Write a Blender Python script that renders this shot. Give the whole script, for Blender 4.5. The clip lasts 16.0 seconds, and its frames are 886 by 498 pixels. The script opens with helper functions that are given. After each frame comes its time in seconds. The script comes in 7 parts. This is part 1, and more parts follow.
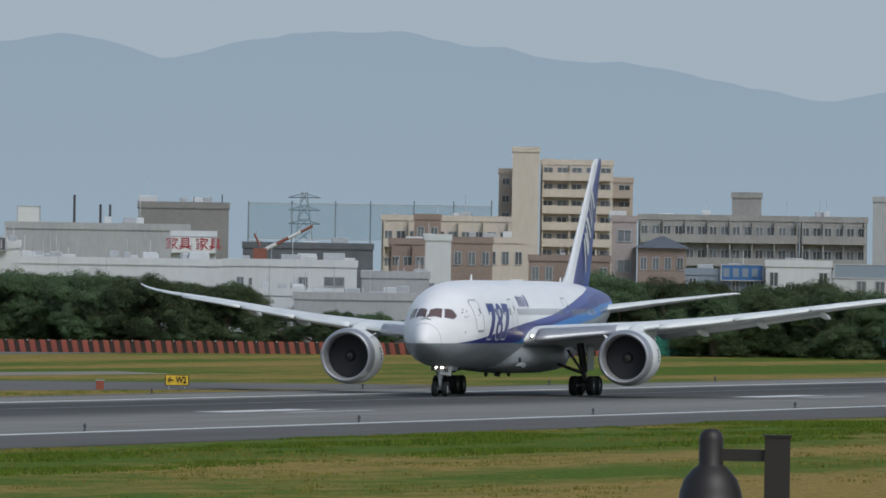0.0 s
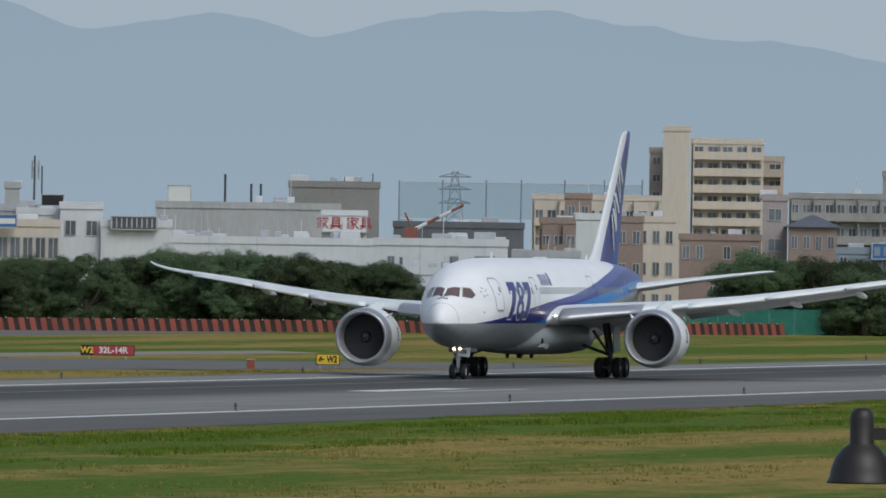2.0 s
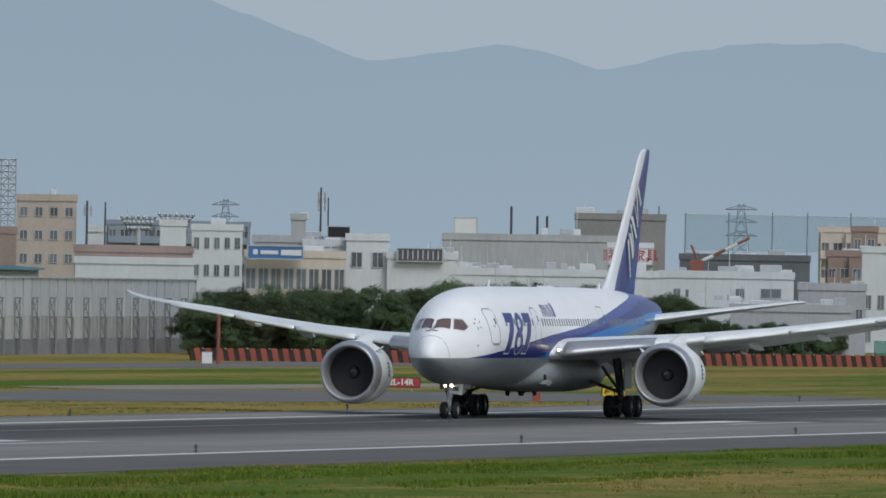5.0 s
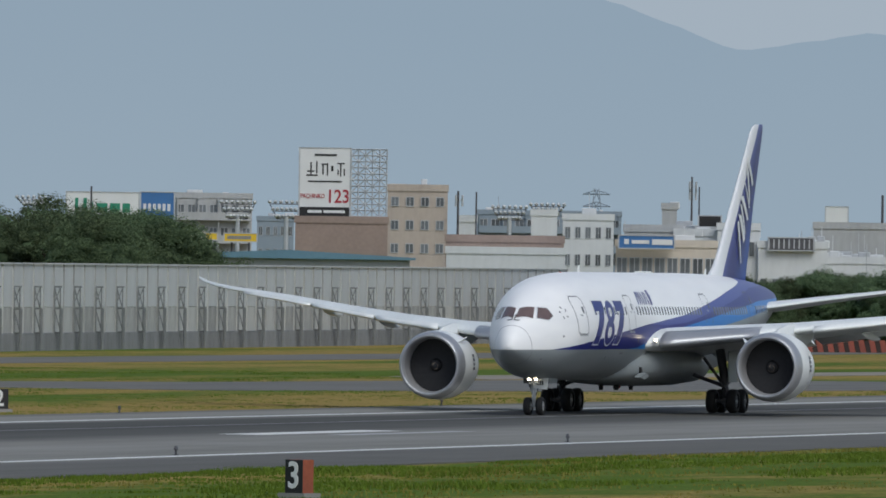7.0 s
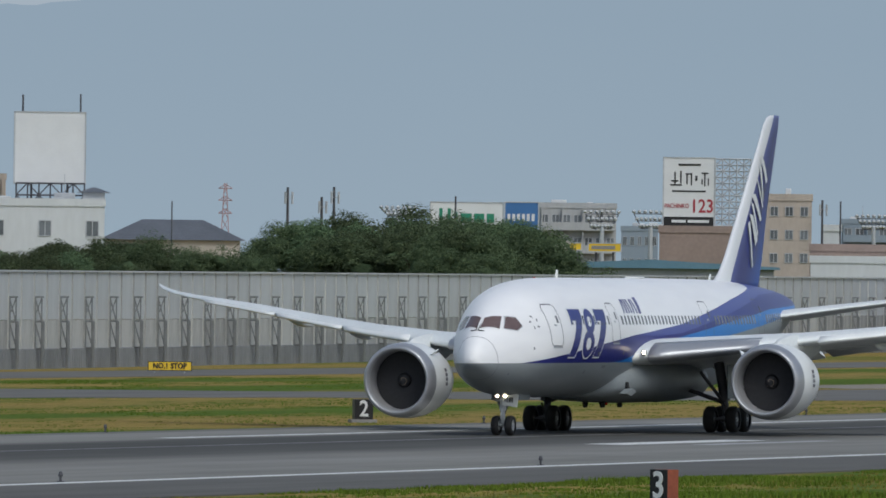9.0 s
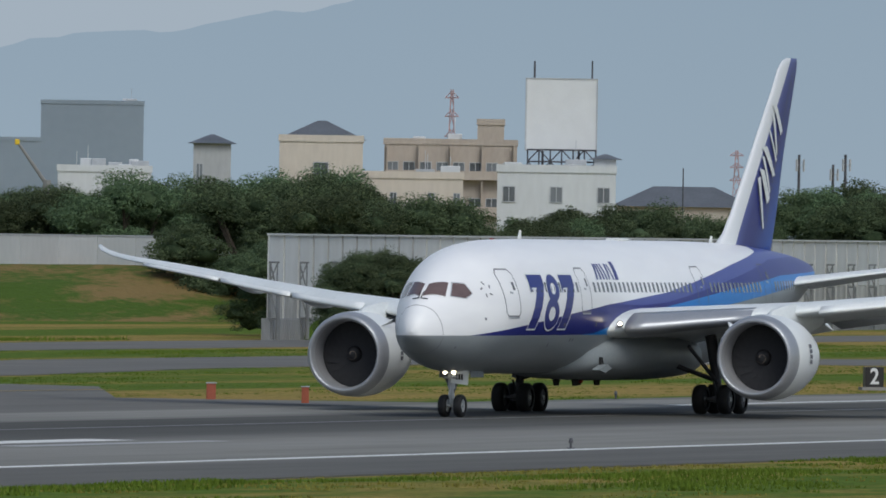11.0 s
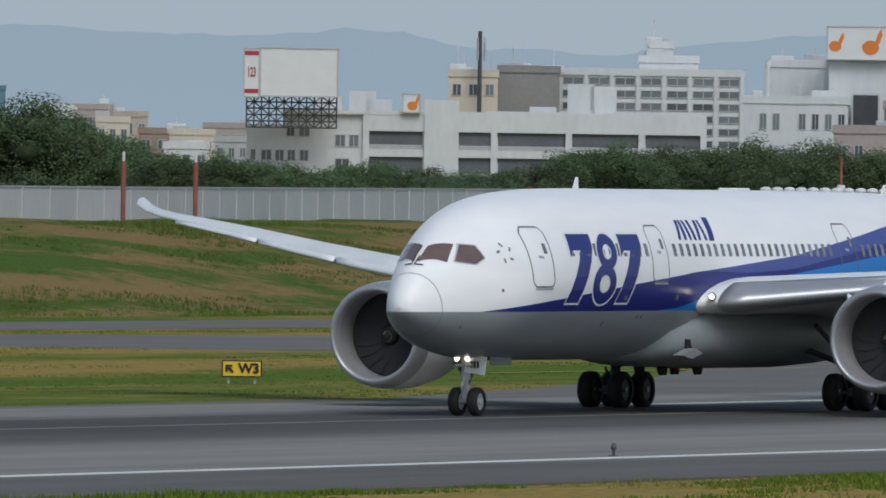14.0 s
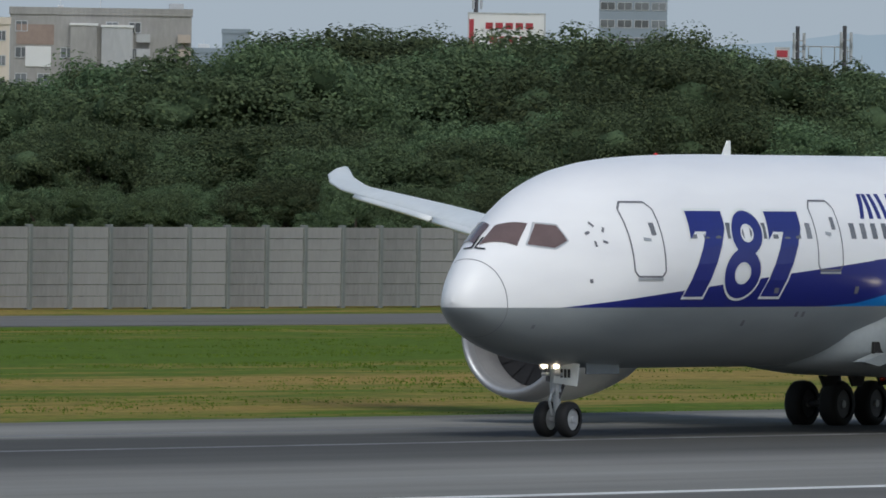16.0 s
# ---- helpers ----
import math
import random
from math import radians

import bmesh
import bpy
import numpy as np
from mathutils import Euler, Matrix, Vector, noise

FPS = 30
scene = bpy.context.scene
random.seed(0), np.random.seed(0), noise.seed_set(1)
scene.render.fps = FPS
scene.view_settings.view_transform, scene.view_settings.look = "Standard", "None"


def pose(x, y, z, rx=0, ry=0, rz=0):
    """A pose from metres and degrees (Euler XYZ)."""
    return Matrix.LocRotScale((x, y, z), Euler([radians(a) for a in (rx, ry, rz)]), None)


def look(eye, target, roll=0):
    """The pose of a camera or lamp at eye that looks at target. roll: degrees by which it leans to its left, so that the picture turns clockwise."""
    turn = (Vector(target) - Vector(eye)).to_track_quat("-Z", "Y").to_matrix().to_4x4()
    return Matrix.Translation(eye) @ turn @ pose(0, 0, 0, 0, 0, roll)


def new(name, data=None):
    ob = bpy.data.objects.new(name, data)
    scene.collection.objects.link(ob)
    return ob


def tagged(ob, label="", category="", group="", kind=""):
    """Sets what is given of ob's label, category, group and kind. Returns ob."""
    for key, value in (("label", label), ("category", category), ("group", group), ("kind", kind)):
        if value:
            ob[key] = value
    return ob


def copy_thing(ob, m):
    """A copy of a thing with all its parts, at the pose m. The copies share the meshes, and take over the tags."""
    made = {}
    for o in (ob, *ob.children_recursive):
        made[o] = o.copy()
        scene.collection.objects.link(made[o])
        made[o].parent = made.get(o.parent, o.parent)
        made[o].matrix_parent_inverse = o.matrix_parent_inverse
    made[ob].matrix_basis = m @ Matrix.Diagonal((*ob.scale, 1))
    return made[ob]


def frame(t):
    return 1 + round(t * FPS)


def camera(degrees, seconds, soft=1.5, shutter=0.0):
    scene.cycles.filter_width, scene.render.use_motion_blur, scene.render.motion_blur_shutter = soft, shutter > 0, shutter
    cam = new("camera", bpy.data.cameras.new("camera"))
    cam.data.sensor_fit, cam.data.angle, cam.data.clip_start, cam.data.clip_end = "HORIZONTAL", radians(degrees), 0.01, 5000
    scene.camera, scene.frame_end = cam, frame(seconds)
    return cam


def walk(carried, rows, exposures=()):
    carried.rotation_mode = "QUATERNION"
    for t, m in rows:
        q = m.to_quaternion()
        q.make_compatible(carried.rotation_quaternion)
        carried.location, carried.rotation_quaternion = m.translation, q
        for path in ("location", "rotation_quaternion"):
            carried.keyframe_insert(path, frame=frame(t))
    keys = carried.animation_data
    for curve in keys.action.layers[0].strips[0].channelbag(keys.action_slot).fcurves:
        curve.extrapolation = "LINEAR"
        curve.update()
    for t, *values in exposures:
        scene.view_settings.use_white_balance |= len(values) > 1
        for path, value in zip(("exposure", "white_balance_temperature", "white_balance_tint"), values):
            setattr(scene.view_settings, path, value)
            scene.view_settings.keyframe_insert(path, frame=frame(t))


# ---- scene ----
cam = camera(3.693, 16.0, soft=1.7)

# The stand on the viewing mound: one fixed place from which the camera pans after the airliner.
EYE = Vector((0.0, 0.0, 8.68))
LANE = 205.09            # distance of the take-off line from the stand; the runway runs along x


def sight(turn, tilt, lean):
    """A pose at the stand that looks along a heading (degrees from the runway's axis), tilted and leaning."""
    a, p = radians(turn), radians(tilt)
    way = Vector((math.cos(a) * math.cos(p), math.sin(a) * math.cos(p), math.sin(p)))
    return look(EYE, EYE + 1000 * way, lean)


walk(cam, [
    (0.0, sight(12.748, 0.081, 0.932)),
    (0.5, sight(12.895, 0.030, 0.848)),
    (1.0, sight(13.030, -0.000, 0.883)),
    (1.5, sight(13.174, -0.021, 0.957)),
    (2.0, sight(13.375, -0.016, 0.893)),
    (2.5, sight(13.679, 0.040, 0.957)),
    (3.0, sight(13.785, 0.070, 0.895)),
    (3.5, sight(13.987, 0.108, 0.925)),
    (3.7, sight(14.107, 0.116, 0.898)),
    (5.8, sight(14.922, 0.045, 0.864)),
    (6.0, sight(15.112, 0.031, 0.719)),
    (6.5, sight(15.601, 0.037, 0.961)),
    (7.0, sight(16.116, 0.030, 0.874)),
    (7.5, sight(16.255, 0.014, 0.783)),
    (8.0, sight(16.415, -0.012, 0.868)),
    (8.5, sight(17.158, -0.076, 0.814)),
    (9.0, sight(17.635, 0.050, 0.738)),
    (9.5, sight(18.006, 0.017, 0.987)),
    (10.0, sight(18.610, -0.043, 0.858)),
    (10.2, sight(18.805, -0.063, 0.890)),
    (12.3, sight(21.704, -0.174, 0.914)),
    (12.5, sight(22.017, -0.187, 0.938)),
    (13.0, sight(23.207, -0.229, 0.898)),
    (13.5, sight(24.463, -0.304, 0.955)),
    (14.0, sight(25.644, -0.351, 0.859)),
    (14.5, sight(27.470, -0.415, 1.009)),
    (15.0, sight(28.740, -0.440, 1.036)),
    (15.5, sight(30.500, -0.487, 0.996)),
    (16.0, sight(32.920, -0.524, 0.881)),
])

# ---- light: a hazy, overcast afternoon ----
world = bpy.data.worlds.new("world")
scene.world = world
world.use_nodes = True
wn = world.node_tree.nodes
sky = wn.new("ShaderNodeTexSky")
sky.sky_type, sky.sun_disc = "NISHITA", False
sky.sun_elevation, sky.sun_rotation = radians(48), radians(227)
sky.air_density, sky.dust_density, sky.ozone_density = 1.0, 2.0, 1.5
wn["Background"].inputs["Strength"].default_value = 0.11
world.node_tree.links.new(sky.outputs["Color"], wn["Background"].inputs["Color"])

sun = new("sun", bpy.data.lights.new("sun", "SUN"))
sun.data.energy, sun.data.angle, sun.data.color = 1.43, radians(34), (0.93, 0.98, 0.955)
# the sun stands high over the stand's side of the runway
sun.matrix_world = look((-140, -130, 215), (0, 0, 0))
scene.view_settings.exposure = 0.0


# ---- materials ----
def material(name, rough=0.7, metal=0.0):
    m = bpy.data.materials.new(name)
    m.use_nodes = True
    b = m.node_tree.nodes["Principled BSDF"]
    b.inputs["Roughness"].default_value, b.inputs["Metallic"].default_value = rough, metal
    return m, m.node_tree.nodes, m.node_tree.links, b


def ramp(nodes, stops, mode="LINEAR"):
    r = nodes.new("ShaderNodeValToRGB")
    r.color_ramp.interpolation = mode
    while len(r.color_ramp.elements) < len(stops):
        r.color_ramp.elements.new(0.5)
    for e, (p, c) in zip(r.color_ramp.elements, stops):
        e.position = p
        e.color = (c, c, c, 1) if isinstance(c, (int, float)) else (*c, 1)
    return r


def coloured(name, colour, rough=0.7, metal=0.0, vary=0.12, scale=0.6, bump=0.0, stretch=(1, 1, 1), own=0.0, gloss=0.5):
    """A paint, plaster or metal with stains at a large and a small scale, and fine relief."""
    m, nodes, links, b = material(name, rough, metal)
    b.inputs["Specular IOR Level"].default_value = gloss
    co = nodes.new("ShaderNodeTexCoord")
    mp = nodes.new("ShaderNodeMapping")
    mp.inputs["Scale"].default_value = stretch
    links.new(co.outputs["Object"], mp.inputs["Vector"])
    big, fine = nodes.new("ShaderNodeTexNoise"), nodes.new("ShaderNodeTexNoise")
    big.inputs["Scale"].default_value, fine.inputs["Scale"].default_value = scale, scale * 11
    big.inputs["Detail"].default_value = fine.inputs["Detail"].default_value = 4
    for n in (big, fine):
        links.new(mp.outputs[0], n.inputs["Vector"])
    mix = nodes.new("ShaderNodeMix")
    mix.data_type = "FLOAT"
    mix.inputs[0].default_value = 0.4
    links.new(big.outputs["Fac"], mix.inputs[2])
    links.new(fine.outputs["Fac"], mix.inputs[3])
    value = mix.outputs[0]
    if own:
        info = nodes.new("ShaderNodeObjectInfo")
        add = nodes.new("ShaderNodeMath")
        add.operation = "MULTIPLY_ADD"
        add.inputs[1].default_value, add.inputs[2].default_value = own, -own / 2
        links.new(info.outputs["Random"], add.inputs[0])
        plus = nodes.new("ShaderNodeMath")
        links.new(value, plus.inputs[0])
        links.new(add.outputs[0], plus.inputs[1])
        value = plus.outputs[0]
    lo = tuple(c * (1 - vary) for c in colour)
    hi = tuple(min(1, c * (1 + vary)) for c in colour)
    r = ramp(nodes, [(0.3, lo), (0.7, hi)])
    links.new(value, r.inputs[0])
    links.new(r.outputs[0], b.inputs["Base Color"])
    if bump:
        bp = nodes.new("ShaderNodeBump")
        bp.inputs["Strength"].default_value, bp.inputs["Distance"].default_value = bump, 0.05
        links.new(fine.outputs["Fac"], bp.inputs["Height"])
        links.new(bp.outputs[0], b.inputs["Normal"])
    return m


def glowing(name, colour, strength):
    m = bpy.data.materials.new(name)
    m.use_nodes = True
    n = m.node_tree.nodes
    n.remove(n["Principled BSDF"])
    e = n.new("ShaderNodeEmission")
    e.inputs["Color"].default_value, e.inputs["Strength"].default_value = (*colour, 1), strength
    m.node_tree.links.new(e.outputs[0], n["Material Output"].inputs["Surface"])
    return m


WHITE = coloured("white_wall", (0.575, 0.595, 0.605), 0.8, vary=0.10, scale=0.15, stretch=(1, 1, 0.3))
CREAM = coloured("cream_wall", (0.56, 0.50, 0.43), 0.85, vary=0.12, scale=0.15, stretch=(1, 1, 0.3))
BEIGE = coloured("beige_tile", (0.42, 0.36, 0.31), 0.8, vary=0.14, scale=0.2, stretch=(1, 1, 0.4))
# Brown paled in the base colour to carry distance haze.
BROWN = coloured("brown_tile", (0.27, 0.205, 0.175), 0.8, vary=0.18, scale=0.2)
PINK = coloured("dusky_tile", (0.36, 0.31, 0.30), 0.8, vary=0.15, scale=0.2)
DUSK = coloured("weathered_concrete", (0.30, 0.295, 0.285), 0.85, vary=0.2, scale=0.25, stretch=(1, 1, 0.3))
GREY = coloured("grey_concrete", (0.38, 0.39, 0.40), 0.85, vary=0.16, scale=0.2, stretch=(1, 1, 0.3))
SLATE = coloured("dark_cladding", (0.23, 0.225, 0.22), 0.7, vary=0.15, scale=0.2)
# Distance haze is mixed into this base colour; pale blue sheds share it.
HAZE = coloured("pale_blue_and_haze", (0.22, 0.27, 0.32), 0.6, vary=0.06, scale=0.05)
# Dark roofs, and the shade painted inside the car park's decks.
ROOFANDSHADE = coloured("dark_roof_and_shade", (0.11, 0.12, 0.135), 0.6, vary=0.25, scale=0.3)
TEAL = coloured("teal_sheet_roof", (0.10, 0.20, 0.26), 0.5, vary=0.12, scale=0.3)
# Panes lifted from black, with distance haze put into their colour.
GLASS = coloured("dark_pane", (0.13, 0.145, 0.16), 0.25, vary=0.4, scale=0.8, own=0.5)
STEEL = coloured("galvanised_steel", (0.44, 0.46, 0.48), 0.5, 0.3, vary=0.15, scale=1.5)
DARKSTEEL = coloured("dark_steel", (0.10, 0.10, 0.11), 0.5, 0.5, vary=0.25, scale=1.5)
REDSTEEL = coloured("rust_red_steel", (0.24, 0.085, 0.06), 0.6, vary=0.25, scale=1.2)
ORANGE = coloured("orange_barrier", (0.33, 0.085, 0.045), 0.6, vary=0.28, scale=0.6, own=0.3)
BLUESIGN = coloured("blue_sign", (0.045, 0.15, 0.36), 0.4, vary=0.08)
YELLOW = coloured("sign_yellow", (0.75, 0.50, 0.03), 0.45, vary=0.06)
BLACK = coloured("sign_black", (0.012, 0.012, 0.014), 0.4, vary=0.2)
SIGNRED = coloured("sign_red", (0.36, 0.035, 0.05), 0.45, vary=0.08)
GREENSIGN = coloured("sign_green", (0.02, 0.22, 0.13), 0.4, vary=0.08)
ORANGEMARK = coloured("mark_orange", (0.66, 0.20, 0.035), 0.45, vary=0.08)
SIGNWHITE = coloured("sign_white", (0.66, 0.67, 0.67), 0.5, vary=0.05)


# ---- mesh helpers ----
def part(name, bm, mat, parent=None, label="", smooth=False):
    me = bpy.data.meshes.new(name)
    bm.to_mesh(me)
    bm.free()
    me.materials.append(mat)
    if smooth:
        for p in me.polygons:
            p.use_smooth = True
    ob = new(name, me)
    if parent is not None:
        ob.parent = parent
    return tagged(ob, label)


def shared(name, me, parent, m):
    ob = new(name, me)
    ob.parent = parent
    ob.matrix_basis = m
    return ob


def thing(name, m, label, category, group="", kind=""):
    ob = new(name)
    ob.matrix_basis = m
    return tagged(ob, label, category, group, kind)


def box(bm, x0, x1, y0, y1, z0, z1, bevel=0.0):
    m = Matrix.LocRotScale(((x0 + x1) / 2, (y0 + y1) / 2, (z0 + z1) / 2), None, (x1 - x0, y1 - y0, z1 - z0))
    r = bmesh.ops.create_cube(bm, size=1, matrix=m)
    if bevel:
        es = list({e for v in r["verts"] for e in v.link_edges})
        bmesh.ops.bevel(bm, geom=es, offset=bevel, segments=1, affect="EDGES")


def rod(bm, p, q, r, seg=6, r2=None):
    p, q = Vector(p), Vector(q)
    d = q - p
    m = Matrix.Translation((p + q) / 2) @ d.to_track_quat("Z", "Y").to_matrix().to_4x4()
    bmesh.ops.create_cone(bm, cap_ends=True, segments=seg, radius1=r, radius2=r if r2 is None else r2, depth=d.length, matrix=m)


def boxes(*rows):
    bm = bmesh.new()
    for r in rows:
        box(bm, *r)
    return bm


def prism(bm, outline, y0, y1):
    """A flat shape in x and z, drawn out along y."""
    a = [bm.verts.new((x, y0, z)) for x, z in outline]
    b = [bm.verts.new((x, y1, z)) for x, z in outline]
    n = len(a)
    bm.faces.new(a), bm.faces.new(list(reversed(b)))
    for i in range(n):
        j = (i + 1) % n
        bm.faces.new((a[j], a[i], b[i], b[j]))
    bmesh.ops.recalc_face_normals(bm, faces=bm.faces[:])


def lettering(text, size, depth=0.02, bold=0.0):
    """Built-in font as a mesh in x and y, centred, thickened along z."""
    cu = bpy.data.curves.new("letters", "FONT")
    cu.body, cu.size, cu.extrude, cu.offset = text, size, depth, bold
    cu.align_x, cu.align_y, cu.resolution_u = "CENTER", "CENTER", 3
    ob = bpy.data.objects.new("letters", cu)
    me = bpy.data.meshes.new_from_object(ob)
    bpy.data.objects.remove(ob)
    bm = bmesh.new()
    bm.from_mesh(me)
    bpy.data.meshes.remove(me)
    return bm


def write(parent, text, size, at, mat, wide=1.0, bold=0.0, name="lettering"):
    """Letters that stand on a board's front, which faces the parent's -y."""
    bm = lettering(text, size, 0.02, bold)
    m = Matrix.Translation(at) @ pose(0, 0, 0, 90) @ Matrix.Diagonal((wide, 1, 1, 1))
    bmesh.ops.transform(bm, matrix=m, verts=bm.verts[:])
    return part(name, bm, mat, parent)


def spot(az, d, z=0.0, spin=0.0):
    """A pose d metres off the stand at a heading, whose -y side faces the stand."""
    a = radians(az)
    return pose(d * math.cos(a), d * math.sin(a), z, 0, 0, az - 90 + spin)


# ---- ground ----
def grassy(name, fresh, dry, scale=0.05, along=(0.30, 0.11)):
    """Mown airfield grass: fresh and dry patches in long streaks, with a blade-sized grain."""
    m, nodes, links, b = material(name, 0.95)
    b.inputs["Specular IOR Level"].default_value = 0.08
    co = nodes.new("ShaderNodeTexCoord")
    mp = nodes.new("ShaderNodeMapping")
    mp.inputs["Scale"].default_value = (along[0], 1.0, 1)
    links.new(co.outputs["Object"], mp.inputs["Vector"])
    far = nodes.new("ShaderNodeMapping")
    far.inputs["Scale"].default_value = (along[1], 1.0, 1)
    links.new(co.outputs["Object"], far.inputs["Vector"])
    patch, tuft, blade = (nodes.new("ShaderNodeTexNoise") for _ in range(3))
    for n, s, k in ((patch, scale, 5), (tuft, scale * 9, 5), (blade, scale * 90, 3)):
        n.inputs["Scale"].default_value, n.inputs["Detail"].default_value = s, k
        links.new((far if n is patch else mp).outputs[0], n.inputs["Vector"])
    r = ramp(nodes, [(0.43, dry), (0.50, tuple((a + c) / 2 for a, c in zip(dry, fresh))), (0.57, fresh)])
    mix = nodes.new("ShaderNodeMath")
    mix.operation = "MULTIPLY_ADD"
    mix.inputs[1].default_value = 0.35
    links.new(tuft.outputs["Fac"], mix.inputs[0])
    shift = nodes.new("ShaderNodeMath")
    shift.operation = "SUBTRACT"
    shift.inputs[1].default_value = 0.175
    links.new(patch.outputs["Fac"], shift.inputs[0])
    links.new(shift.outputs[0], mix.inputs[2])
    links.new(mix.outputs[0], r.inputs[0])
    grain = ramp(nodes, [(0.25, 0.6), (0.75, 1.35)])
    links.new(blade.outputs["Fac"], grain.inputs[0])
    mul = nodes.new("ShaderNodeMix")
    mul.data_type, mul.blend_type = "RGBA", "MULTIPLY"
    mul.inputs[0].default_value = 1
    links.new(r.outputs[0], mul.inputs[6])
    links.new(grain.outputs[0], mul.inputs[7])
    links.new(mul.outputs[2], b.inputs["Base Color"])
    bp = nodes.new("ShaderNodeBump")
    bp.inputs["Strength"].default_value, bp.inputs["Distance"].default_value = 0.8, 0.25
    links.new(tuft.outputs["Fac"], bp.inputs["Height"])
    links.new(bp.outputs[0], b.inputs["Normal"])
    return m


GRASS = grassy("airfield_grass", (0.084, 0.134, 0.014), (0.272, 0.196, 0.055), 0.05)
BANKGRASS = grassy("bank_grass", (0.066, 0.112, 0.018), (0.215, 0.150, 0.060), 0.13, (0.55, 0.30))
TAILGRASS = coloured("long_grass", (0.100, 0.150, 0.020), 0.9, vary=0.3, scale=0.3, gloss=0.08)
DRYGRASS = coloured("dry_long_grass", (0.19, 0.175, 0.04), 0.9, vary=0.25, scale=0.3, gloss=0.08)


def asphalt(name, base, rubber=None):
    """Asphalt with paving lanes, stains and, on the runway, the dark band of tyre rubber."""
    m, nodes, links, b = material(name, 0.85)
    b.inputs["Specular IOR Level"].default_value = 0.2
    co = nodes.new("ShaderNodeTexCoord")
    mp = nodes.new("ShaderNodeMapping")
    mp.inputs["Scale"].default_value = (0.06, 1, 1)
    links.new(co.outputs["Object"], mp.inputs["Vector"])
    lane, stain, grit = (nodes.new("ShaderNodeTexNoise") for _ in range(3))
    for n, s, v in ((lane, 0.45, mp.outputs[0]), (stain, 0.08, co.outputs["Object"]), (grit, 9.0, co.outputs["Object"])):
        n.inputs["Scale"].default_value, n.inputs["Detail"].default_value = s, 5
        links.new(v, n.inputs["Vector"])
    total = None
    for n, k in ((lane, 0.5), (stain, 0.3), (grit, 0.2)):
        mu = nodes.new("ShaderNodeMath")
        mu.operation = "MULTIPLY_ADD"
        mu.inputs[1].default_value = k
        links.new(n.outputs["Fac"], mu.inputs[0])
        if total:
            links.new(total, mu.inputs[2])
        else:
            mu.inputs[2].default_value = 0
        total = mu.outputs[0]
    r = ramp(nodes, [(0.3, tuple(c * 0.75 for c in base)), (0.7, tuple(c * 1.25 for c in base))])
    links.new(total, r.inputs[0])
    colour = r.outputs[0]
    if rubber:
        sep = nodes.new("ShaderNodeSeparateXYZ")
        links.new(co.outputs["Object"], sep.inputs[0])
        wob = nodes.new("ShaderNodeMath")
        wob.operation = "MULTIPLY_ADD"
        wob.inputs[1].default_value = 2.4
        links.new(lane.outputs["Fac"], wob.inputs[0])
        links.new(sep.outputs["Y"], wob.inputs[2])
        unit = nodes.new("ShaderNodeMapRange")
        unit.inputs["From Min"].default_value, unit.inputs["From Max"].default_value = 161.2, 223.2
        links.new(wob.outputs[0], unit.inputs["Value"])
        band = ramp(nodes, [((y - 160) / 62, k) for y, k in rubber])
        links.new(unit.outputs[0], band.inputs[0])
        mul = nodes.new("ShaderNodeMix")
        mul.data_type, mul.blend_type = "RGBA", "MULTIPLY"
        mul.inputs[0].default_value = 1
        links.new(colour, mul.inputs[6])
        links.new(band.outputs[0], mul.inputs[7])
        colour = mul.outputs[2]
    links.new(colour, b.inputs["Base Color"])
    bp = nodes.new("ShaderNodeBump")
    bp.inputs["Strength"].default_value, bp.inputs["Distance"].default_value = 0.3, 0.02
    links.new(grit.outputs["Fac"], bp.inputs["Height"])
    links.new(bp.outputs[0], b.inputs["Normal"])
    return m


RUNWAY = asphalt("runway_asphalt", (0.198, 0.192, 0.173),
                 [(160, 0.6), (171.5, 0.66), (172.5, 1.0), (184, 1.2), (190, 1.0), (194.5, 0.5), (203, 0.36), (209.5, 0.42), (212, 1.1), (219, 1.2), (220.5, 0.75)])
TAXIWAY = asphalt("taxiway_asphalt", (0.152, 0.147, 0.135))
PAINT = coloured("runway_paint", (0.66, 0.66, 0.63), 0.7, vary=0.22, scale=0.5)
FADED = coloured("faded_runway_paint", (0.36, 0.36, 0.35), 0.7, vary=0.35, scale=0.6)
WORN = coloured("worn_paint", (0.17, 0.17, 0.17), 0.8, vary=0.5, scale=0.4)
TAN = coloured("tan_concrete", (0.24, 0.21, 0.17), 0.9, vary=0.3, scale=0.15)
TAXIPAINT = coloured("taxiway_yellow_paint", (0.45, 0.28, 0.04), 0.7, vary=0.3, scale=0.5)


PAVED = []


def sheet(name, corners, z, mat, label, category):
    PAVED.append(corners)
    bm = bmesh.new()
    top = [bm.verts.new((x, y, z)) for x, y in corners]
    low = [bm.verts.new((x, y, z - 0.3)) for x, y in corners]
    face = bm.faces.new(top)
    face.normal_update()
    if face.normal.z < 0:
        face.normal_flip()
    for k in range(len(top)):
        j = (k + 1) % len(top)
        bm.faces.new((top[k], top[j], low[j], low[k]))
    return tagged(part(name, bm, mat), label, category, kind="structure")


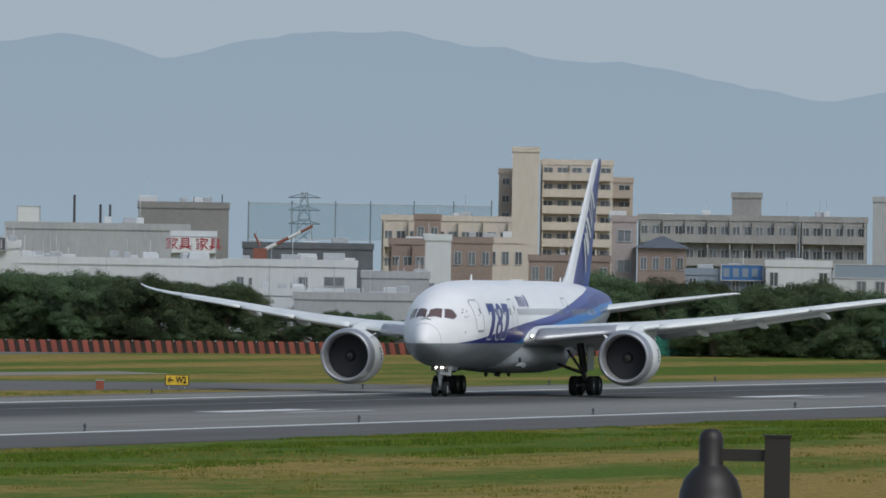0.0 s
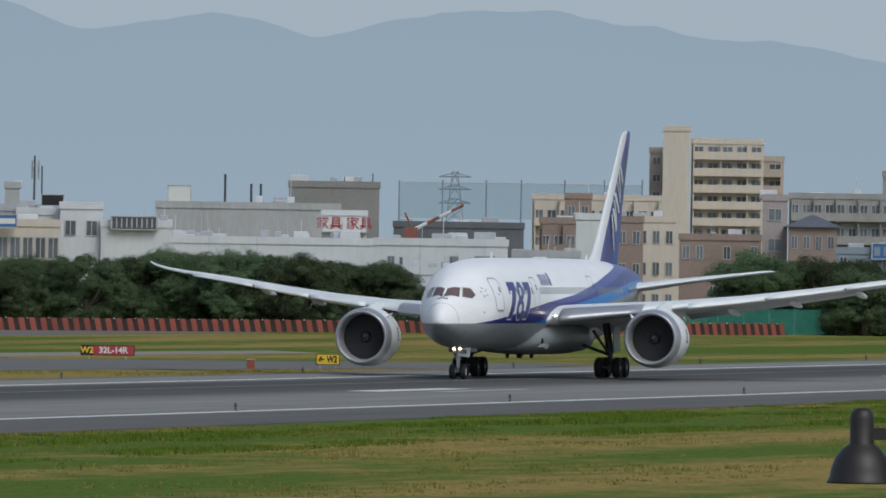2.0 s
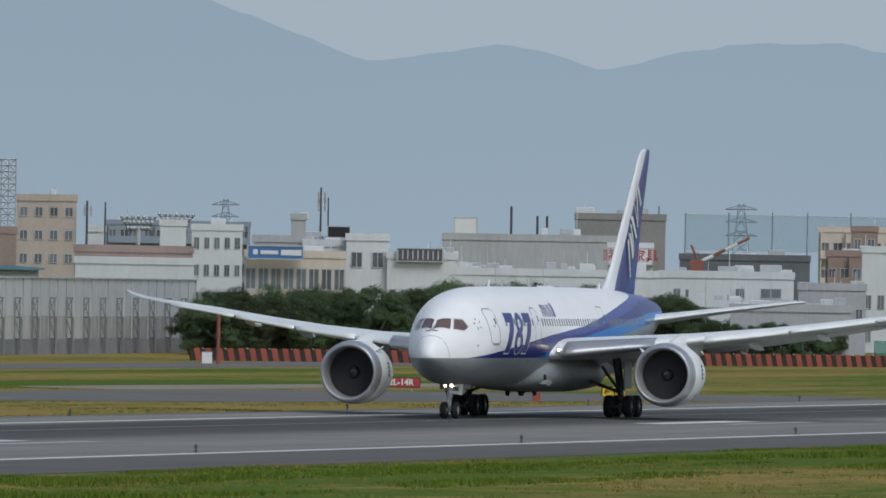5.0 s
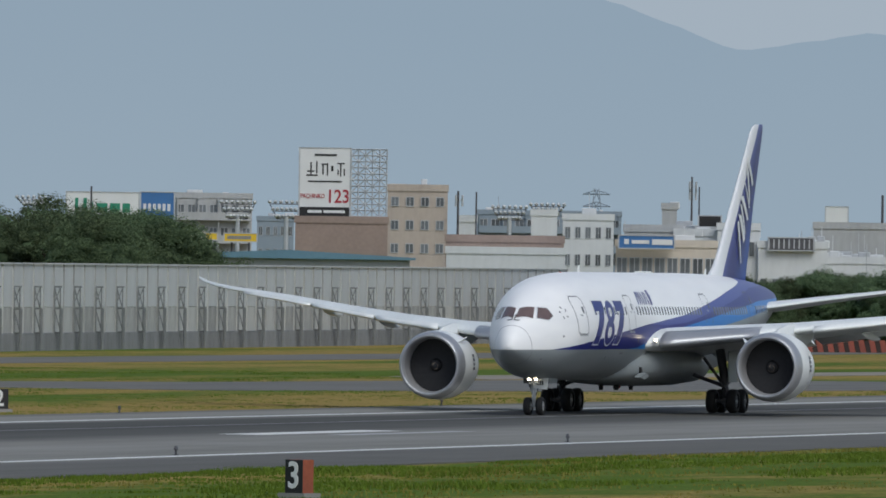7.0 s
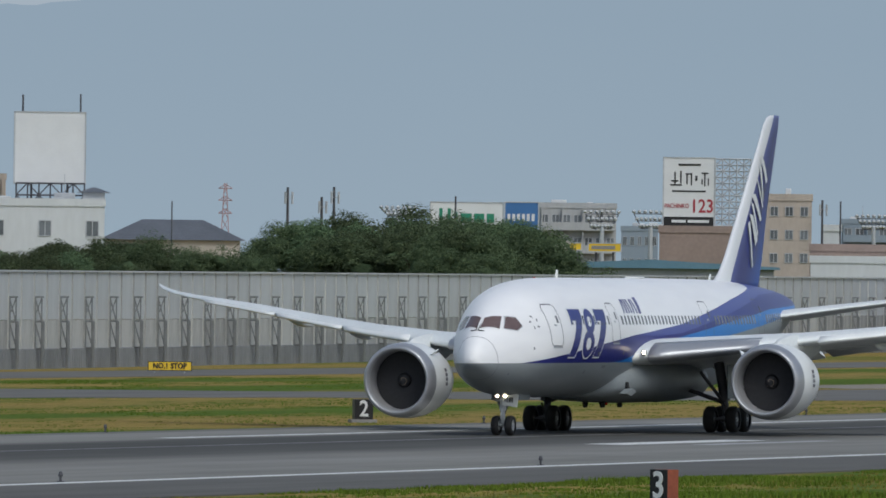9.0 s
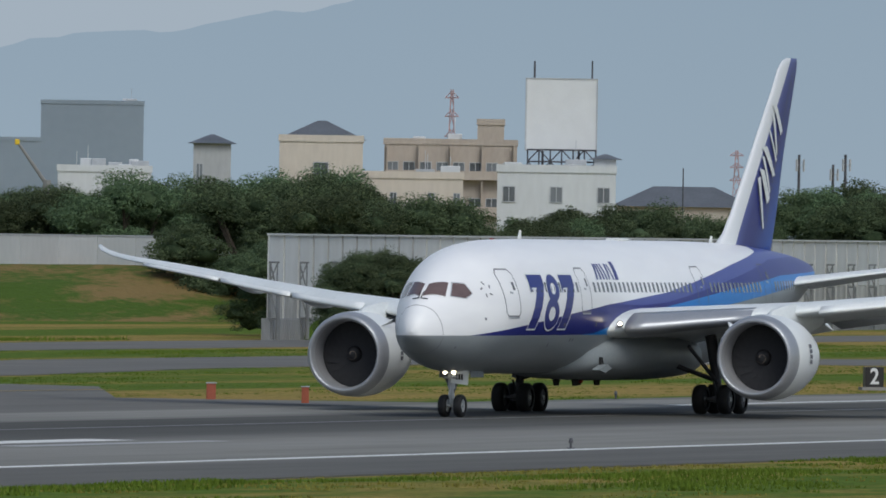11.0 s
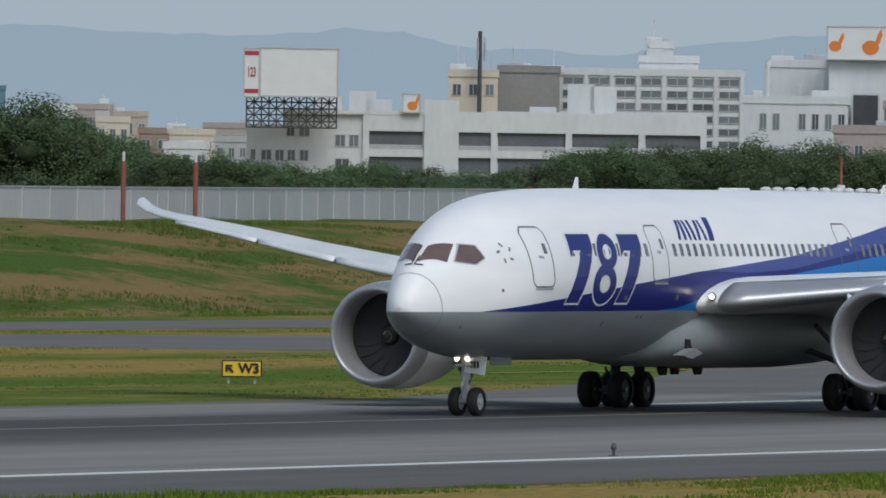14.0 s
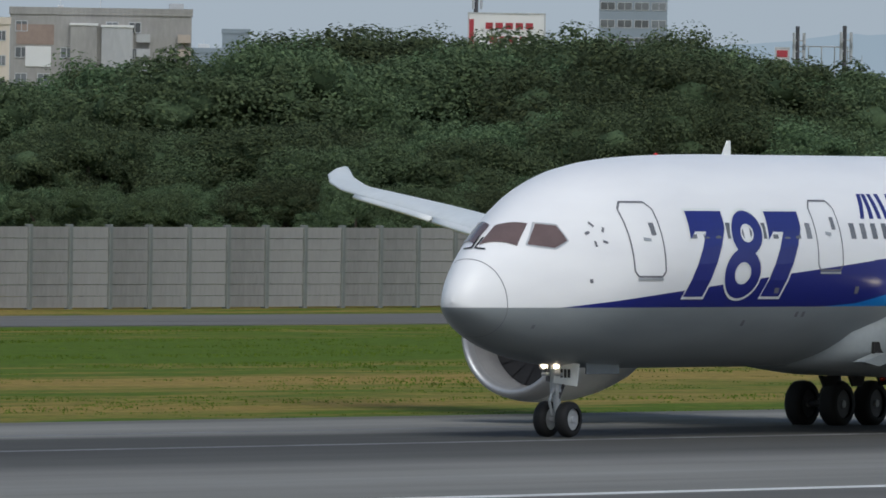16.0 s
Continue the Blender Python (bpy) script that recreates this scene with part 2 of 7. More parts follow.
def make_ground():
    """Rolling ground: level airfield, a mound under the stand and a far plain that reaches the horizon."""
    bm = bmesh.new()
    xs = [-4800, -2500, -1200, -600, -300, -150, -60] + list(range(-40, 2000, 40)) + [2000, 2400, 2900, 3400, 4000, 4800]
    ys = [-4800, -2500, -1200, -500, -200, -100, -60, -30, -12, 0, 12, 30, 50, 80, 110, 140, 160, 200, 260, 320, 400, 500, 700, 1000, 1500, 2200, 3200, 4800]
    grid = [[bm.verts.new((x, y, -0.06 + 7.1 * math.exp(-((x - 5) / 60) ** 2 - (y / 26) ** 2))) for x in xs] for y in ys]
    for j in range(len(ys) - 1):
        for i in range(len(xs) - 1):
            bm.faces.new((grid[j][i], grid[j][i + 1], grid[j + 1][i + 1], grid[j + 1][i]))
    return tagged(part("ground", bm, GRASS, smooth=True), "level mown airfield grass with dry yellow patches", "grass ground", kind="structure")


make_ground()
sheet("runway", [(-900, 160.5), (1900, 160.5), (1900, 222), (-900, 222)], 0.0, RUNWAY, "grey asphalt runway with a dark rubber band", "runway")
sheet("taxiway_parallel", [(-600, 325), (560, 325), (640, 321), (780, 321), (900, 325), (1900, 325), (1900, 342), (900, 342), (780, 337.5), (640, 337), (560, 342), (-600, 342)], -0.02, TAXIWAY, "grey asphalt parallel taxiway along the far grass", "taxiway")
sheet("taxiway_apron", [(960, 222), (1000, 226), (960, 262), (880, 272), (855, 284), (842, 303), (760, 300), (700, 287.5), (672, 283), (648, 286), (637, 298), (600, 314), (560, 330), (480, 338), (490, 330), (545, 312),
                        (566, 293), (572, 282), (600, 276), (690, 272), (740, 280), (787, 282), (825, 271), (832, 256), (872, 239), (930, 228)], -0.012, TAXIWAY, "curving asphalt exit taxiway between grass fields", "taxiway")
sheet("taxiway_exit", [(455, 221.5), (484, 229), (513, 237), (558, 254), (583, 272), (629, 294), (672, 283), (656, 272), (650, 252), (611, 236), (618, 221.5)], -0.008, TAXIWAY,
      "wide asphalt runway exit with worn markings", "taxiway")
sheet("taxiway_link", [(940, 268), (1060, 262), (1075, 270), (950, 279)], -0.03, TAN, "pale worn concrete strip in the grass", "taxiway")


def stripe(name, x0, x1, y0, y1, mat=PAINT, label="white painted runway line on asphalt"):
    bm = bmesh.new()
    n = max(1, int((x1 - x0) / 30))
    for i in range(n):
        a, b = x0 + (x1 - x0) * i / n, x0 + (x1 - x0) * (i + 1) / n
        bm.faces.new([bm.verts.new(p) for p in ((a, y0, 0.006), (b, y0, 0.006), (b, y1, 0.006), (a, y1, 0.006))])
    return tagged(part(name, bm, mat), label, "runway marking", kind="structure")


stripe("marking_near_edge", -900, 1900, 172.5, 173.5)
stripe("marking_far_edge", -900, 452, 212.2, 213.0, WORN, "almost worn away runway edge line")
stripe("marking_far_edge", 625, 1900, 212.2, 213.2)
stripe("marking_far_edge", 456, 486, 211.0, 212.2)
for k in range(5):
    x = 471.5 + 157.3 * k
    stripe("marking_centre_dash", x, x + 24.5, 190.6, 192.8, label="white centre-line dash on the runway")
for k in range(5):
    x = 476.5 + 157.3 * k
    stripe("marking_centre_dash", x, x + 22, 187.6, 188.9, FADED, "thin worn dash beside a runway dash")
stripe("marking_centre_line", -900, 1900, 202.6, 203.3, WORN, "worn centre line under tyre rubber")
stripe("marking_taxi_line", 520, 640, 247, 247.4, TAXIPAINT, "thin yellow taxi line on asphalt")
for i in range(5):
    stripe("marking_hold_bar", 600 + 12 * i, 609 + 12 * i, 266.0, 267.2, FADED, "faded holding bar paint on the exit")


def edge_light(x, y):
    ob = thing("runway_edge_light", pose(x, y, 0), "small elevated runway edge light on a stub post", "edge light", "runway edge lights")
    bm = bmesh.new()
    rod(bm, (0, 0, -0.05), (0, 0, 0.22), 0.05, 8)
    rod(bm, (0, 0, 0), (0, 0, 0.03), 0.16, 10)
    part("stem", bm, DARKSTEEL, ob)
    bm = bmesh.new()
    rod(bm, (0, 0, 0.22), (0, 0, 0.33), 0.10, 10, 0.08)
    bmesh.ops.create_icosphere(bm, subdivisions=2, radius=0.075, matrix=Matrix.Translation((0, 0, 0.34)))
    part("lamp_head", bm, DARKSTEEL, ob, smooth=True)
    return ob


first = edge_light(312, 173.9)
for k in range(1, 13):
    copy_thing(first, pose(312 + 62.3 * k, 173.9, 0))
for k in range(5, 13):
    copy_thing(first, pose(330 + 62.3 * k, 221.3, 0))


# ---- the airliner: x runs aft from the nose tip, -y is its port side ----
STATION = (0.47, 0.55, 0.82, 1.3, 2.26, 3.22, 4.18, 5.14, 6.58, 8.5, 11, 14, 34, 38, 42, 46, 50, 53, 55, 56.2)
CROWN = (3.78, 4.05, 4.51, 5.03, 5.72, 6.315, 6.825, 7.195, 7.55, 7.78, 7.89, 7.92, 7.92, 7.9, 7.84, 7.72, 7.5, 7.25, 7.0, 6.75)
KEEL = (3.78, 3.55, 3.29, 2.97, 2.56, 2.30, 2.14, 2.02, 1.94, 1.9, 1.9, 1.9, 1.9, 2.1, 2.65, 3.4, 4.35, 5.15, 5.75, 6.2)
HALF = (0, 0.26, 0.575, 0.885, 1.35, 1.735, 2.09, 2.39, 2.68, 2.84, 2.885, 2.885, 2.885, 2.83, 2.6, 2.2, 1.62, 1.1, 0.65, 0.25)
WAIST = (3.78, 3.72, 3.66, 3.66, 3.74, 3.85, 3.97, 4.16, 4.56, 4.82, 4.90, 4.91, 4.91, 5.0, 5.245, 5.56, 5.925, 6.2, 6.375, 6.475)


def glide(xs, ys, x):
    """A smooth curve through the points that never overshoots."""
    n = len(xs)
    x = min(max(x, xs[0]), xs[-1])
    i = max(0, min(n - 2, int(np.searchsorted(xs, x)) - 1))
    slope = [(ys[k + 1] - ys[k]) / (xs[k + 1] - xs[k]) for k in range(n - 1)]

    def tangent(k):
        if k == 0 or k == n - 1:
            return slope[0] if k == 0 else slope[-1]
        a, b = slope[k - 1], slope[k]
        if a * b <= 0:
            return 0.0
        h0, h1 = xs[k] - xs[k - 1], xs[k + 1] - xs[k]
        w1, w2 = 2 * h1 + h0, h1 + 2 * h0
        return (w1 + w2) / (w1 / a + w2 / b)

    h = xs[i + 1] - xs[i]
    t = (x - xs[i]) / h
    return (2 * t**3 - 3 * t**2 + 1) * ys[i] + (t**3 - 2 * t**2 + t) * h * tangent(i) + (3 * t**2 - 2 * t**3) * ys[i + 1] + (t**3 - t**2) * h * tangent(i + 1)


def hull(a, th, out=0.0):
    """A point of the fuselage at station a and angle th up from its widest line, port side for |th| < 90 degrees."""
    zt, zb, hw, zw = (glide(STATION, row, a) for row in (CROWN, KEEL, HALF, WAIST))
    s, c = math.sin(th), math.cos(th)
    return Vector((a, -(hw + out) * c, zw + ((zt - zw if s > 0 else zw - zb) + out) * s))


def angle_at(a, z):
    zt, zb, zw = (glide(STATION, row, a) for row in (CROWN, KEEL, WAIST))
    return math.asin(max(-1, min(1, (z - zw) / max(0.01, zt - zw if z > zw else zw - zb))))


def on_nose(a, y, out):
    """The point of the fuselage's upper side at station a and y across."""
    hw = glide(STATION, HALF, a)
    p = hull(a, math.acos(max(-1, min(1, -y / hw))), out)
    return Vector((a - out * 0.6, p.y, p.z))


def skin(corners, out, n=6, side=1):
    """A patch laid on the fuselage between four corners (station, height), lifted by out; bm."""
    bm = bmesh.new()
    (a0, z0), (a1, z1), (a2, z2), (a3, z3) = corners
    rows = []
    for j in range(n + 1):
        v = j / n
        row = []
        for i in range(n + 1):
            u = i / n
            a = (a0 * (1 - u) + a1 * u) * (1 - v) + (a3 * (1 - u) + a2 * u) * v
            z = (z0 * (1 - u) + z1 * u) * (1 - v) + (z3 * (1 - u) + z2 * u) * v
            p = hull(a, angle_at(a, z), out)
            p.y *= side
            row.append(bm.verts.new(p))
        rows.append(row)
    for j in range(n):
        for i in range(n):
            f = (rows[j][i], rows[j][i + 1], rows[j + 1][i + 1], rows[j + 1][i])
            bm.faces.new(f if side > 0 else f[::-1])
    return bm


LIVERYBLUE, LIVERYVIOLET, LIVERYCYAN = (0.018, 0.025, 0.19), (0.065, 0.085, 0.30), (0.012, 0.19, 0.55)


def livery():
    """Gloss paint: white above, grey belly, a dark blue wave that widens aft over a brighter blue one."""
    m, nodes, links, b = material("airliner_paint", 0.3)
    b.inputs["Specular IOR Level"].default_value = 0.3
    co = nodes.new("ShaderNodeTexCoord")
    sep = nodes.new("ShaderNodeSeparateXYZ")
    links.new(co.outputs["Object"], sep.inputs[0])
    unit = nodes.new("ShaderNodeMath")
    unit.operation, unit.inputs[1].default_value = "DIVIDE", 57.0
    links.new(sep.outputs["X"], unit.inputs[0])

    def under(line):
        r = ramp(nodes, [(a / 57, z / 10) for a, z in line])
        links.new(unit.outputs[0], r.inputs[0])
        d = nodes.new("ShaderNodeMath")
        d.operation, d.inputs[1].default_value = "DIVIDE", 10.0
        links.new(sep.outputs["Z"], d.inputs[0])
        lt = nodes.new("ShaderNodeMath")
        lt.operation = "LESS_THAN"
        links.new(d.outputs[0], lt.inputs[0])
        links.new(r.outputs[0], lt.inputs[1])
        return lt.outputs[0]

    dirt = nodes.new("ShaderNodeTexNoise")
    dirt.inputs["Scale"].default_value, dirt.inputs["Detail"].default_value = 0.7, 6
    mp = nodes.new("ShaderNodeMapping")
    mp.inputs["Scale"].default_value = (0.35, 1, 1.6)
    links.new(co.outputs["Object"], mp.inputs["Vector"])
    links.new(mp.outputs[0], dirt.inputs["Vector"])
    white = ramp(nodes, [(0.3, (0.82, 0.82, 0.83)), (0.7, (0.88, 0.88, 0.88))])
    belly = ramp(nodes, [(0.3, (0.23, 0.255, 0.265)), (0.7, (0.29, 0.315, 0.325))])
    for r in (white, belly):
        links.new(dirt.outputs["Fac"], r.inputs[0])

    colour = white.outputs[0]

    def lay(mask, paint):
        nonlocal colour
        mix = nodes.new("ShaderNodeMix")
        mix.data_type = "RGBA"
        links.new(mask, mix.inputs[0])
        links.new(colour, mix.inputs[6])
        if isinstance(paint, tuple):
            mix.inputs[7].default_value = (*paint, 1)
        else:
            links.new(paint, mix.inputs[7])
        colour = mix.outputs[2]

    lay(under([(0, 0), (17.9, 0), (18, 4.95), (21, 5.14), (27, 5.55), (32, 6.12), (38, 6.85), (44.2, 7.45), (47, 8.5), (57, 9)]), LIVERYVIOLET)
    lay(under([(0, 0), (3.3, 3.62), (7.3, 4.02), (8.2, 4.1), (13.3, 4.55), (16.2, 4.78), (19, 5.02), (21, 5.0), (23, 4.95), (27, 5.1), (32, 5.62), (38, 6.3), (45, 7.1), (57, 7.4)]), LIVERYBLUE)
    lay(under([(0, 0), (15, 3.6), (17.4, 3.72), (20.2, 4.18), (23.2, 4.6), (30.2, 5.18), (37, 5.76), (45.5, 6.35), (57, 6.6)]), LIVERYCYAN)
    lay(under([(0, 3.62), (27, 3.64), (31, 4.4), (34.5, 4.9), (40, 5.3), (45, 5.65), (50, 6.0), (57, 6.4)]), belly.outputs[0])
    links.new(colour, b.inputs["Base Color"])
    return m


LIVERY = livery()
GLOSSWHITE = coloured("gloss_white_paint", (0.775, 0.79, 0.775), 0.3, vary=0.06, scale=0.8)
WINGGREY = coloured("wing_grey_paint", (0.73, 0.755, 0.745), 0.4, vary=0.10, scale=0.5, stretch=(0.4, 1, 1))
BELLYGREY = coloured("belly_grey_paint", (0.23, 0.255, 0.265), 0.4, vary=0.12, scale=0.6)
CHROME = coloured("polished_lip", (0.40, 0.41, 0.43), 0.36, 0.45, vary=0.08, scale=1.0)
INTAKE = coloured("intake_liner", (0.30, 0.30, 0.31), 0.5, 0.1, vary=0.12, scale=1.0)
SWIRL = coloured("spinner_swirl", (0.22, 0.17, 0.12), 0.6, vary=0.2)
FANBLADE = coloured("fan_blade", (0.05, 0.05, 0.053), 0.95, 0.0, vary=0.2, scale=2.0, gloss=0.05)
TYRE = coloured("tyre_rubber", (0.012, 0.012, 0.013), 0.75, vary=0.3, scale=4.0)
HUB = coloured("wheel_hub", (0.45, 0.46, 0.47), 0.4, 0.4, vary=0.15, scale=4.0)
BLUEPAINT = coloured("dark_blue_paint", LIVERYBLUE, 0.3, vary=0.08)
COCKPIT = coloured("cockpit_glazing", (0.15, 0.105, 0.10), 0.06, vary=0.15, scale=2.0)
SEAM = coloured("seam_line", (0.16, 0.16, 0.18), 0.5, vary=0.1)
WINDOWPANE = coloured("cabin_window", (0.20, 0.205, 0.22), 0.15, vary=0.25, own=0.4)
LANDING = glowing("landing_light_glow", (1.0, 0.86, 0.62), 16.0)
NAVRED = coloured("beacon_lens", (0.5, 0.02, 0.01), 0.2, vary=0.1)

airliner = thing("airliner", pose(901, LANE, 0), "white twin-engine jet airliner with blue waves rolling on the runway", "airplane")


def loft(rings, close=True, caps=True):
    bm = bmesh.new()
    vs = [[bm.verts.new(p) for p in r] for r in rings]
    n = len(vs[0])
    for r0, r1 in zip(vs, vs[1:]):
        for i in range(n if close else n - 1):
            j = (i + 1) % n
            bm.faces.new((r0[i], r0[j], r1[j], r1[i]))
    if caps:
        bm.faces.new(vs[0][::-1])
        bm.faces.new(vs[-1])
    bmesh.ops.recalc_face_normals(bm, faces=bm.faces[:])
    return bm


def make_fuselage():
    stations = [0.471, 0.476, 0.485, 0.5, 0.52, 0.55, 0.6, 0.66, 0.74, 0.84, 0.96, 1.1] + [1.25 + 0.25 * i for i in range(27)] + [8 + i for i in range(46)] + [54, 55, 55.7, 56.2]
    rings = [[hull(a, 2 * math.pi * k / 72) for k in range(72)] for a in stations]
    return part("fuselage", loft(rings), LIVERY, airliner, smooth=True)


fuselage = make_fuselage()


def foil(chord, thick, n=14):
    """A wing section: x aft from 0 to chord, z up; a closed loop."""
    up, low = [], []
    for i in range(n + 1):
        x = 0.5 * (1 - math.cos(math.pi * i / n))
        t = 5 * thick * (0.2969 * math.sqrt(x) - 0.126 * x - 0.3516 * x**2 + 0.2843 * x**3 - 0.1015 * x**4)
        camber = 0.035 * (1 - (2 * x - 0.9) ** 2)
        up.append((x * chord, (t + camber) * chord))
        low.append((x * chord, (-t * 0.8 + camber) * chord))
    return up[::-1] + low[1:-1]


def wing_rings(rows, side, pitch=2.0):
    rings = []
    for l, a, z, chord, thick in rows:
        s, c = math.sin(radians(pitch)), math.cos(radians(pitch))
        rings.append([Vector((a + x * c + y * s, side * l, z - x * s + y * c)) for x, y in foil(chord, thick)])
    return rings


WINGROWS = ((1.2, 18, 3.53, 14.5, 0.112), (3, 19.2, 3.83, 12.6, 0.116), (6.5, 21.5, 4.24, 9.9, 0.112), (9.8, 23.6, 4.59, 7.6, 0.107), (14, 26.3, 5.08, 6.2, 0.098),
            (18, 28.9, 5.65, 5, 0.093), (22, 31.5, 6.26, 4, 0.088), (25, 33.5, 6.67, 3.2, 0.084), (26.6, 34.8, 6.86, 2.7, 0.084), (28, 36.3, 7.08, 2.1, 0.079),
            (29.2, 38, 7.33, 1.45, 0.074), (29.9, 39.5, 7.52, 0.8, 0.074), (30.15, 40.3, 7.60, 0.25, 0.074))


def wing_at(l):
    xs = [r[0] for r in WINGROWS]
    return [float(np.interp(l, xs, [r[k] for r in WINGROWS])) for k in range(1, 5)]


def engine(side, wing):
    """A wide nacelle with a scalloped tail, bright lip, dark fan and a spinner with a swirl."""
    ax, ay, az = 18.55, side * 9.8, 2.66
    at = Matrix.Translation((ax, ay, az)) @ Matrix.Diagonal((1, 1.04, 1.04, 1))

    def ring(x, r, drop=0.0):
        return [Vector((x, r * math.cos(2 * math.pi * k / 48), r * math.sin(2 * math.pi * k / 48) - drop)) for k in range(48)]

    def made(name, rings, mat, parent, caps=False, label=""):
        bm = loft(rings, caps=caps)
        bmesh.ops.transform(bm, matrix=at, verts=bm.verts[:])
        return part(name, bm, mat, parent, label, smooth=True)

    cowl = made("engine_nacelle", [ring(0.8, 1.84), ring(1.0, 1.857), ring(1.8, 1.88), ring(2.8, 1.84), ring(3.8, 1.70), ring(4.6, 1.52), ring(5.2, 1.36), ring(5.2, 1.28)], GLOSSWHITE, airliner, label="white engine nacelle")
    made("lip", [ring(0.8, 1.842), ring(0.42, 1.79), ring(0.2, 1.74), ring(0.06, 1.67), ring(0.0, 1.60), ring(0.03, 1.54), ring(0.14, 1.49), ring(0.34, 1.455)], CHROME, cowl, label="bright metal intake lip")
    made("intake_duct", [ring(0.34, 1.455), ring(0.8, 1.43), ring(1.45, 1.46)], INTAKE, cowl)
    made("bypass_nozzle", [ring(4.2, 1.2), ring(5.4, 1.0), ring(6.3, 0.62), ring(6.35, 0.5)], BELLYGREY, cowl, caps=True)
    made("plug", [ring(6.2, 0.42), ring(6.9, 0.2), ring(7.2, 0.03)], DARKSTEEL, cowl, caps=True)
    bm = bmesh.new()
    bmesh.ops.create_cone(bm, cap_ends=True, segments=48, radius1=1.46, radius2=1.46, depth=0.05, matrix=at @ Matrix.Translation((1.475, 0, 0)) @ pose(0, 0, 0, 0, 90, 0))
    part("fan_back", bm, FANBLADE, cowl)
    bm = bmesh.new()
    vs = []
    for r, half, dx, tw in ((0.36, 0.10, 1.42, 0.0), (0.9, 0.17, 1.38, 0.10), (1.43, 0.20, 1.40, 0.26)):
        for q in (-1, 1):
            a = tw + q * half / r * 1.15
            vs.append(bm.verts.new((dx + (0.035 if q > 0 else -0.015), r * math.cos(a), r * math.sin(a))))
    bm.faces.new((vs[0], vs[1], vs[3], vs[2]))
    bm.faces.new((vs[2], vs[3], vs[5], vs[4]))
    blade = bpy.data.meshes.new("fan_blade")
    bm.to_mesh(blade)
    bm.free()
    blade.materials.append(FANBLADE)
    for k in range(18):
        shared("fan_blade", blade, cowl, at @ pose(0, 0, 0, 20 * k))
    spin = made("spinner", [ring(1.0, 0.02), ring(1.05, 0.12), ring(1.2, 0.25), ring(1.45, 0.37)], FANBLADE, cowl, caps=True)
    bm = bmesh.new()
    last = None
    for k in range(22):
        a, r = 0.27 * k, 0.05 + 0.010 * k
        x = 1.0 + (r / 0.37) ** 1.6 * 0.45 - 0.02
        pair = [bm.verts.new((x, (r + e) * math.cos(a), (r + e) * math.sin(a))) for e in (-0.022, 0.022)]
        if last:
            bm.faces.new((last[0], last[1], pair[1], pair[0]))
        last = pair
    bmesh.ops.transform(bm, matrix=at, verts=bm.verts[:])
    part("swirl", bm, SWIRL, spin)
    # cowl marking, strake and pylon
    for s in (-1, 1):
        bm = bmesh.new()
        for k in range(4):
            a0 = radians(-8 + 7 * k) * 1.0
            pts = [(x, 1.892 * math.cos(a) * s, 1.892 * math.sin(a)) for x, a in ((2.2, a0), (2.2, a0 + 0.09), (2.55, a0 + 0.09), (2.55, a0))]
            bm.faces.new([bm.verts.new(p) for p in pts])
        bmesh.ops.transform(bm, matrix=at, verts=bm.verts[:])
        part("cowl_marking", bm, SEAM, cowl)
    bm = bmesh.new()
    prism(bm, [(0.9, 1.20), (1.6, 1.66), (2.1, 1.42)], -0.02, 0.02)
    bmesh.ops.transform(bm, matrix=at @ pose(0, 0, 0, 48 * side, 0, 0) @ Matrix.Translation((0, 0, 0.62)), verts=bm.verts[:])
    part("strake", bm, GLOSSWHITE, cowl)
    bm = bmesh.new()
    prism(bm, [(1.9, 1.6), (2.6, 2.02), (4.5, 2.25), (6.2, 2.3), (9.5, 2.0), (9.5, 1.4), (7.0, 0.9), (4.5, 0.9)], -0.22, 0.22)
    bmesh.ops.bevel(bm, geom=bm.edges[:], offset=0.1, segments=2, affect="EDGES")
    bmesh.ops.transform(bm, matrix=at, verts=bm.verts[:])
    part("pylon", bm, WINGGREY, cowl, smooth=True)
    return cowl


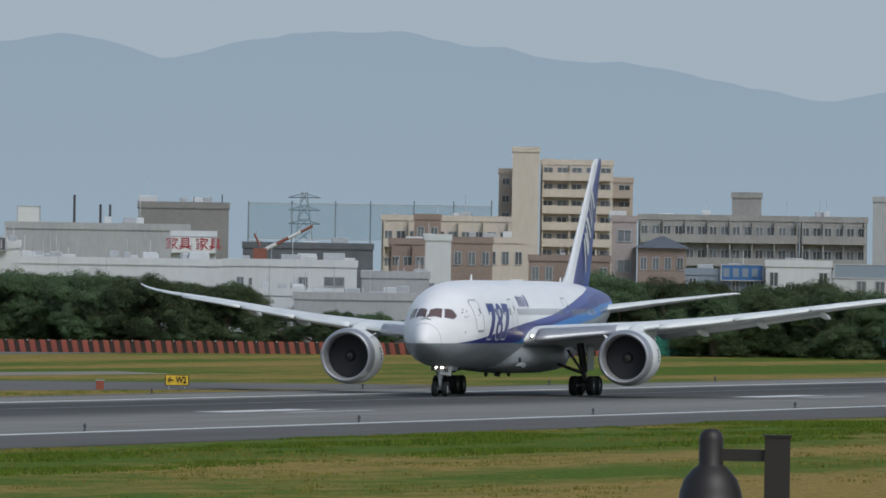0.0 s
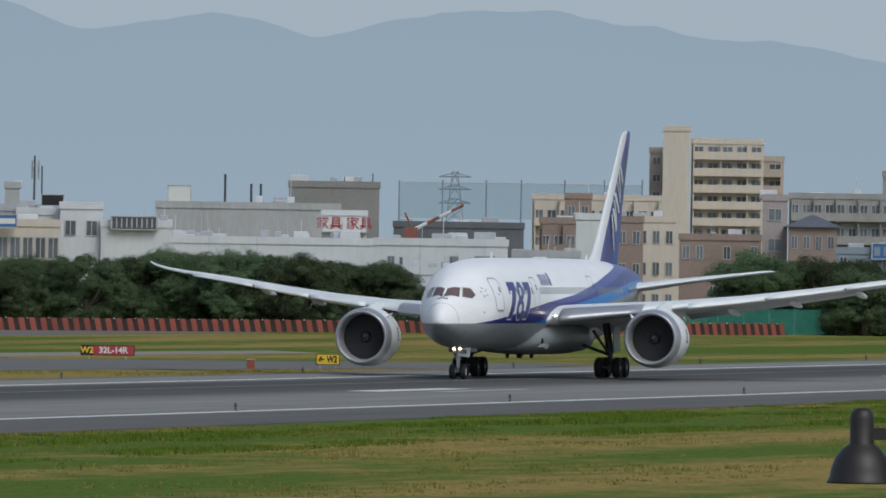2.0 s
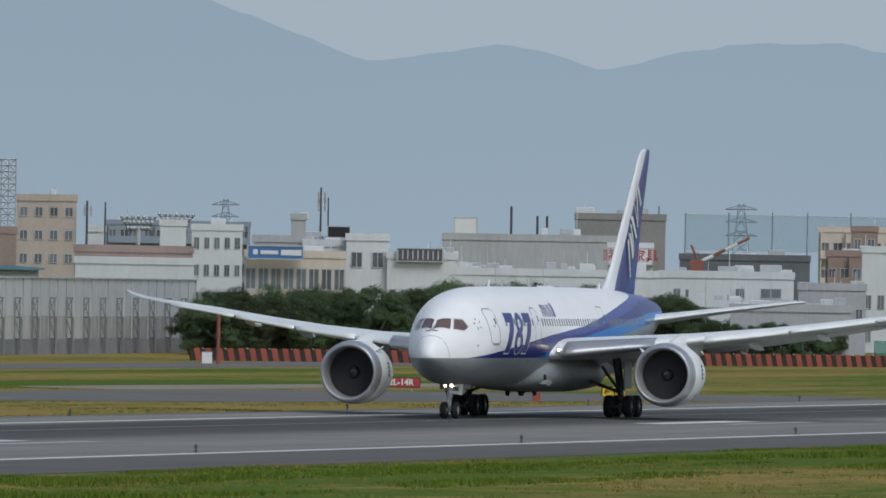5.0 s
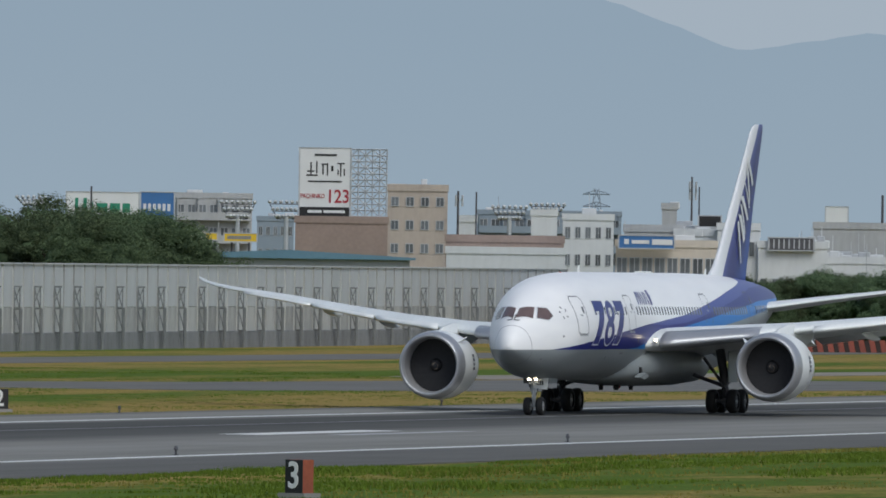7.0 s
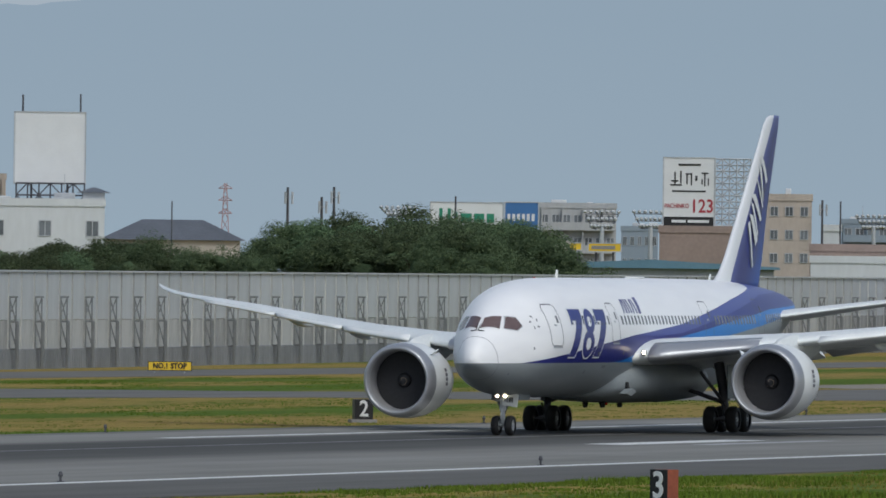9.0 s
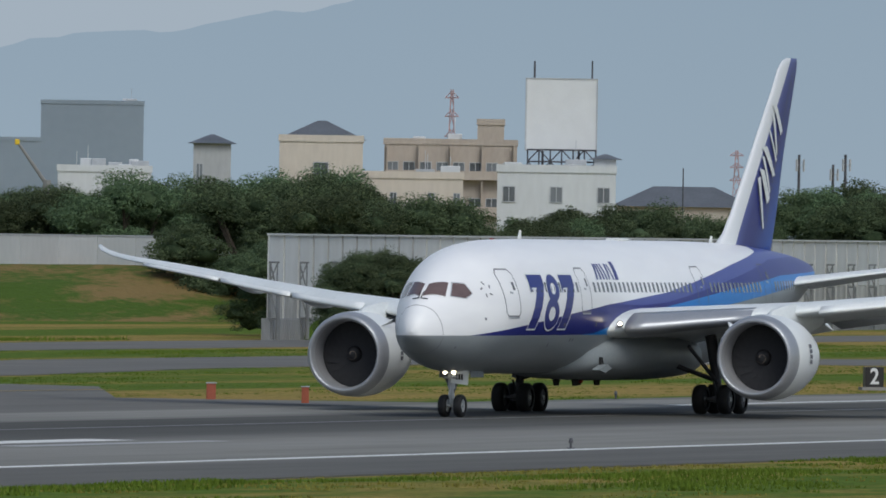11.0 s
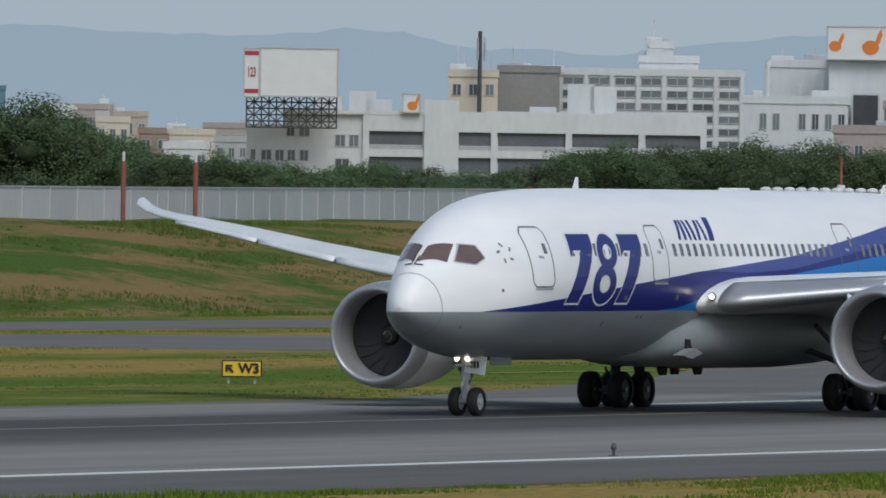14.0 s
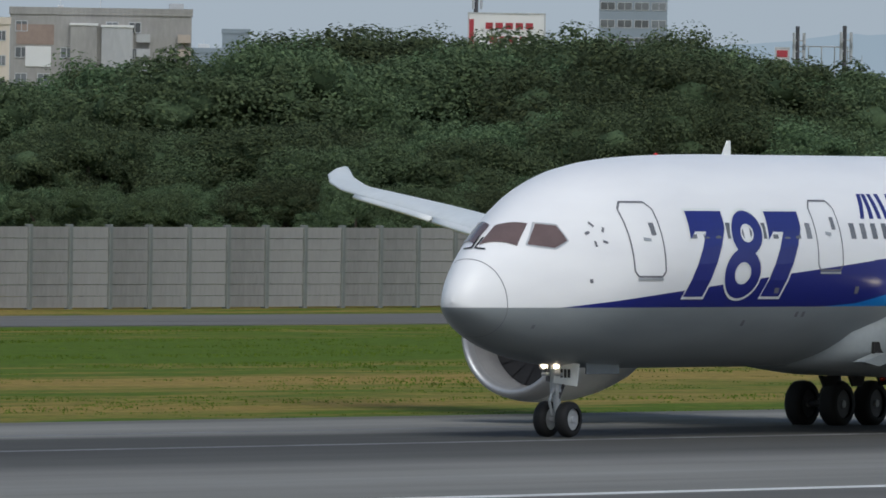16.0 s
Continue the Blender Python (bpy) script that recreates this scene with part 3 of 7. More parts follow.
def make_wing(side):
    wing = part("wing", loft(wing_rings(WINGROWS, side)), WINGGREY, airliner, label="pale grey swept wing with a raked tip", smooth=True)
    # slats: a bright skin round the leading edge, in sections, let down a little
    for l0, l1 in ((3.4, 8.3), (11.0, 15.5), (15.7, 20.2), (20.4, 25.4)):
        rings = []
        for k in range(7):
            l = l0 + (l1 - l0) * k / 6
            a, z, ch, th = wing_at(l)
            ring = []
            for x, y in foil(ch, th, 28):
                if x < 0.13 * ch:
                    ring.append(Vector((a + x * 1.02 - 0.16, side * l, z + y * 1.06 - 0.10)))
            rings.append(ring)
        part("slat", loft(rings, close=True, caps=True), CHROME if l0 < 9 else GLOSSWHITE, wing, smooth=True)
    # flaps let down behind the wing, and their track fairings below it
    for l0, l1 in ((3.2, 9.0), (9.4, 20.0)):
        rings = []
        for k in range(5):
            l = l0 + (l1 - l0) * k / 4
            a, z, ch, th = wing_at(l)
            te, zt = a + ch * 0.96, z - ch * 0.035
            fc = 0.2 * ch
            rings.append([Vector((te + x * 0.94 + y * 0.3, side * l, zt - x * 0.2 + y - 0.06)) for x, y in foil(fc, 0.11, 8)])
        part("flap", loft(rings), WINGGREY, wing, smooth=True)
    for l in (6.6, 12.6, 16.4, 20.4):
        a, z, ch, th = wing_at(l)
        rings = []
        for x, r in ((-0.02, 0.02), (0.4, 0.10), (1.2, 0.16), (2.2, 0.17), (3.2, 0.12), (4.0, 0.03)):
            rings.append([Vector((a + ch * 0.55 + x, side * l + 0.75 * r * math.cos(2 * math.pi * k / 12), z - 0.06 - 0.08 * x - 0.05 * ch + r * 1.3 * math.sin(2 * math.pi * k / 12))) for k in range(12)])
        part("flap_fairing", loft(rings), WINGGREY, wing, smooth=True)
    # landing light window at the wing root
    bm = bmesh.new()
    bmesh.ops.create_icosphere(bm, subdivisions=2, radius=0.16, matrix=Matrix.Translation((19.15, side * 3.25, 4.12)))
    lens = part("light_housing", bm, CHROME, wing, "bright landing light housing", smooth=True)
    bm = bmesh.new()
    bmesh.ops.create_icosphere(bm, subdivisions=2, radius=0.085, matrix=Matrix.Translation((18.98, side * 3.3, 4.13)))
    part("landing_light", bm, LANDING, lens, "glowing landing light")
    return wing


for s in (-1, 1):
    engine(s, make_wing(s))


def make_tail():
    rows = ((7.2, 40.6, 9.6, 0.085), (7.75, 42.2, 8.3, 0.09), (8.3, 43.3, 7.4, 0.09), (9.2, 44.4, 6.7, 0.09), (12, 47.2, 4.9, 0.09), (15, 50.2, 3.3, 0.09), (16.1, 51.2, 2.8, 0.09), (16.5, 51.8, 2.3, 0.085), (16.66, 52.4, 1.6, 0.07))
    rings = [[Vector((a + x, y - 0.0 * ch, z)) for x, y in [(p, q - 0.035 * ch * (1 - (2 * p / ch - 0.9) ** 2)) for p, q in foil(ch, th)]] for z, a, ch, th in rows]
    m, nodes, links, b = material("fin_paint", 0.28)
    co = nodes.new("ShaderNodeTexCoord")
    sep = nodes.new("ShaderNodeSeparateXYZ")
    links.new(co.outputs["Object"], sep.inputs[0])
    mu = nodes.new("ShaderNodeMath")
    mu.operation, mu.inputs[1].default_value = "MULTIPLY_ADD", -0.985
    links.new(sep.outputs["Z"], mu.inputs[0])
    links.new(sep.outputs["X"], mu.inputs[2])
    mr = nodes.new("ShaderNodeMapRange")
    mr.inputs["From Min"].default_value, mr.inputs["From Max"].default_value = 35.0, 44.0
    links.new(mu.outputs[0], mr.inputs["Value"])
    r = ramp(nodes, [(0.0, (0.76, 0.77, 0.78)), (0.175, (0.76, 0.77, 0.78)), (0.18, LIVERYVIOLET), (0.3, LIVERYBLUE), (0.45, LIVERYBLUE), (0.85, (0.03, 0.10, 0.40))])
    links.new(mr.outputs[0], r.inputs[0])
    links.new(r.outputs[0], b.inputs["Base Color"])
    fin = part("fin", loft(rings), m, airliner, "dark blue tail fin with a white leading edge and slanted white marks", smooth=True)
    # the emblem: plain slanted white bars up the fin, on both sides
    def fin_skin(a, z):
        lead = 44.4 + (z - 9.2) * 0.985
        ch = float(np.interp(z, [8.3, 12, 16.1], [7.4, 4.9, 2.8]))
        x = min(0.97, max(0.02, (a - lead) / ch))
        return 5 * 0.09 * (0.2969 * math.sqrt(x) - 0.126 * x - 0.3516 * x**2 + 0.2843 * x**3 - 0.1015 * x**4) * ch

    strokes = (((47.5, 10.9), (47.9, 11.0), (48.5, 8.6), (48.3, 8.5)), ((47.8, 11.4), (48.5, 11.3), (49.5, 10.0), (49.0, 9.7)), ((48.2, 12.0), (48.6, 11.9), (49.6, 10.3), (49.4, 10.2)),
               ((48.3, 12.4), (49.0, 12.45), (50.4, 11.1), (50.0, 11.0)), ((49.2, 13.3), (49.5, 13.2), (50.7, 11.8), (50.5, 11.7)), ((49.8, 14.0), (50.15, 14.0), (50.75, 12.1), (50.55, 12.0)), ((49.95, 14.45), (50.5, 14.4), (51.6, 13.2), (51.2, 13.0)))
    for side in (-1, 1):
        for q in strokes:
            bm = bmesh.new()
            grid = []
            for j in range(7):
                v = j / 6
                row = []
                for k in range(3):
                    u = k / 2
                    top = [q[0][c] * (1 - u) + q[1][c] * u for c in (0, 1)]
                    low = [q[3][c] * (1 - u) + q[2][c] * u for c in (0, 1)]
                    a, z = (top[c] * (1 - v) + low[c] * v for c in (0, 1))
                    row.append(bm.verts.new((a, side * (fin_skin(a, z) + 0.03), z)))
                grid.append(row)
            for j in range(6):
                for k in range(2):
                    bm.faces.new((grid[j][k], grid[j][k + 1], grid[j + 1][k + 1], grid[j + 1][k]))
            part("emblem_bar", bm, GLOSSWHITE, fin)
        bm = bmesh.new()
        rows = [(z, 44.4 + (z - 9.2) * 0.985 + 0.7 * float(np.interp(z, [8.3, 12, 16.1], [7.4, 4.9, 2.8]))) for z in (8.6, 12, 15.9)]
        for (z0, a0), (z1, a1) in zip(rows, rows[1:]):
            y0, y1 = fin_skin(a0, z0) + 0.02, fin_skin(a1, z1) + 0.02
            bm.faces.new([bm.verts.new(p) for p in ((a0, side * y0, z0), (a0 + 0.06, side * y0, z0), (a1 + 0.05, side * y1, z1), (a1, side * y1, z1))])
        part("rudder_seam", bm, SEAM, fin)
    for side in (-1, 1):
        rows = ((0.8, 47.4, 5.75, 6.6, 0.09), (1.6, 48.0, 5.85, 6.0, 0.09), (5, 50.4, 6.4, 4.1, 0.085), (9.2, 53.3, 7.0, 2.1, 0.08), (9.8, 53.9, 7.08, 1.5, 0.08), (9.98, 54.7, 7.1, 0.5, 0.08))
        part("stabiliser", loft(wing_rings(rows, side, 0)), WINGGREY, airliner, smooth=True)


make_tail()


def make_fairing():
    rings = []
    for a, hw, zt, zb in ((16.5, 0.3, 2.6, 1.95), (18, 2.2, 3.4, 1.78), (20, 2.95, 3.9, 1.62), (24, 3.15, 4.0, 1.52), (29, 3.15, 3.9, 1.52), (32, 2.8, 3.6, 1.62), (35, 1.8, 3.0, 1.85), (37, 0.3, 2.4, 2.05)):
        rings.append([Vector((a, hw * math.copysign(abs(math.cos(t)) ** 0.7, math.cos(t)), (zt + zb) / 2 + (zt - zb) / 2 * math.copysign(abs(math.sin(t)) ** 0.75, math.sin(t)))) for t in [2 * math.pi * k / 32 for k in range(32)]])
    part("belly_fairing", loft(rings), BELLYGREY, airliner, smooth=True)
    for side in (-1, 1):
        bm = bmesh.new()
        box(bm, 18.6, 19.5, side * 2.5 - 0.03, side * 2.5 + 0.06, 2.25, 2.62, 0.02)
        part("air_inlet", bm, TYRE, airliner, "dark ram-air inlet")
        bm = bmesh.new()
        prism(bm, [(17.6, 2.05), (18.7, 2.3), (19.3, 2.12), (18.4, 1.92)], side * 2.62 - 0.2, side * 2.62 + 0.2)
        part("inlet_scoop", bm, BELLYGREY, airliner)


make_fairing()


def line_on_hull(points, w, out=0.008, side=1):
    """A thin line along stations and heights on the skin."""
    bm = bmesh.new()
    for (a0, z0), (a1, z1) in zip(points, points[1:]):
        n = 5
        d = Vector((a1 - a0, z1 - z0)).normalized() * w / 2
        last = None
        for k in range(n + 1):
            t = k / n
            a, z = a0 + (a1 - a0) * t, z0 + (z1 - z0) * t
            pair = []
            for s in (-1, 1):
                aa, zz = a - s * d.y, z + s * d.x
                p = hull(aa, angle_at(aa, zz), out)
                p.y *= side
                pair.append(bm.verts.new(p))
            if last:
                bm.faces.new((last[0], last[1], pair[1], pair[0]))
            last = pair
    return bm


def make_glazing():
    for side in (1, -1):
        # two wide front panes meet at the centre post, with one five-sided pane behind each
        bm = bmesh.new()
        grid = []
        for j in range(9):
            v = j / 8
            row = []
            for i in range(13):
                u = i / 12
                lo, hi = (1.70 + 0.66 * u, -0.085 - 0.81 * u), (2.49 + 0.56 * u, -0.085 - 0.71 * u)
                p = on_nose(lo[0] + (hi[0] - lo[0]) * v, lo[1] + (hi[1] - lo[1]) * v, 0.02)
                p.y *= side
                row.append(bm.verts.new(p))
            grid.append(row)
        for j in range(8):
            for i in range(12):
                bm.faces.new((grid[j][i], grid[j][i + 1], grid[j + 1][i + 1], grid[j + 1][i]))
        bmesh.ops.recalc_face_normals(bm, faces=bm.faces[:])
        part("cockpit_window_front", bm, COCKPIT, fuselage, smooth=True)
        bm = skin(((2.62, 5.36), (3.36, 5.26), (3.70, 5.88), (3.21, 5.93)), 0.014, 6, side)
        me = bpy.data.meshes.new("aft")
        rear = skin(((3.36, 5.26), (3.80, 5.46), (3.80, 5.50), (3.70, 5.88)), 0.014, 6, side)
        rear.to_mesh(me)
        rear.free()
        bm.from_mesh(me)
        bpy.data.meshes.remove(me)
        part("cockpit_side_window", bm, COCKPIT, fuselage, smooth=True)
        for pts in (((2.60, 5.34), (3.37, 5.235), (3.83, 5.46), (3.72, 5.905), (3.19, 5.955), (2.60, 5.34)),):
            part("window_frame", line_on_hull(list(pts), 0.035, 0.016, side), STEEL, fuselage)
    # wipers and radome seam
    for side in (-1, 1):
        bm = bmesh.new()
        p, q = on_nose(1.55, side * 0.05, 0.04), on_nose(1.62, side * 0.34, 0.04)
        rod(bm, p, q, 0.02)
        rod(bm, p, on_nose(1.95, side * 0.07, 0.05), 0.02)
        part("wiper", bm, TYRE, fuselage)
    bm = bmesh.new()
    last = None
    for k in range(73):
        th = 2 * math.pi * k / 72
        a = 1.63 - 0.43 * max(0, math.sin(th)) ** 2
        pair = [bm.verts.new(hull(a + e, th, 0.006)) for e in (0, 0.022)]
        if last:
            bm.faces.new((last[0], last[1], pair[1], pair[0]))
        last = pair
    bmesh.ops.recalc_face_normals(bm, faces=bm.faces[:])
    part("radome_seam", bm, SEAM, fuselage)


make_glazing()


def make_doors():
    for side in (1, -1):
        for a0, a1, z0, z1 in ((5.85, 7.14, 4.48, 6.55), (14.98, 16.3, 4.66, 6.62), (31.3, 32.7, 4.75, 6.72), (41.8, 43.1, 5.0, 6.85)):
            door = part("cabin_door", line_on_hull([(a0 + 0.15, z0), (a1 - 0.15, z0), (a1, z0 + 0.15), (a1, z1 - 0.2), (a1 - 0.2, z1), (a0 + 0.2, z1), (a0, z1 - 0.2), (a0, z0 + 0.15), (a0 + 0.15, z0)], 0.055, 0.009, side), SEAM, fuselage, "outline of a closed cabin door")
            part("sill", line_on_hull([(a0 + 0.1, z0 - 0.07), (a1 - 0.1, z0 - 0.07)], 0.06, 0.02, side), STEEL, door)
            part("door_window", skin([(a1 - 0.42, z0 + 1.15), (a1 - 0.22, z0 + 1.15), (a1 - 0.22, z0 + 1.5), (a1 - 0.42, z0 + 1.5)], 0.012, 2, side), WINDOWPANE, door)
            part("handle", line_on_hull([(a0 + 0.5, z0 + 1.05), (a0 + 0.8, z0 + 1.02)], 0.09, 0.014, side), STEEL, door)
        # cabin windows
        a = 8.6
        while a < 48.5:
            clear = all(abs(a - c) > 1.0 for c in (15.64, 32.0, 42.45)) and not (22.0 < a < 22.2)
            if clear:
                z = 5.77 + max(0, a - 38) * 0.012
                part("cabin_window", skin([(a - 0.135, z - 0.22), (a + 0.135, z - 0.22), (a + 0.135, z + 0.22), (a - 0.135, z + 0.22)], 0.010, 2, side), WINDOWPANE, fuselage)
            a += 0.585 if a > 16 else 0.6
        # small ports low on the nose
        for a, z, r in ((4.29, 4.355, 0.055), (11.76, 3.18, 0.08), (14.4, 3.42, 0.075), (14.75, 3.42, 0.075), (2.6, 3.1, 0.05), (12.9, 4.05, 0.12), (17.2, 4.1, 0.1)):
            part("port", skin([(a - r, z - r), (a + r, z - r), (a + r, z + r), (a - r, z + r)], 0.012, 2, side), SEAM, fuselage)


make_doors()


def make_lettering():
    """The model numerals on the forward fuselage, plain bars for the airline's mark, a small star badge."""
    for side in (1, -1):
        for grow, out, mat, name in ((0.075, 0.011, GLOSSWHITE, "numeral_edge"), (0.0, 0.017, BLUEPAINT, "numeral")):
            digits = (("7", 0), ("8", 1), ("7", 2))
            for ch, k in digits:
                bm = bmesh.new()
                if ch == "7":
                    prism(bm, [(-0.88 - grow, 1.19 + grow), (0.88 + grow, 1.19 + grow), (0.88 + grow, 0.72), (-0.02 + grow, -1.19 - grow), (-1.0 - grow, -1.19 - grow), (-0.08 - grow, 0.62 - grow), (-0.62 - grow, 0.62 - grow), (-0.88 - grow, 0.40 - grow)], -0.001, 0.001)
                    kill = [f for f in bm.faces if abs(f.normal.y) < 0.5 or f.normal.y > 0]
                    bmesh.ops.delete(bm, geom=kill, context="FACES")
                else:
                    for cz, ro, ri in ((0.58, (0.80, 0.63), (0.34, 0.26)), (-0.54, (0.93, 0.70), (0.42, 0.31))):
                        o, i_ = [], []
                        for q in range(32):
                            t = 2 * math.pi * q / 32
                            sk = 0.18 * cz
                            o.append(bm.verts.new((sk + (ro[0] + grow) * math.cos(t), 0, cz + (ro[1] + grow) * math.sin(t))))
                            i_.append(bm.verts.new((sk + max(0.01, ri[0] - grow) * math.cos(t), 0, cz + max(0.01, ri[1] - grow) * math.sin(t))))
                        for q in range(32):
                            w = (q + 1) % 32
                            bm.faces.new((o[q], o[w], i_[w], i_[q]))
                bmesh.ops.triangulate(bm, faces=bm.faces[:])
                bmesh.ops.subdivide_edges(bm, edges=bm.edges[:], cuts=3, use_grid_fill=True)
                for v in bm.verts:
                    px = v.co.x * side if side > 0 else v.co.x
                    a = (9.22, 11.12, 13.23)[k] + (px if side > 0 else -v.co.x) + 0.12 * v.co.z
                    z = 5.12 + v.co.z
                    p = hull(a, angle_at(a, z), out)
                    p.y *= side
                    v.co = p
                bmesh.ops.recalc_face_normals(bm, faces=bm.faces[:])
                part(name, bm, mat, fuselage)
        for a0, a1, b0, b1 in ((17.6, 17.8, 18.0, 18.22), (18.1, 18.32, 18.25, 18.45), (18.55, 18.75, 18.55, 18.75), (18.95, 19.15, 18.95, 19.15), (19.3, 19.5, 19.55, 19.78), (19.85, 20.05, 19.85, 20.02)):
            part("airline_bar", skin([(a0, 6.12), (a1, 6.12), (b1, 6.82), (b0, 6.82)], 0.012, 4, side), BLUEPAINT, fuselage)
        part("airline_block", skin([(20.2, 6.1), (20.62, 6.1), (20.95, 6.92), (20.5, 6.92)], 0.012, 4, side), BLUEPAINT, fuselage)
        for k in range(5):
            t = 2 * math.pi * k / 5 + 0.3
            a, z = 4.78 + 0.22 * math.cos(t), 5.64 + 0.22 * math.sin(t)
            part("badge_point", line_on_hull([(a, z), (a + 0.16 * math.cos(t + 0.7), z + 0.16 * math.sin(t + 0.7))], 0.07, 0.012, side), SEAM, fuselage)


make_lettering()


def wheel(x, y, r, w, parent):
    bm = bmesh.new()
    prof = ((0.62, -0.5), (0.86, -0.5), (0.97, -0.36), (1.0, -0.15), (1.0, 0.15), (0.97, 0.36), (0.86, 0.5), (0.62, 0.5))
    rings = [[Vector((x + r * p * math.cos(2 * math.pi * k / 28), y + w * q, r + r * p * math.sin(2 * math.pi * k / 28))) for k in range(28)] for p, q in prof]
    tyre = part("wheel", loft(rings, caps=False), TYRE, parent, smooth=True)
    bm = bmesh.new()
    bmesh.ops.create_cone(bm, cap_ends=True, segments=20, radius1=r * 0.62, radius2=r * 0.62, depth=w * 0.72, matrix=Matrix.Translation((x, y, r)) @ pose(0, 0, 0, 90))
    hub = part("rim", bm, HUB if r < 0.6 else DARKSTEEL, tyre)
    bm = bmesh.new()
    bmesh.ops.create_cone(bm, cap_ends=True, segments=14, radius1=r * 0.22, radius2=r * 0.16, depth=w * 0.95, matrix=Matrix.Translation((x, y, r)) @ pose(0, 0, 0, 90))
    part("axle_cap", bm, STEEL, tyre)


def make_gear():
    bm = bmesh.new()
    rod(bm, (5.88, 0, 0.45), (5.75, 0, 2.3), 0.11, 12)
    rod(bm, (5.8, 0, 1.25), (5.75, 0, 2.3), 0.17, 12)
    rod(bm, (5.88, -0.4, 0.5), (5.88, 0.4, 0.5), 0.07, 10)
    rod(bm, (5.8, 0, 1.3), (7.2, 0, 2.2), 0.07, 8)
    rod(bm, (5.62, 0, 0.6), (5.45, 0, 1.0), 0.04, 6)
    rod(bm, (5.45, 0, 1.0), (5.68, 0, 1.4), 0.04, 6)
    for s in (-1, 1):
        rod(bm, (5.6, 0.1 * s, 1.75), (5.6, 0.34 * s, 1.75), 0.05, 8)
    strut = part("nose_gear_strut", bm, STEEL, airliner, smooth=False)
    for s in (-1, 1):
        wheel(5.88, 0.36 * s, 0.5, 0.36, strut)
        bm = bmesh.new()
        tube = [[Vector((x, 0.2 * s + r * math.cos(2 * math.pi * k / 16), 2.0 + r * math.sin(2 * math.pi * k / 16))) for k in range(16)] for x, r in ((5.62, 0.08), (5.4, 0.125), (5.4, 0.11), (5.58, 0.075))]
        bm.free()
        part("light_housing", loft(tube, caps=False), DARKSTEEL, strut)
        bm = bmesh.new()
        bmesh.ops.create_cone(bm, cap_ends=True, segments=16, radius1=0.105, radius2=0.105, depth=0.02, matrix=Matrix.Translation((5.5, 0.2 * s, 2.0)) @ pose(0, 0, 0, 0, 90, 0))
        part("taxi_light", bm, LANDING, strut, "glowing taxi light on the nose gear")
        bm = bmesh.new()
        box(bm, 6.2, 7.9, s * 0.72 - 0.02, s * 0.72 + 0.02, 1.75, 2.25, 0.01)
        part("bay_door", bm, BELLYGREY, strut, "grey nose gear bay door hanging open")
        bm = bmesh.new()
        rod(bm, (5.82, 0.05 * s, 1.05), (5.95, 0.42 * s, 2.1), 0.05, 8)
        rod(bm, (5.7, 0.2 * s, 1.55), (5.7, 0.2 * s, 2.05), 0.07, 8)
        part("steering_jack", bm, DARKSTEEL, strut)
    bm = bmesh.new()
    box(bm, 5.62, 5.66, -0.84, -0.04, 1.46, 2.1, 0.01)
    bmesh.ops.rotate(bm, cent=(5.64, -0.44, 1.8), matrix=pose(0, 0, 0, 7).to_3x3(), verts=bm.verts[:])
    plate = part("gear_door", bm, GLOSSWHITE, strut, "white nose gear door with a short dark number")
    for k in range(3):
        part("number_bar", boxes((5.60, 5.618, -0.58 + 0.12 * k, -0.50 + 0.12 * k, 1.66, 1.90)), BLACK, plate)
    for s in (-1, 1):
        y = 4.85 * s
        bm = bmesh.new()
        rod(bm, (28.5, y, 0.75), (27.9, s * 4.6, 3.6), 0.19, 14)
        rod(bm, (28.2, y, 1.6), (27.9, s * 4.6, 3.6), 0.26, 14)
        rod(bm, (27.62, y, 0.68), (29.48, y, 0.68), 0.16, 12)
        for a in (27.62, 29.48):
            rod(bm, (a, y - 0.75, 0.68), (a, y + 0.75, 0.68), 0.09, 10)
        rod(bm, (28.3, y, 1.5), (28.0, s * 2.6, 2.3), 0.11, 8)
        rod(bm, (28.3, y, 1.4), (26.0, s * 4.2, 3.1), 0.09, 8)
        rod(bm, (28.0, y, 1.0), (27.6, y, 1.5), 0.05, 6)
        mg = part("main_gear_strut", bm, DARKSTEEL, airliner)
        for a in (27.62, 29.48):
            for k in (-1, 1):
                wheel(a, y + 0.6 * k, 0.68, 0.52, mg)
        bm = bmesh.new()
        box(bm, 27.3, 29.2, s * 5.25 - 0.03, s * 5.25 + 0.03, 1.75, 3.5, 0.02)
        part("gear_door", bm, BELLYGREY, mg)
        for a in (20.6, 23.6):
            bm = bmesh.new()
            prism(bm, [(a, 1.6), (a + 0.85, 1.6), (a + 0.7, 1.3), (a + 0.2, 1.3)], s * 0.45 - 0.04, s * 0.45 + 0.04)
            part("belly_blade", bm, TYRE, airliner)


make_gear()


def make_aerials():
    for a, h in ((14.4, 0.42), (41.2, 0.35), (45.0, 0.42)):
        bm = bmesh.new()
        z = glide(STATION, CROWN, a) - 0.03
        prism(bm, [(a, z), (a + 0.42, z), (a + 0.40, z + h), (a + 0.28, z + h)], -0.03, 0.03)
        part("blade_aerial", bm, GLOSSWHITE, airliner)
    for a, z, s in ((10.9, 7.85, 1), (23.2, 1.5, -1)):
        bm = bmesh.new()
        bmesh.ops.create_icosphere(bm, subdivisions=2, radius=0.09, matrix=Matrix.Translation((a, 0, z)))
        part("beacon", bm, NAVRED, airliner, smooth=True)
    bm = bmesh.new()
    box(bm, 27.4, 28.8, -0.35, 0.35, 7.86, 8.0, 0.06)
    part("dome_aerial", bm, GLOSSWHITE, airliner)


make_aerials()


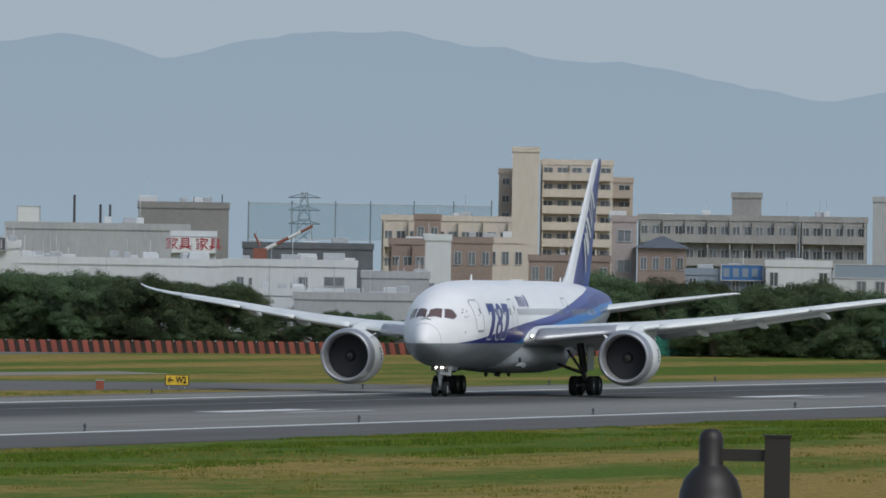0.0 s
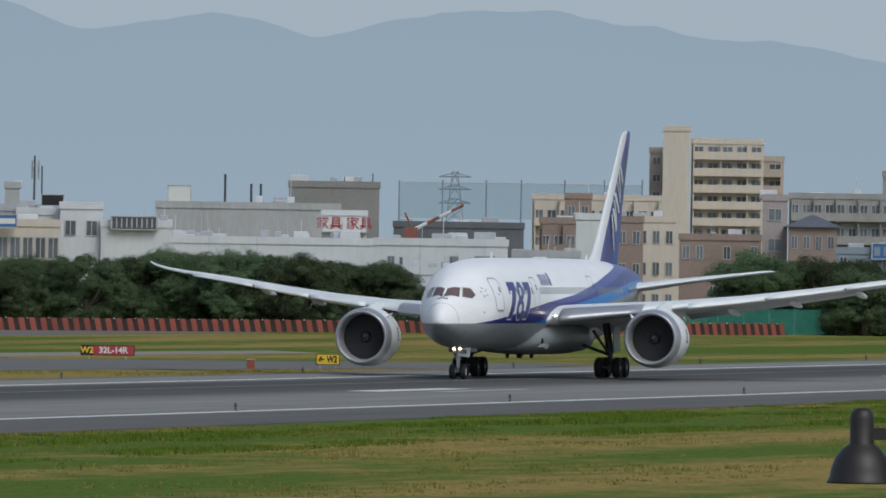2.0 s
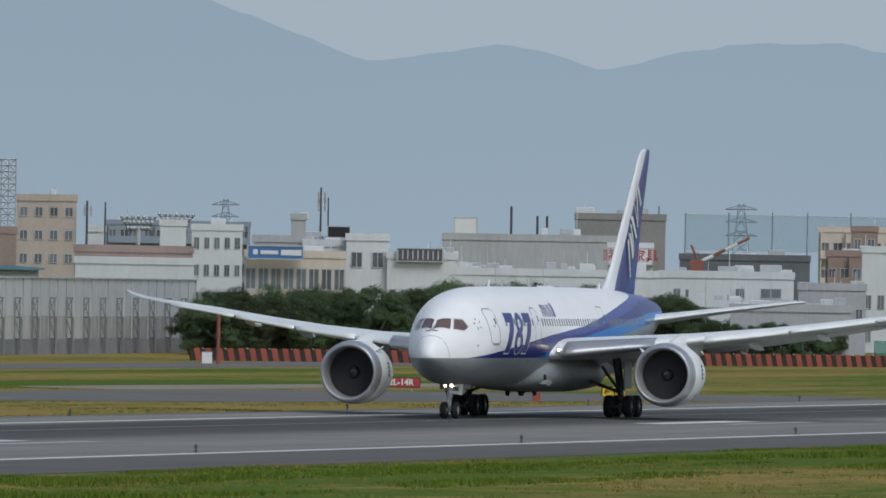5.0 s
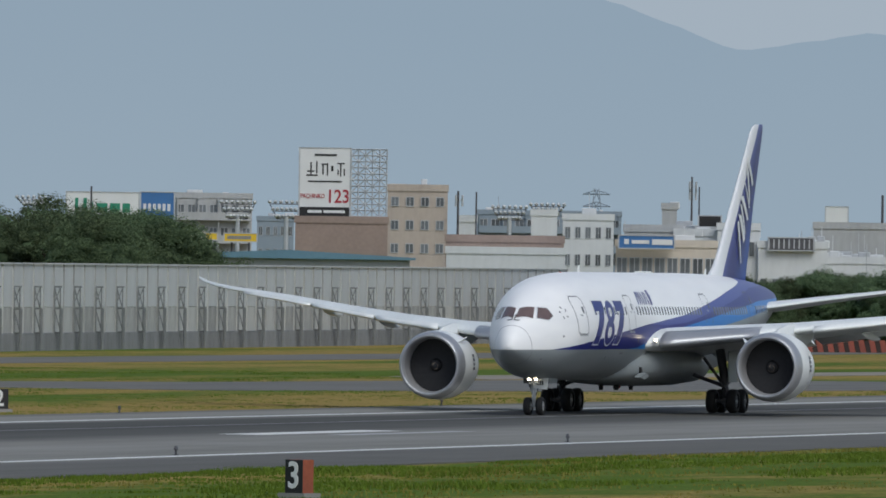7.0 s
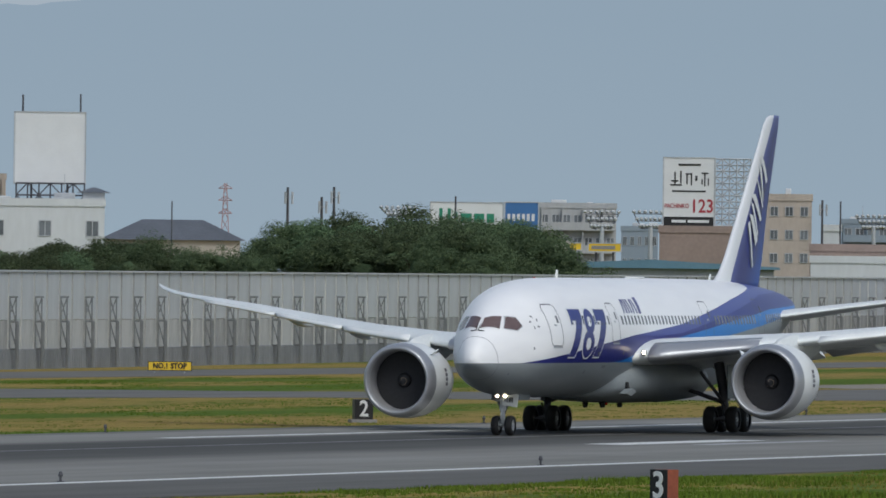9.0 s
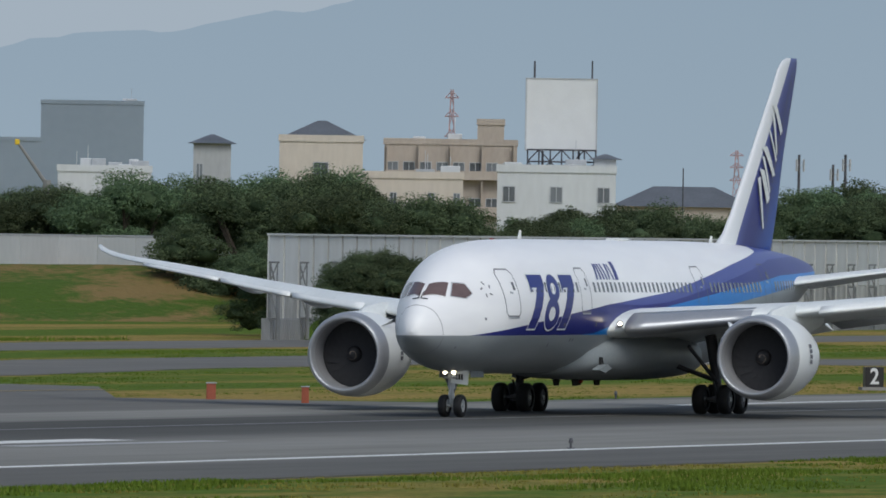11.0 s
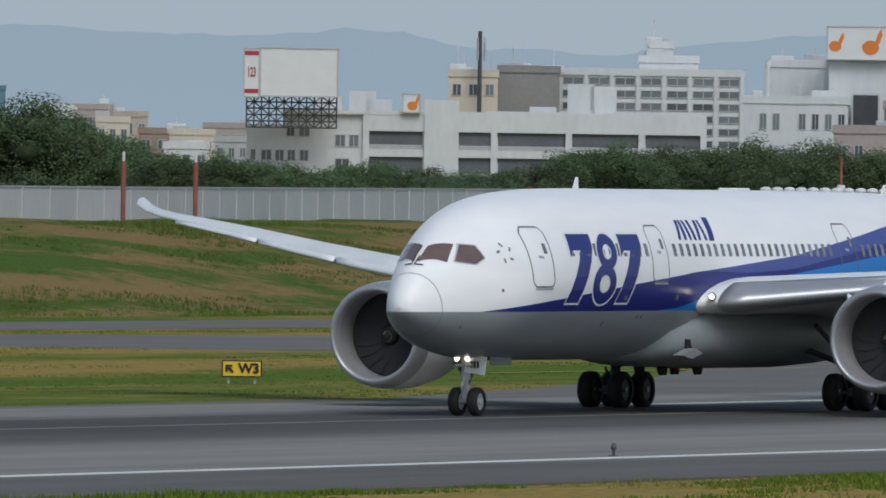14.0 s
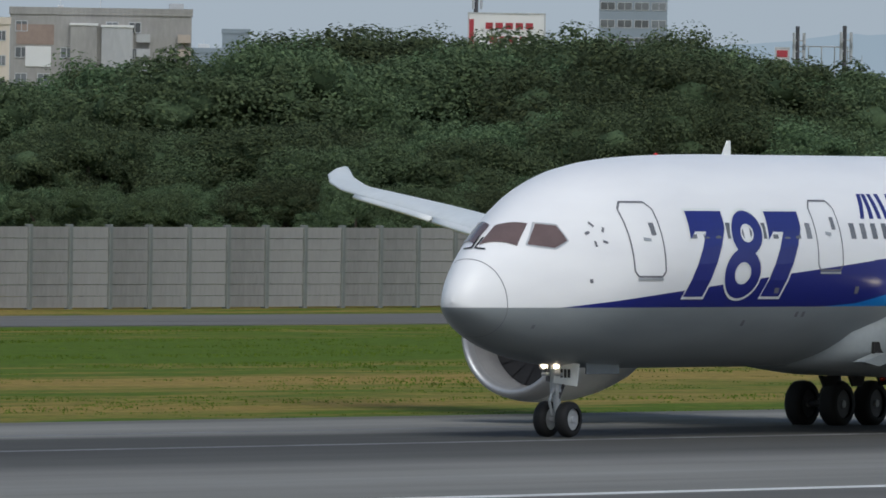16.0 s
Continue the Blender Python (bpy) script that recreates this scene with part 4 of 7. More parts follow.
# ---- distance: hazy mountains and sky far behind everything ----
# heights over the stand along the range, by heading
WEST_RIDGE = ((-12.00, 60.0), (6.00, 70.0), (10.93, 62.4), (11.19, 59.5), (11.43, 62.7), (11.78, 68.0), (12.02, 71.2), (12.25, 70.9), (12.49, 73.9), (12.72, 77.4), (12.96, 80.6), (13.20, 80.7), (13.43, 78.4), (13.67, 74.2), (13.92, 70.2), (14.13, 75.4), (14.37, 78.7), (14.60, 75.3), (14.88, 73.3), (15.12, 79.8), (15.31, 85.3), (15.86, 97.7), (16.16, 96.1), (17.14, 99.5), (20.00, 80.0), (20.35, 71.1), (20.47, 69.7), (20.82, 64.7), (21.52, 58.9), (21.99, 54.4), (22.46, 52.3), (23.17, 51.3), (23.50, 49.1), (23.81, 47.5), (24.20, 45.2), (25.19, 39.2), (25.55, 40.5), (25.85, 44.5), (26.32, 44.2), (26.74, 44.5))
EAST_RIDGE = ((27.27, 44.7), (27.45, 44.9), (27.68, 42.2), (28.63, 42.8), (29.33, 44.6), (29.55, 45.1), (29.71, 47.7), (30.13, 48.0), (30.60, 41.0), (30.83, 36.1), (31.09, 31.9), (31.25, 32.1), (31.72, 28.3), (33.37, 22.3), (34.07, 19.5), (40.00, 50.0), (64.00, 40.0))


def make_backdrop():
    """Two hazy ridges and the milky sky behind them, each a plain glowing sheet far off."""
    def arc(name, d, line, low, mat, label):
        bm = bmesh.new()
        last = None
        for k in range(1101):
            az = -10 + 0.06 * k
            a = radians(az)
            top = line(az)
            pair = [bm.verts.new((d * math.cos(a), d * math.sin(a), z)) for z in (low, top)]
            if last:
                bm.faces.new((last[0], pair[0], pair[1], last[1]))
            last = pair
        return tagged(part(name, bm, mat), label, "backdrop", kind="structure")

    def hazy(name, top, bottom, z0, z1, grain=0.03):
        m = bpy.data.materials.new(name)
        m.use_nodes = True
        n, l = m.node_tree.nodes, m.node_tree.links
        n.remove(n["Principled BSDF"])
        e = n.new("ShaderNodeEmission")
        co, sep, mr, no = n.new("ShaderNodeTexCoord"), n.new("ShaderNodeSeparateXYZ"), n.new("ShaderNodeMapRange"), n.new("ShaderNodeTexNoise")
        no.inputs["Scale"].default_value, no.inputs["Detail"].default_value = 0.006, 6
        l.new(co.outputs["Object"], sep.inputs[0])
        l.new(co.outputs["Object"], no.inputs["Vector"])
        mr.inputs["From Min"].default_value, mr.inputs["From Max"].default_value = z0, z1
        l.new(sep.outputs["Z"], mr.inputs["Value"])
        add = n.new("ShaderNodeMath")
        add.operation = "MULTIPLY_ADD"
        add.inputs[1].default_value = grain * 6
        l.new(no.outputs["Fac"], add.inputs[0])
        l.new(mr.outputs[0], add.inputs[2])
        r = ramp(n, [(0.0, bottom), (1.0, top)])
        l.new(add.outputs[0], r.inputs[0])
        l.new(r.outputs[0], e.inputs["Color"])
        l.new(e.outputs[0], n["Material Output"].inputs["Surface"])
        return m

    def ridge(points):
        xs, ys = zip(*points)
        return lambda az: 8.7 + glide(xs, ys, az) + 3.0 * noise.noise(Vector((az * 2.1, 3.3, 0))) + 1.2 * noise.noise(Vector((az * 7, 1.1, 0))) + 0.7 * noise.noise(Vector((az * 23, 5.1, 0)))

    sky_sheet = hazy("milky_sky", (0.354, 0.435, 0.520), (0.369, 0.436, 0.505), -100, 900, 0.02)
    arc("backdrop_sky", 4900, lambda az: 1400, -200, sky_sheet, "milky grey-blue overcast sky low over the hills")
    # Distance haze is painted into the range's glow, palest at its foot.
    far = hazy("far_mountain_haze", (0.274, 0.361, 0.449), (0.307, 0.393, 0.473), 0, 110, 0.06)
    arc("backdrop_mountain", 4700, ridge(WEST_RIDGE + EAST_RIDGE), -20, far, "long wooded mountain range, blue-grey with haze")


make_backdrop()


# ---- buildings ----
def pane_mesh(w, h, glass):
    """A window: a raised frame with a dark pane set back in it; front towards -y."""
    bm = bmesh.new()
    f = min(0.09, w * 0.08)
    for x0, x1, z0, z1 in ((-w / 2, -w / 2 + f, 0, h), (w / 2 - f, w / 2, 0, h), (-w / 2, w / 2, 0, f), (-w / 2, w / 2, h - f, h), (-f / 2, f / 2, 0, h)):
        box(bm, x0, x1, -0.10, 0.04, z0, z1)
    n = len(bm.faces)
    vs = [bm.verts.new(p) for p in ((-w / 2, -0.03, 0), (w / 2, -0.03, 0), (w / 2, -0.03, h), (-w / 2, -0.03, h))]
    bm.faces.new(vs)
    me = bpy.data.meshes.new("window")
    bm.to_mesh(me)
    bm.free()
    me.materials.append(STEEL)
    me.materials.append(glass)
    for p in list(me.polygons)[n:]:
        p.material_index = 1
    return me


PANES = {}


def window(parent, x, y, z, w, h, turn=0.0, glass=None):
    key = (round(w, 2), round(h, 2), glass or GLASS)
    if key not in PANES:
        PANES[key] = pane_mesh(*key)
    return shared("window", PANES[key], parent, pose(x, y, z, 0, 0, turn))


def building(name, az, d, w, top, depth, mat, floors, bays, style, label, spin=0.0, base=0.0, roof=None, category="building", clutter=6):
    """A house with its walls, parapet, storeys, windows or balconies and roof gear; the front faces the stand."""
    b = thing(name, spot(az, d, base, spin), label, category, "buildings beyond the airfield")
    h = top - base
    wall = part("wall", boxes((-w / 2, w / 2, 0, depth, 0, h)), mat, b)
    if roof is None:
        bm = boxes((-w / 2 - 0.12, w / 2 + 0.12, -0.12, 0.3, h - 0.1, h + 0.7), (-w / 2 - 0.12, w / 2 + 0.12, depth - 0.3, depth + 0.12, h - 0.1, h + 0.7),
                   (-w / 2 - 0.12, -w / 2 + 0.3, 0.3, depth - 0.3, h - 0.1, h + 0.7), (w / 2 - 0.3, w / 2 + 0.12, 0.3, depth - 0.3, h - 0.1, h + 0.7))
        part("parapet", bm, mat, b)
    elif roof == "hip":
        bm = bmesh.new()
        e = 0.6
        lo = [bm.verts.new(p) for p in ((-w / 2 - e, -e, h), (w / 2 + e, -e, h), (w / 2 + e, depth + e, h), (-w / 2 - e, depth + e, h))]
        r = min(w, depth) * 0.45
        hi = [bm.verts.new(p) for p in ((-max(0.2, w / 2 - r), depth / 2, h + r * 0.55), (max(0.2, w / 2 - r), depth / 2, h + r * 0.55))]
        bm.faces.new((lo[0], lo[1], hi[1], hi[0])), bm.faces.new((lo[2], lo[3], hi[0], hi[1]))
        bm.faces.new((lo[1], lo[2], hi[1])), bm.faces.new((lo[3], lo[0], hi[0])), bm.faces.new(lo[::-1])
        part("roof", bm, ROOFANDSHADE, b)
    elif roof == "shed":
        bm = bmesh.new()
        prism(bm, [(-w / 2 - 0.6, h), (w / 2 + 0.6, h), (w / 2 + 0.6, h + 0.25), (0, h + 0.9), (-w / 2 - 0.6, h + 0.25)], -0.8, depth + 0.8)
        part("roof", bm, TEAL, b)
    rnd = random.Random(int(az * 1000) + int(top * 10))
    if floors:
        fh = h / floors
        for i in range(floors):
            z = i * fh
            if base + z + fh < 2:
                continue
            if style == "balcony":
                bm = bmesh.new()
                box(bm, -w / 2 + 0.3, w / 2 - 0.3, -1.35, 0, z + 0.02, z + 0.2)
                box(bm, -w / 2 + 0.3, w / 2 - 0.3, -1.35, -1.2, z + 0.2, z + 1.2)
                part("balcony", bm, mat, b)
                for k in range(0, bays + 1, 2):
                    x = -w / 2 + 0.4 + (w - 0.8) * k / bays
                    part("balcony_divider", boxes((x - 0.08, x + 0.08, -1.2, 0, z + 0.2, z + fh - 0.05)), mat, b)
            for k in range(bays):
                bw = w / bays
                x = -w / 2 + bw * (k + 0.5)
                if style == "strip":
                    window(b, x, 0, z + fh * 0.30, bw * 0.86, fh * 0.46)
                elif style == "deck":
                    window(b, x, 0, z + fh * 0.36, bw * 0.9, fh * 0.5, 0, ROOFANDSHADE)
                elif style == "balcony":
                    window(b, x, 0, z + 0.25, bw * 0.72, min(2.1, fh * 0.72))
                elif style == "win" or (style == "few" and rnd.random() < 0.55):
                    window(b, x, 0, z + fh * (0.5 if floors < 3 else 0.3), min(2.4, bw * 0.55), min(1.7, fh * 0.42))
    for k in range(clutter):
        x, y = rnd.uniform(-w * 0.42, w * 0.42), rnd.uniform(1.0, depth * 0.6)
        s, t = rnd.uniform(0.6, 2.4), rnd.uniform(0.4, 1.5)
        bm = bmesh.new()
        box(bm, x - s / 2, x + s / 2, y, y + s, h - 0.02, h + t, 0.06)
        if rnd.random() < 0.5:
            rod(bm, (x, y + s / 2, h + t - 0.02), (x, y + s / 2, h + t + rnd.uniform(0.6, 2.5)), 0.04)
        part("roof_unit", bm, STEEL if k % 2 else WHITE, b)
    return b


def mast(name, az, d, top, r, label, base=0.0, mat=DARKSTEEL, arms=0):
    m = thing(name, spot(az, d, base), label, "mast", "masts on the skyline")
    bm = bmesh.new()
    rod(bm, (0, 0, 0), (0, 0, top - base), r, 8, r * 0.7)
    part("pole", bm, mat, m)
    for k in range(arms):
        bm = bmesh.new()
        z = (top - base) * (0.97 - 0.05 * k)
        for j in range(3):
            t = 2.1 * j
            rod(bm, (0.5 * math.cos(t), 0.5 * math.sin(t), z - 1.3), (0.5 * math.cos(t), 0.5 * math.sin(t), z), 0.14, 6)
            rod(bm, (0, 0, z - 0.6), (0.5 * math.cos(t), 0.5 * math.sin(t), z - 0.6), 0.05, 5)
        part("antenna", bm, STEEL, m)
    return m


def lattice(bm, x0, x1, y0, y1, z0, z1, nx, nz, r=0.06, cross=True):
    for i in range(nx + 1):
        x = x0 + (x1 - x0) * i / nx
        rod(bm, (x, y0, z0), (x, y0, z1), r, 4)
        rod(bm, (x, y1, z0), (x, y1, z1), r, 4)
    for k in range(nz + 1):
        z = z0 + (z1 - z0) * k / nz
        rod(bm, (x0, y0, z), (x1, y0, z), r, 4)
        rod(bm, (x0, y1, z), (x1, y1, z), r, 4)
        for i in range(nx + 1):
            x = x0 + (x1 - x0) * i / nx
            rod(bm, (x, y0, z), (x, y1, z), r, 4)
    if cross:
        for i in range(nx):
            xa, xb = x0 + (x1 - x0) * i / nx, x0 + (x1 - x0) * (i + 1) / nx
            for k in range(nz):
                za, zb = z0 + (z1 - z0) * k / nz, z0 + (z1 - z0) * (k + 1) / nz
                p = ((xa, y0, za), (xb, y0, zb)) if (i + k) % 2 else ((xb, y0, za), (xa, y0, zb))
                rod(bm, *p, r * 0.8, 4)


def pylon(az, d, top, w, label="lattice power pylon, blue with haze", mat=HAZE):
    p = thing("power_pylon", spot(az, d), label, "pylon", "masts on the skyline")
    bm = bmesh.new()
    n = 9
    for s, u in ((-1, -1), (-1, 1), (1, -1), (1, 1)):
        rod(bm, (s * w / 2, u * w / 2, 0), (s * w * 0.08, u * w * 0.08, top), 0.16, 4)
    for k in range(n):
        f0, f1 = 1 - 0.84 * k / n, 1 - 0.84 * (k + 1) / n
        z0, z1 = top * k / n, top * (k + 1) / n
        for u in (-1, 1):
            rod(bm, (-w / 2 * f0, u * w / 2 * f0, z0), (w / 2 * f1, u * w / 2 * f1, z1), 0.11, 4)
            rod(bm, (w / 2 * f0, u * w / 2 * f0, z0), (-w / 2 * f1, u * w / 2 * f1, z1), 0.11, 4)
    part("tower", bm, mat, p)
    for z in (0.72, 0.84, 0.95):
        bm = bmesh.new()
        rod(bm, (-w * 0.5, 0, top * z), (w * 0.5, 0, top * z), 0.16, 5)
        rod(bm, (-w * 0.5, 0, top * z), (0, 0, top * (z + 0.04)), 0.1, 4)
        rod(bm, (w * 0.5, 0, top * z), (0, 0, top * (z + 0.04)), 0.1, 4)
        part("arm", bm, mat, p)
    return p


def board(name, az, d, w, z0, z1, mat, label, thick=0.6, legs=True, category="billboard", spin=0.0, base=0.0):
    """A flat sign board on a steel frame; its front faces the stand."""
    b = thing(name, spot(az, d, 0, spin), label, category)
    part("panel", boxes((-w / 2, w / 2, 0, thick, z0, z1)), mat, b)
    bm = bmesh.new()
    for x in (-w / 2, w / 2 - 0.15):
        box(bm, x, x + 0.15, -0.06, thick + 0.06, z0 - 0.05, z1 + 0.05)
    for z in (z0 - 0.12, z1):
        box(bm, -w / 2, w / 2, -0.06, thick + 0.06, z, z + 0.12)
    part("frame", bm, STEEL, b)
    if legs:
        n = max(2, int(w / 3))
        for k in range(n):
            x = -w / 2 + w * (k + 0.5) / n
            bm = bmesh.new()
            rod(bm, (x, thick / 2, base), (x, thick / 2, z0), 0.14, 6)
            part("post", bm, DARKSTEEL, b)
    return b


def bars(parent, rows, y, mat, name="lettering_bar"):
    """Plain bars on a board: each (x0, x1, z0, z1)."""
    for x0, x1, z0, z1 in rows:
        part(name, boxes((x0, x1, y - 0.05, y, z0, z1)), mat, parent)


NETTING, _nodes, _links, _b = material("net_mesh", 0.9)
_b.inputs["Base Color"].default_value, _b.inputs["Alpha"].default_value = (0.10, 0.22, 0.26, 1), 0.16
CAGENET, _nodes, _links, _b = material("green_net_mesh", 0.9)
_b.inputs["Base Color"].default_value, _b.inputs["Alpha"].default_value = (0.03, 0.22, 0.17, 1), 0.5
# Red and white bands, paled by haze within the base colour.
PALERED = coloured("hazy_red_white", (0.38, 0.26, 0.27), 0.7, vary=0.3, scale=0.12, stretch=(0.01, 0.01, 1))
GLASSWALL = coloured("dark_glazing", (0.05, 0.06, 0.075), 0.15, vary=0.2, scale=0.5)
CREAMBOARD = coloured("yellowed_board", (0.55, 0.45, 0.30), 0.6, vary=0.15, scale=0.4)


def stadium_light(az, d, top, low, w):
    """A floodlight tower: a pole that carries a rack of lamps on rails."""
    s = thing("floodlight_tower", spot(az, d), "stadium floodlight tower with a rack of lamps", "floodlight", "stadium lights")
    bm = bmesh.new()
    rod(bm, (0, 0, 0), (0, 0, low + 0.3), 0.38, 8, 0.28)
    part("pole", bm, STEEL, s)
    n = 3
    for k in range(n):
        z = low + (top - low) * (k + 0.5) / n
        half = w / 2 * (0.62 + 0.38 * k / (n - 1))
        bm = bmesh.new()
        rod(bm, (-half, 0, z - 0.35), (half, 0, z - 0.35), 0.06, 5)
        rod(bm, (-half, 0.8, z - 0.35), (half, 0.8, z - 0.35), 0.06, 5)
        for j in (-1, 1):
            rod(bm, (j * half * 0.5, 0.2, low), (j * half, 0.2, z - 0.35), 0.06, 5)
        part("rail", bm, DARKSTEEL, s)
        for j in range(7):
            x = -half + 2 * half * j / 6
            bm = bmesh.new()
            bmesh.ops.create_cone(bm, cap_ends=True, segments=10, radius1=0.27, radius2=0.14, depth=0.3, matrix=Matrix.Translation((x, -0.1, z)) @ pose(0, 0, 0, 70, 0, 0))
            part("floodlight", bm, STEEL, s)


def leaf_mark(parent, x, z, s):
    """A round orange drop with a leaf, as a plain shape."""
    bm = bmesh.new()
    prism(bm, [(x + s * 0.72 * math.cos(t), z - s * 0.35 + s * 0.6 * math.sin(t)) for t in [2 * math.pi * k / 20 for k in range(20)]], -0.05, 0.0)
    part("orange_drop", bm, ORANGEMARK, parent)
    bm = bmesh.new()
    prism(bm, [(x + s * 0.35, z - s * 0.3), (x + s * 0.75, z), (x + s * 1.0, z + s * 0.7), (x + s * 0.9, z + s * 1.25), (x + s * 0.6, z + s * 0.8), (x + s * 0.4, z + s * 0.2)], -0.06, 0.0)
    part("orange_leaf", bm, ORANGEMARK, parent)


def cage(az, d, w, z0, z1):
    """A rooftop sports cage of green netting on arched pipes."""
    c = thing("sports_cage", spot(az, d), "green netted rooftop sports cage", "net cage")
    n = 12
    for k in range(n + 1):
        x = -w / 2 + w * k / n
        drop = 0.9 * (1 - math.cos(2.6 * (k / n - 0.35)))
        bm = bmesh.new()
        rod(bm, (x, 0, z0), (x, 0, z1 - drop), 0.09, 5)
        rod(bm, (x, 0, z1 - drop), (x, 8, z1 - drop + 0.4), 0.07, 5)
        part("pipe", bm, TEAL, c)
        if k < n:
            d2 = 0.9 * (1 - math.cos(2.6 * ((k + 1) / n - 0.35)))
            bm = bmesh.new()
            x1 = x + w / n
            bm.faces.new([bm.verts.new(p) for p in ((x, 0.05, z0), (x1, 0.05, z0), (x1, 0.05, z1 - d2), (x, 0.05, z1 - drop))])
            bm.faces.new([bm.verts.new(p) for p in ((x, 0.05, z1 - drop), (x1, 0.05, z1 - d2), (x1, 8, z1 - d2 + 0.4), (x, 8, z1 - drop + 0.4))])
            part("netting", bm, CAGENET, c)
    part("deck", boxes((-w / 2, w / 2, 0, 8, 0, z0)), GREY, c)


def crane(az, d, low):
    c = thing("mobile_crane", spot(az, d), "mobile crane with a dark boom and yellow head", "crane")
    bm = bmesh.new()
    rod(bm, (1.6, 0, 0), (1.6, 0, low), 0.5, 6)
    rod(bm, (1.6, 0, low - 0.5), (-1.6, 0, low + 4.0), 0.22, 6, 0.15)
    part("boom", bm, SLATE, c)
    bm = bmesh.new()
    box(bm, -1.95, -1.45, -0.2, 0.2, low + 3.8, low + 4.4, 0.05)
    part("boom_head", bm, YELLOW, c)


def truck_crane(az, d, low):
    """A small crane with a red and white boom over the factory roofs."""
    c = thing("truck_crane", spot(az, d), "truck crane with a red and white boom", "crane")
    part("cab", boxes((-4.2, -2.6, 0, 2, 0, low + 0.3)), REDSTEEL, c)
    for k in range(4):
        bm = bmesh.new()
        rod(bm, (-2.9 + 1.4 * k, 1, low + 0.1 + 0.72 * k), (-1.5 + 1.4 * k, 1, low + 0.82 + 0.72 * k), 0.22 - 0.02 * k, 6)
        part("boom_section", bm, SIGNWHITE if k % 2 == 0 else REDSTEEL, c)
    bm = bmesh.new()
    rod(bm, (-3.4, 1, low + 0.5), (-4.1, 1, low + 2.0), 0.12, 6)
    part("jib", bm, REDSTEEL, c)


# ---- trees ----
def leafy(name, colour):
    m, nodes, links, b = material(name, 1.0)
    b.inputs["Specular IOR Level"].default_value = 0.1
    geo, info = nodes.new("ShaderNodeNewGeometry"), nodes.new("ShaderNodeObjectInfo")
    r = ramp(nodes, [(0.0, tuple(c * 0.7 for c in colour)), (0.6, colour), (1.0, tuple(c * k for c, k in zip(colour, (1.45, 1.35, 1.2))))])
    links.new(geo.outputs["Random Per Island"], r.inputs[0])
    hue = nodes.new("ShaderNodeHueSaturation")
    mr = nodes.new("ShaderNodeMapRange")
    mr.inputs["To Min"].default_value, mr.inputs["To Max"].default_value = 0.465, 0.515
    links.new(info.outputs["Random"], mr.inputs["Value"])
    links.new(mr.outputs[0], hue.inputs["Hue"])
    mv = nodes.new("ShaderNodeMapRange")
    mv.inputs["To Min"].default_value, mv.inputs["To Max"].default_value = 0.62, 1.45
    links.new(info.outputs["Random"], mv.inputs["Value"])
    links.new(mv.outputs[0], hue.inputs["Value"])
    links.new(r.outputs[0], hue.inputs["Color"])
    links.new(hue.outputs[0], b.inputs["Base Color"])
    thin = nodes.new("ShaderNodeBsdfTranslucent")
    links.new(hue.outputs[0], thin.inputs["Color"])
    both = nodes.new("ShaderNodeMixShader")
    both.inputs[0].default_value = 0.35
    links.new(b.outputs[0], both.inputs[1])
    links.new(thin.outputs[0], both.inputs[2])
    links.new(both.outputs[0], nodes["Material Output"].inputs["Surface"])
    return m


LEAF = leafy("leaves", (0.100, 0.146, 0.078))
# Core blobs take a darker leaf green as the shade inside the crown.
CORE = coloured("shaded_inner_foliage", (0.062, 0.092, 0.048), 1.0, vary=0.5, scale=9.0, bump=0.8, gloss=0.05)
BARK = coloured("bark", (0.09, 0.07, 0.05), 0.9, vary=0.3, scale=2.0, bump=0.5)


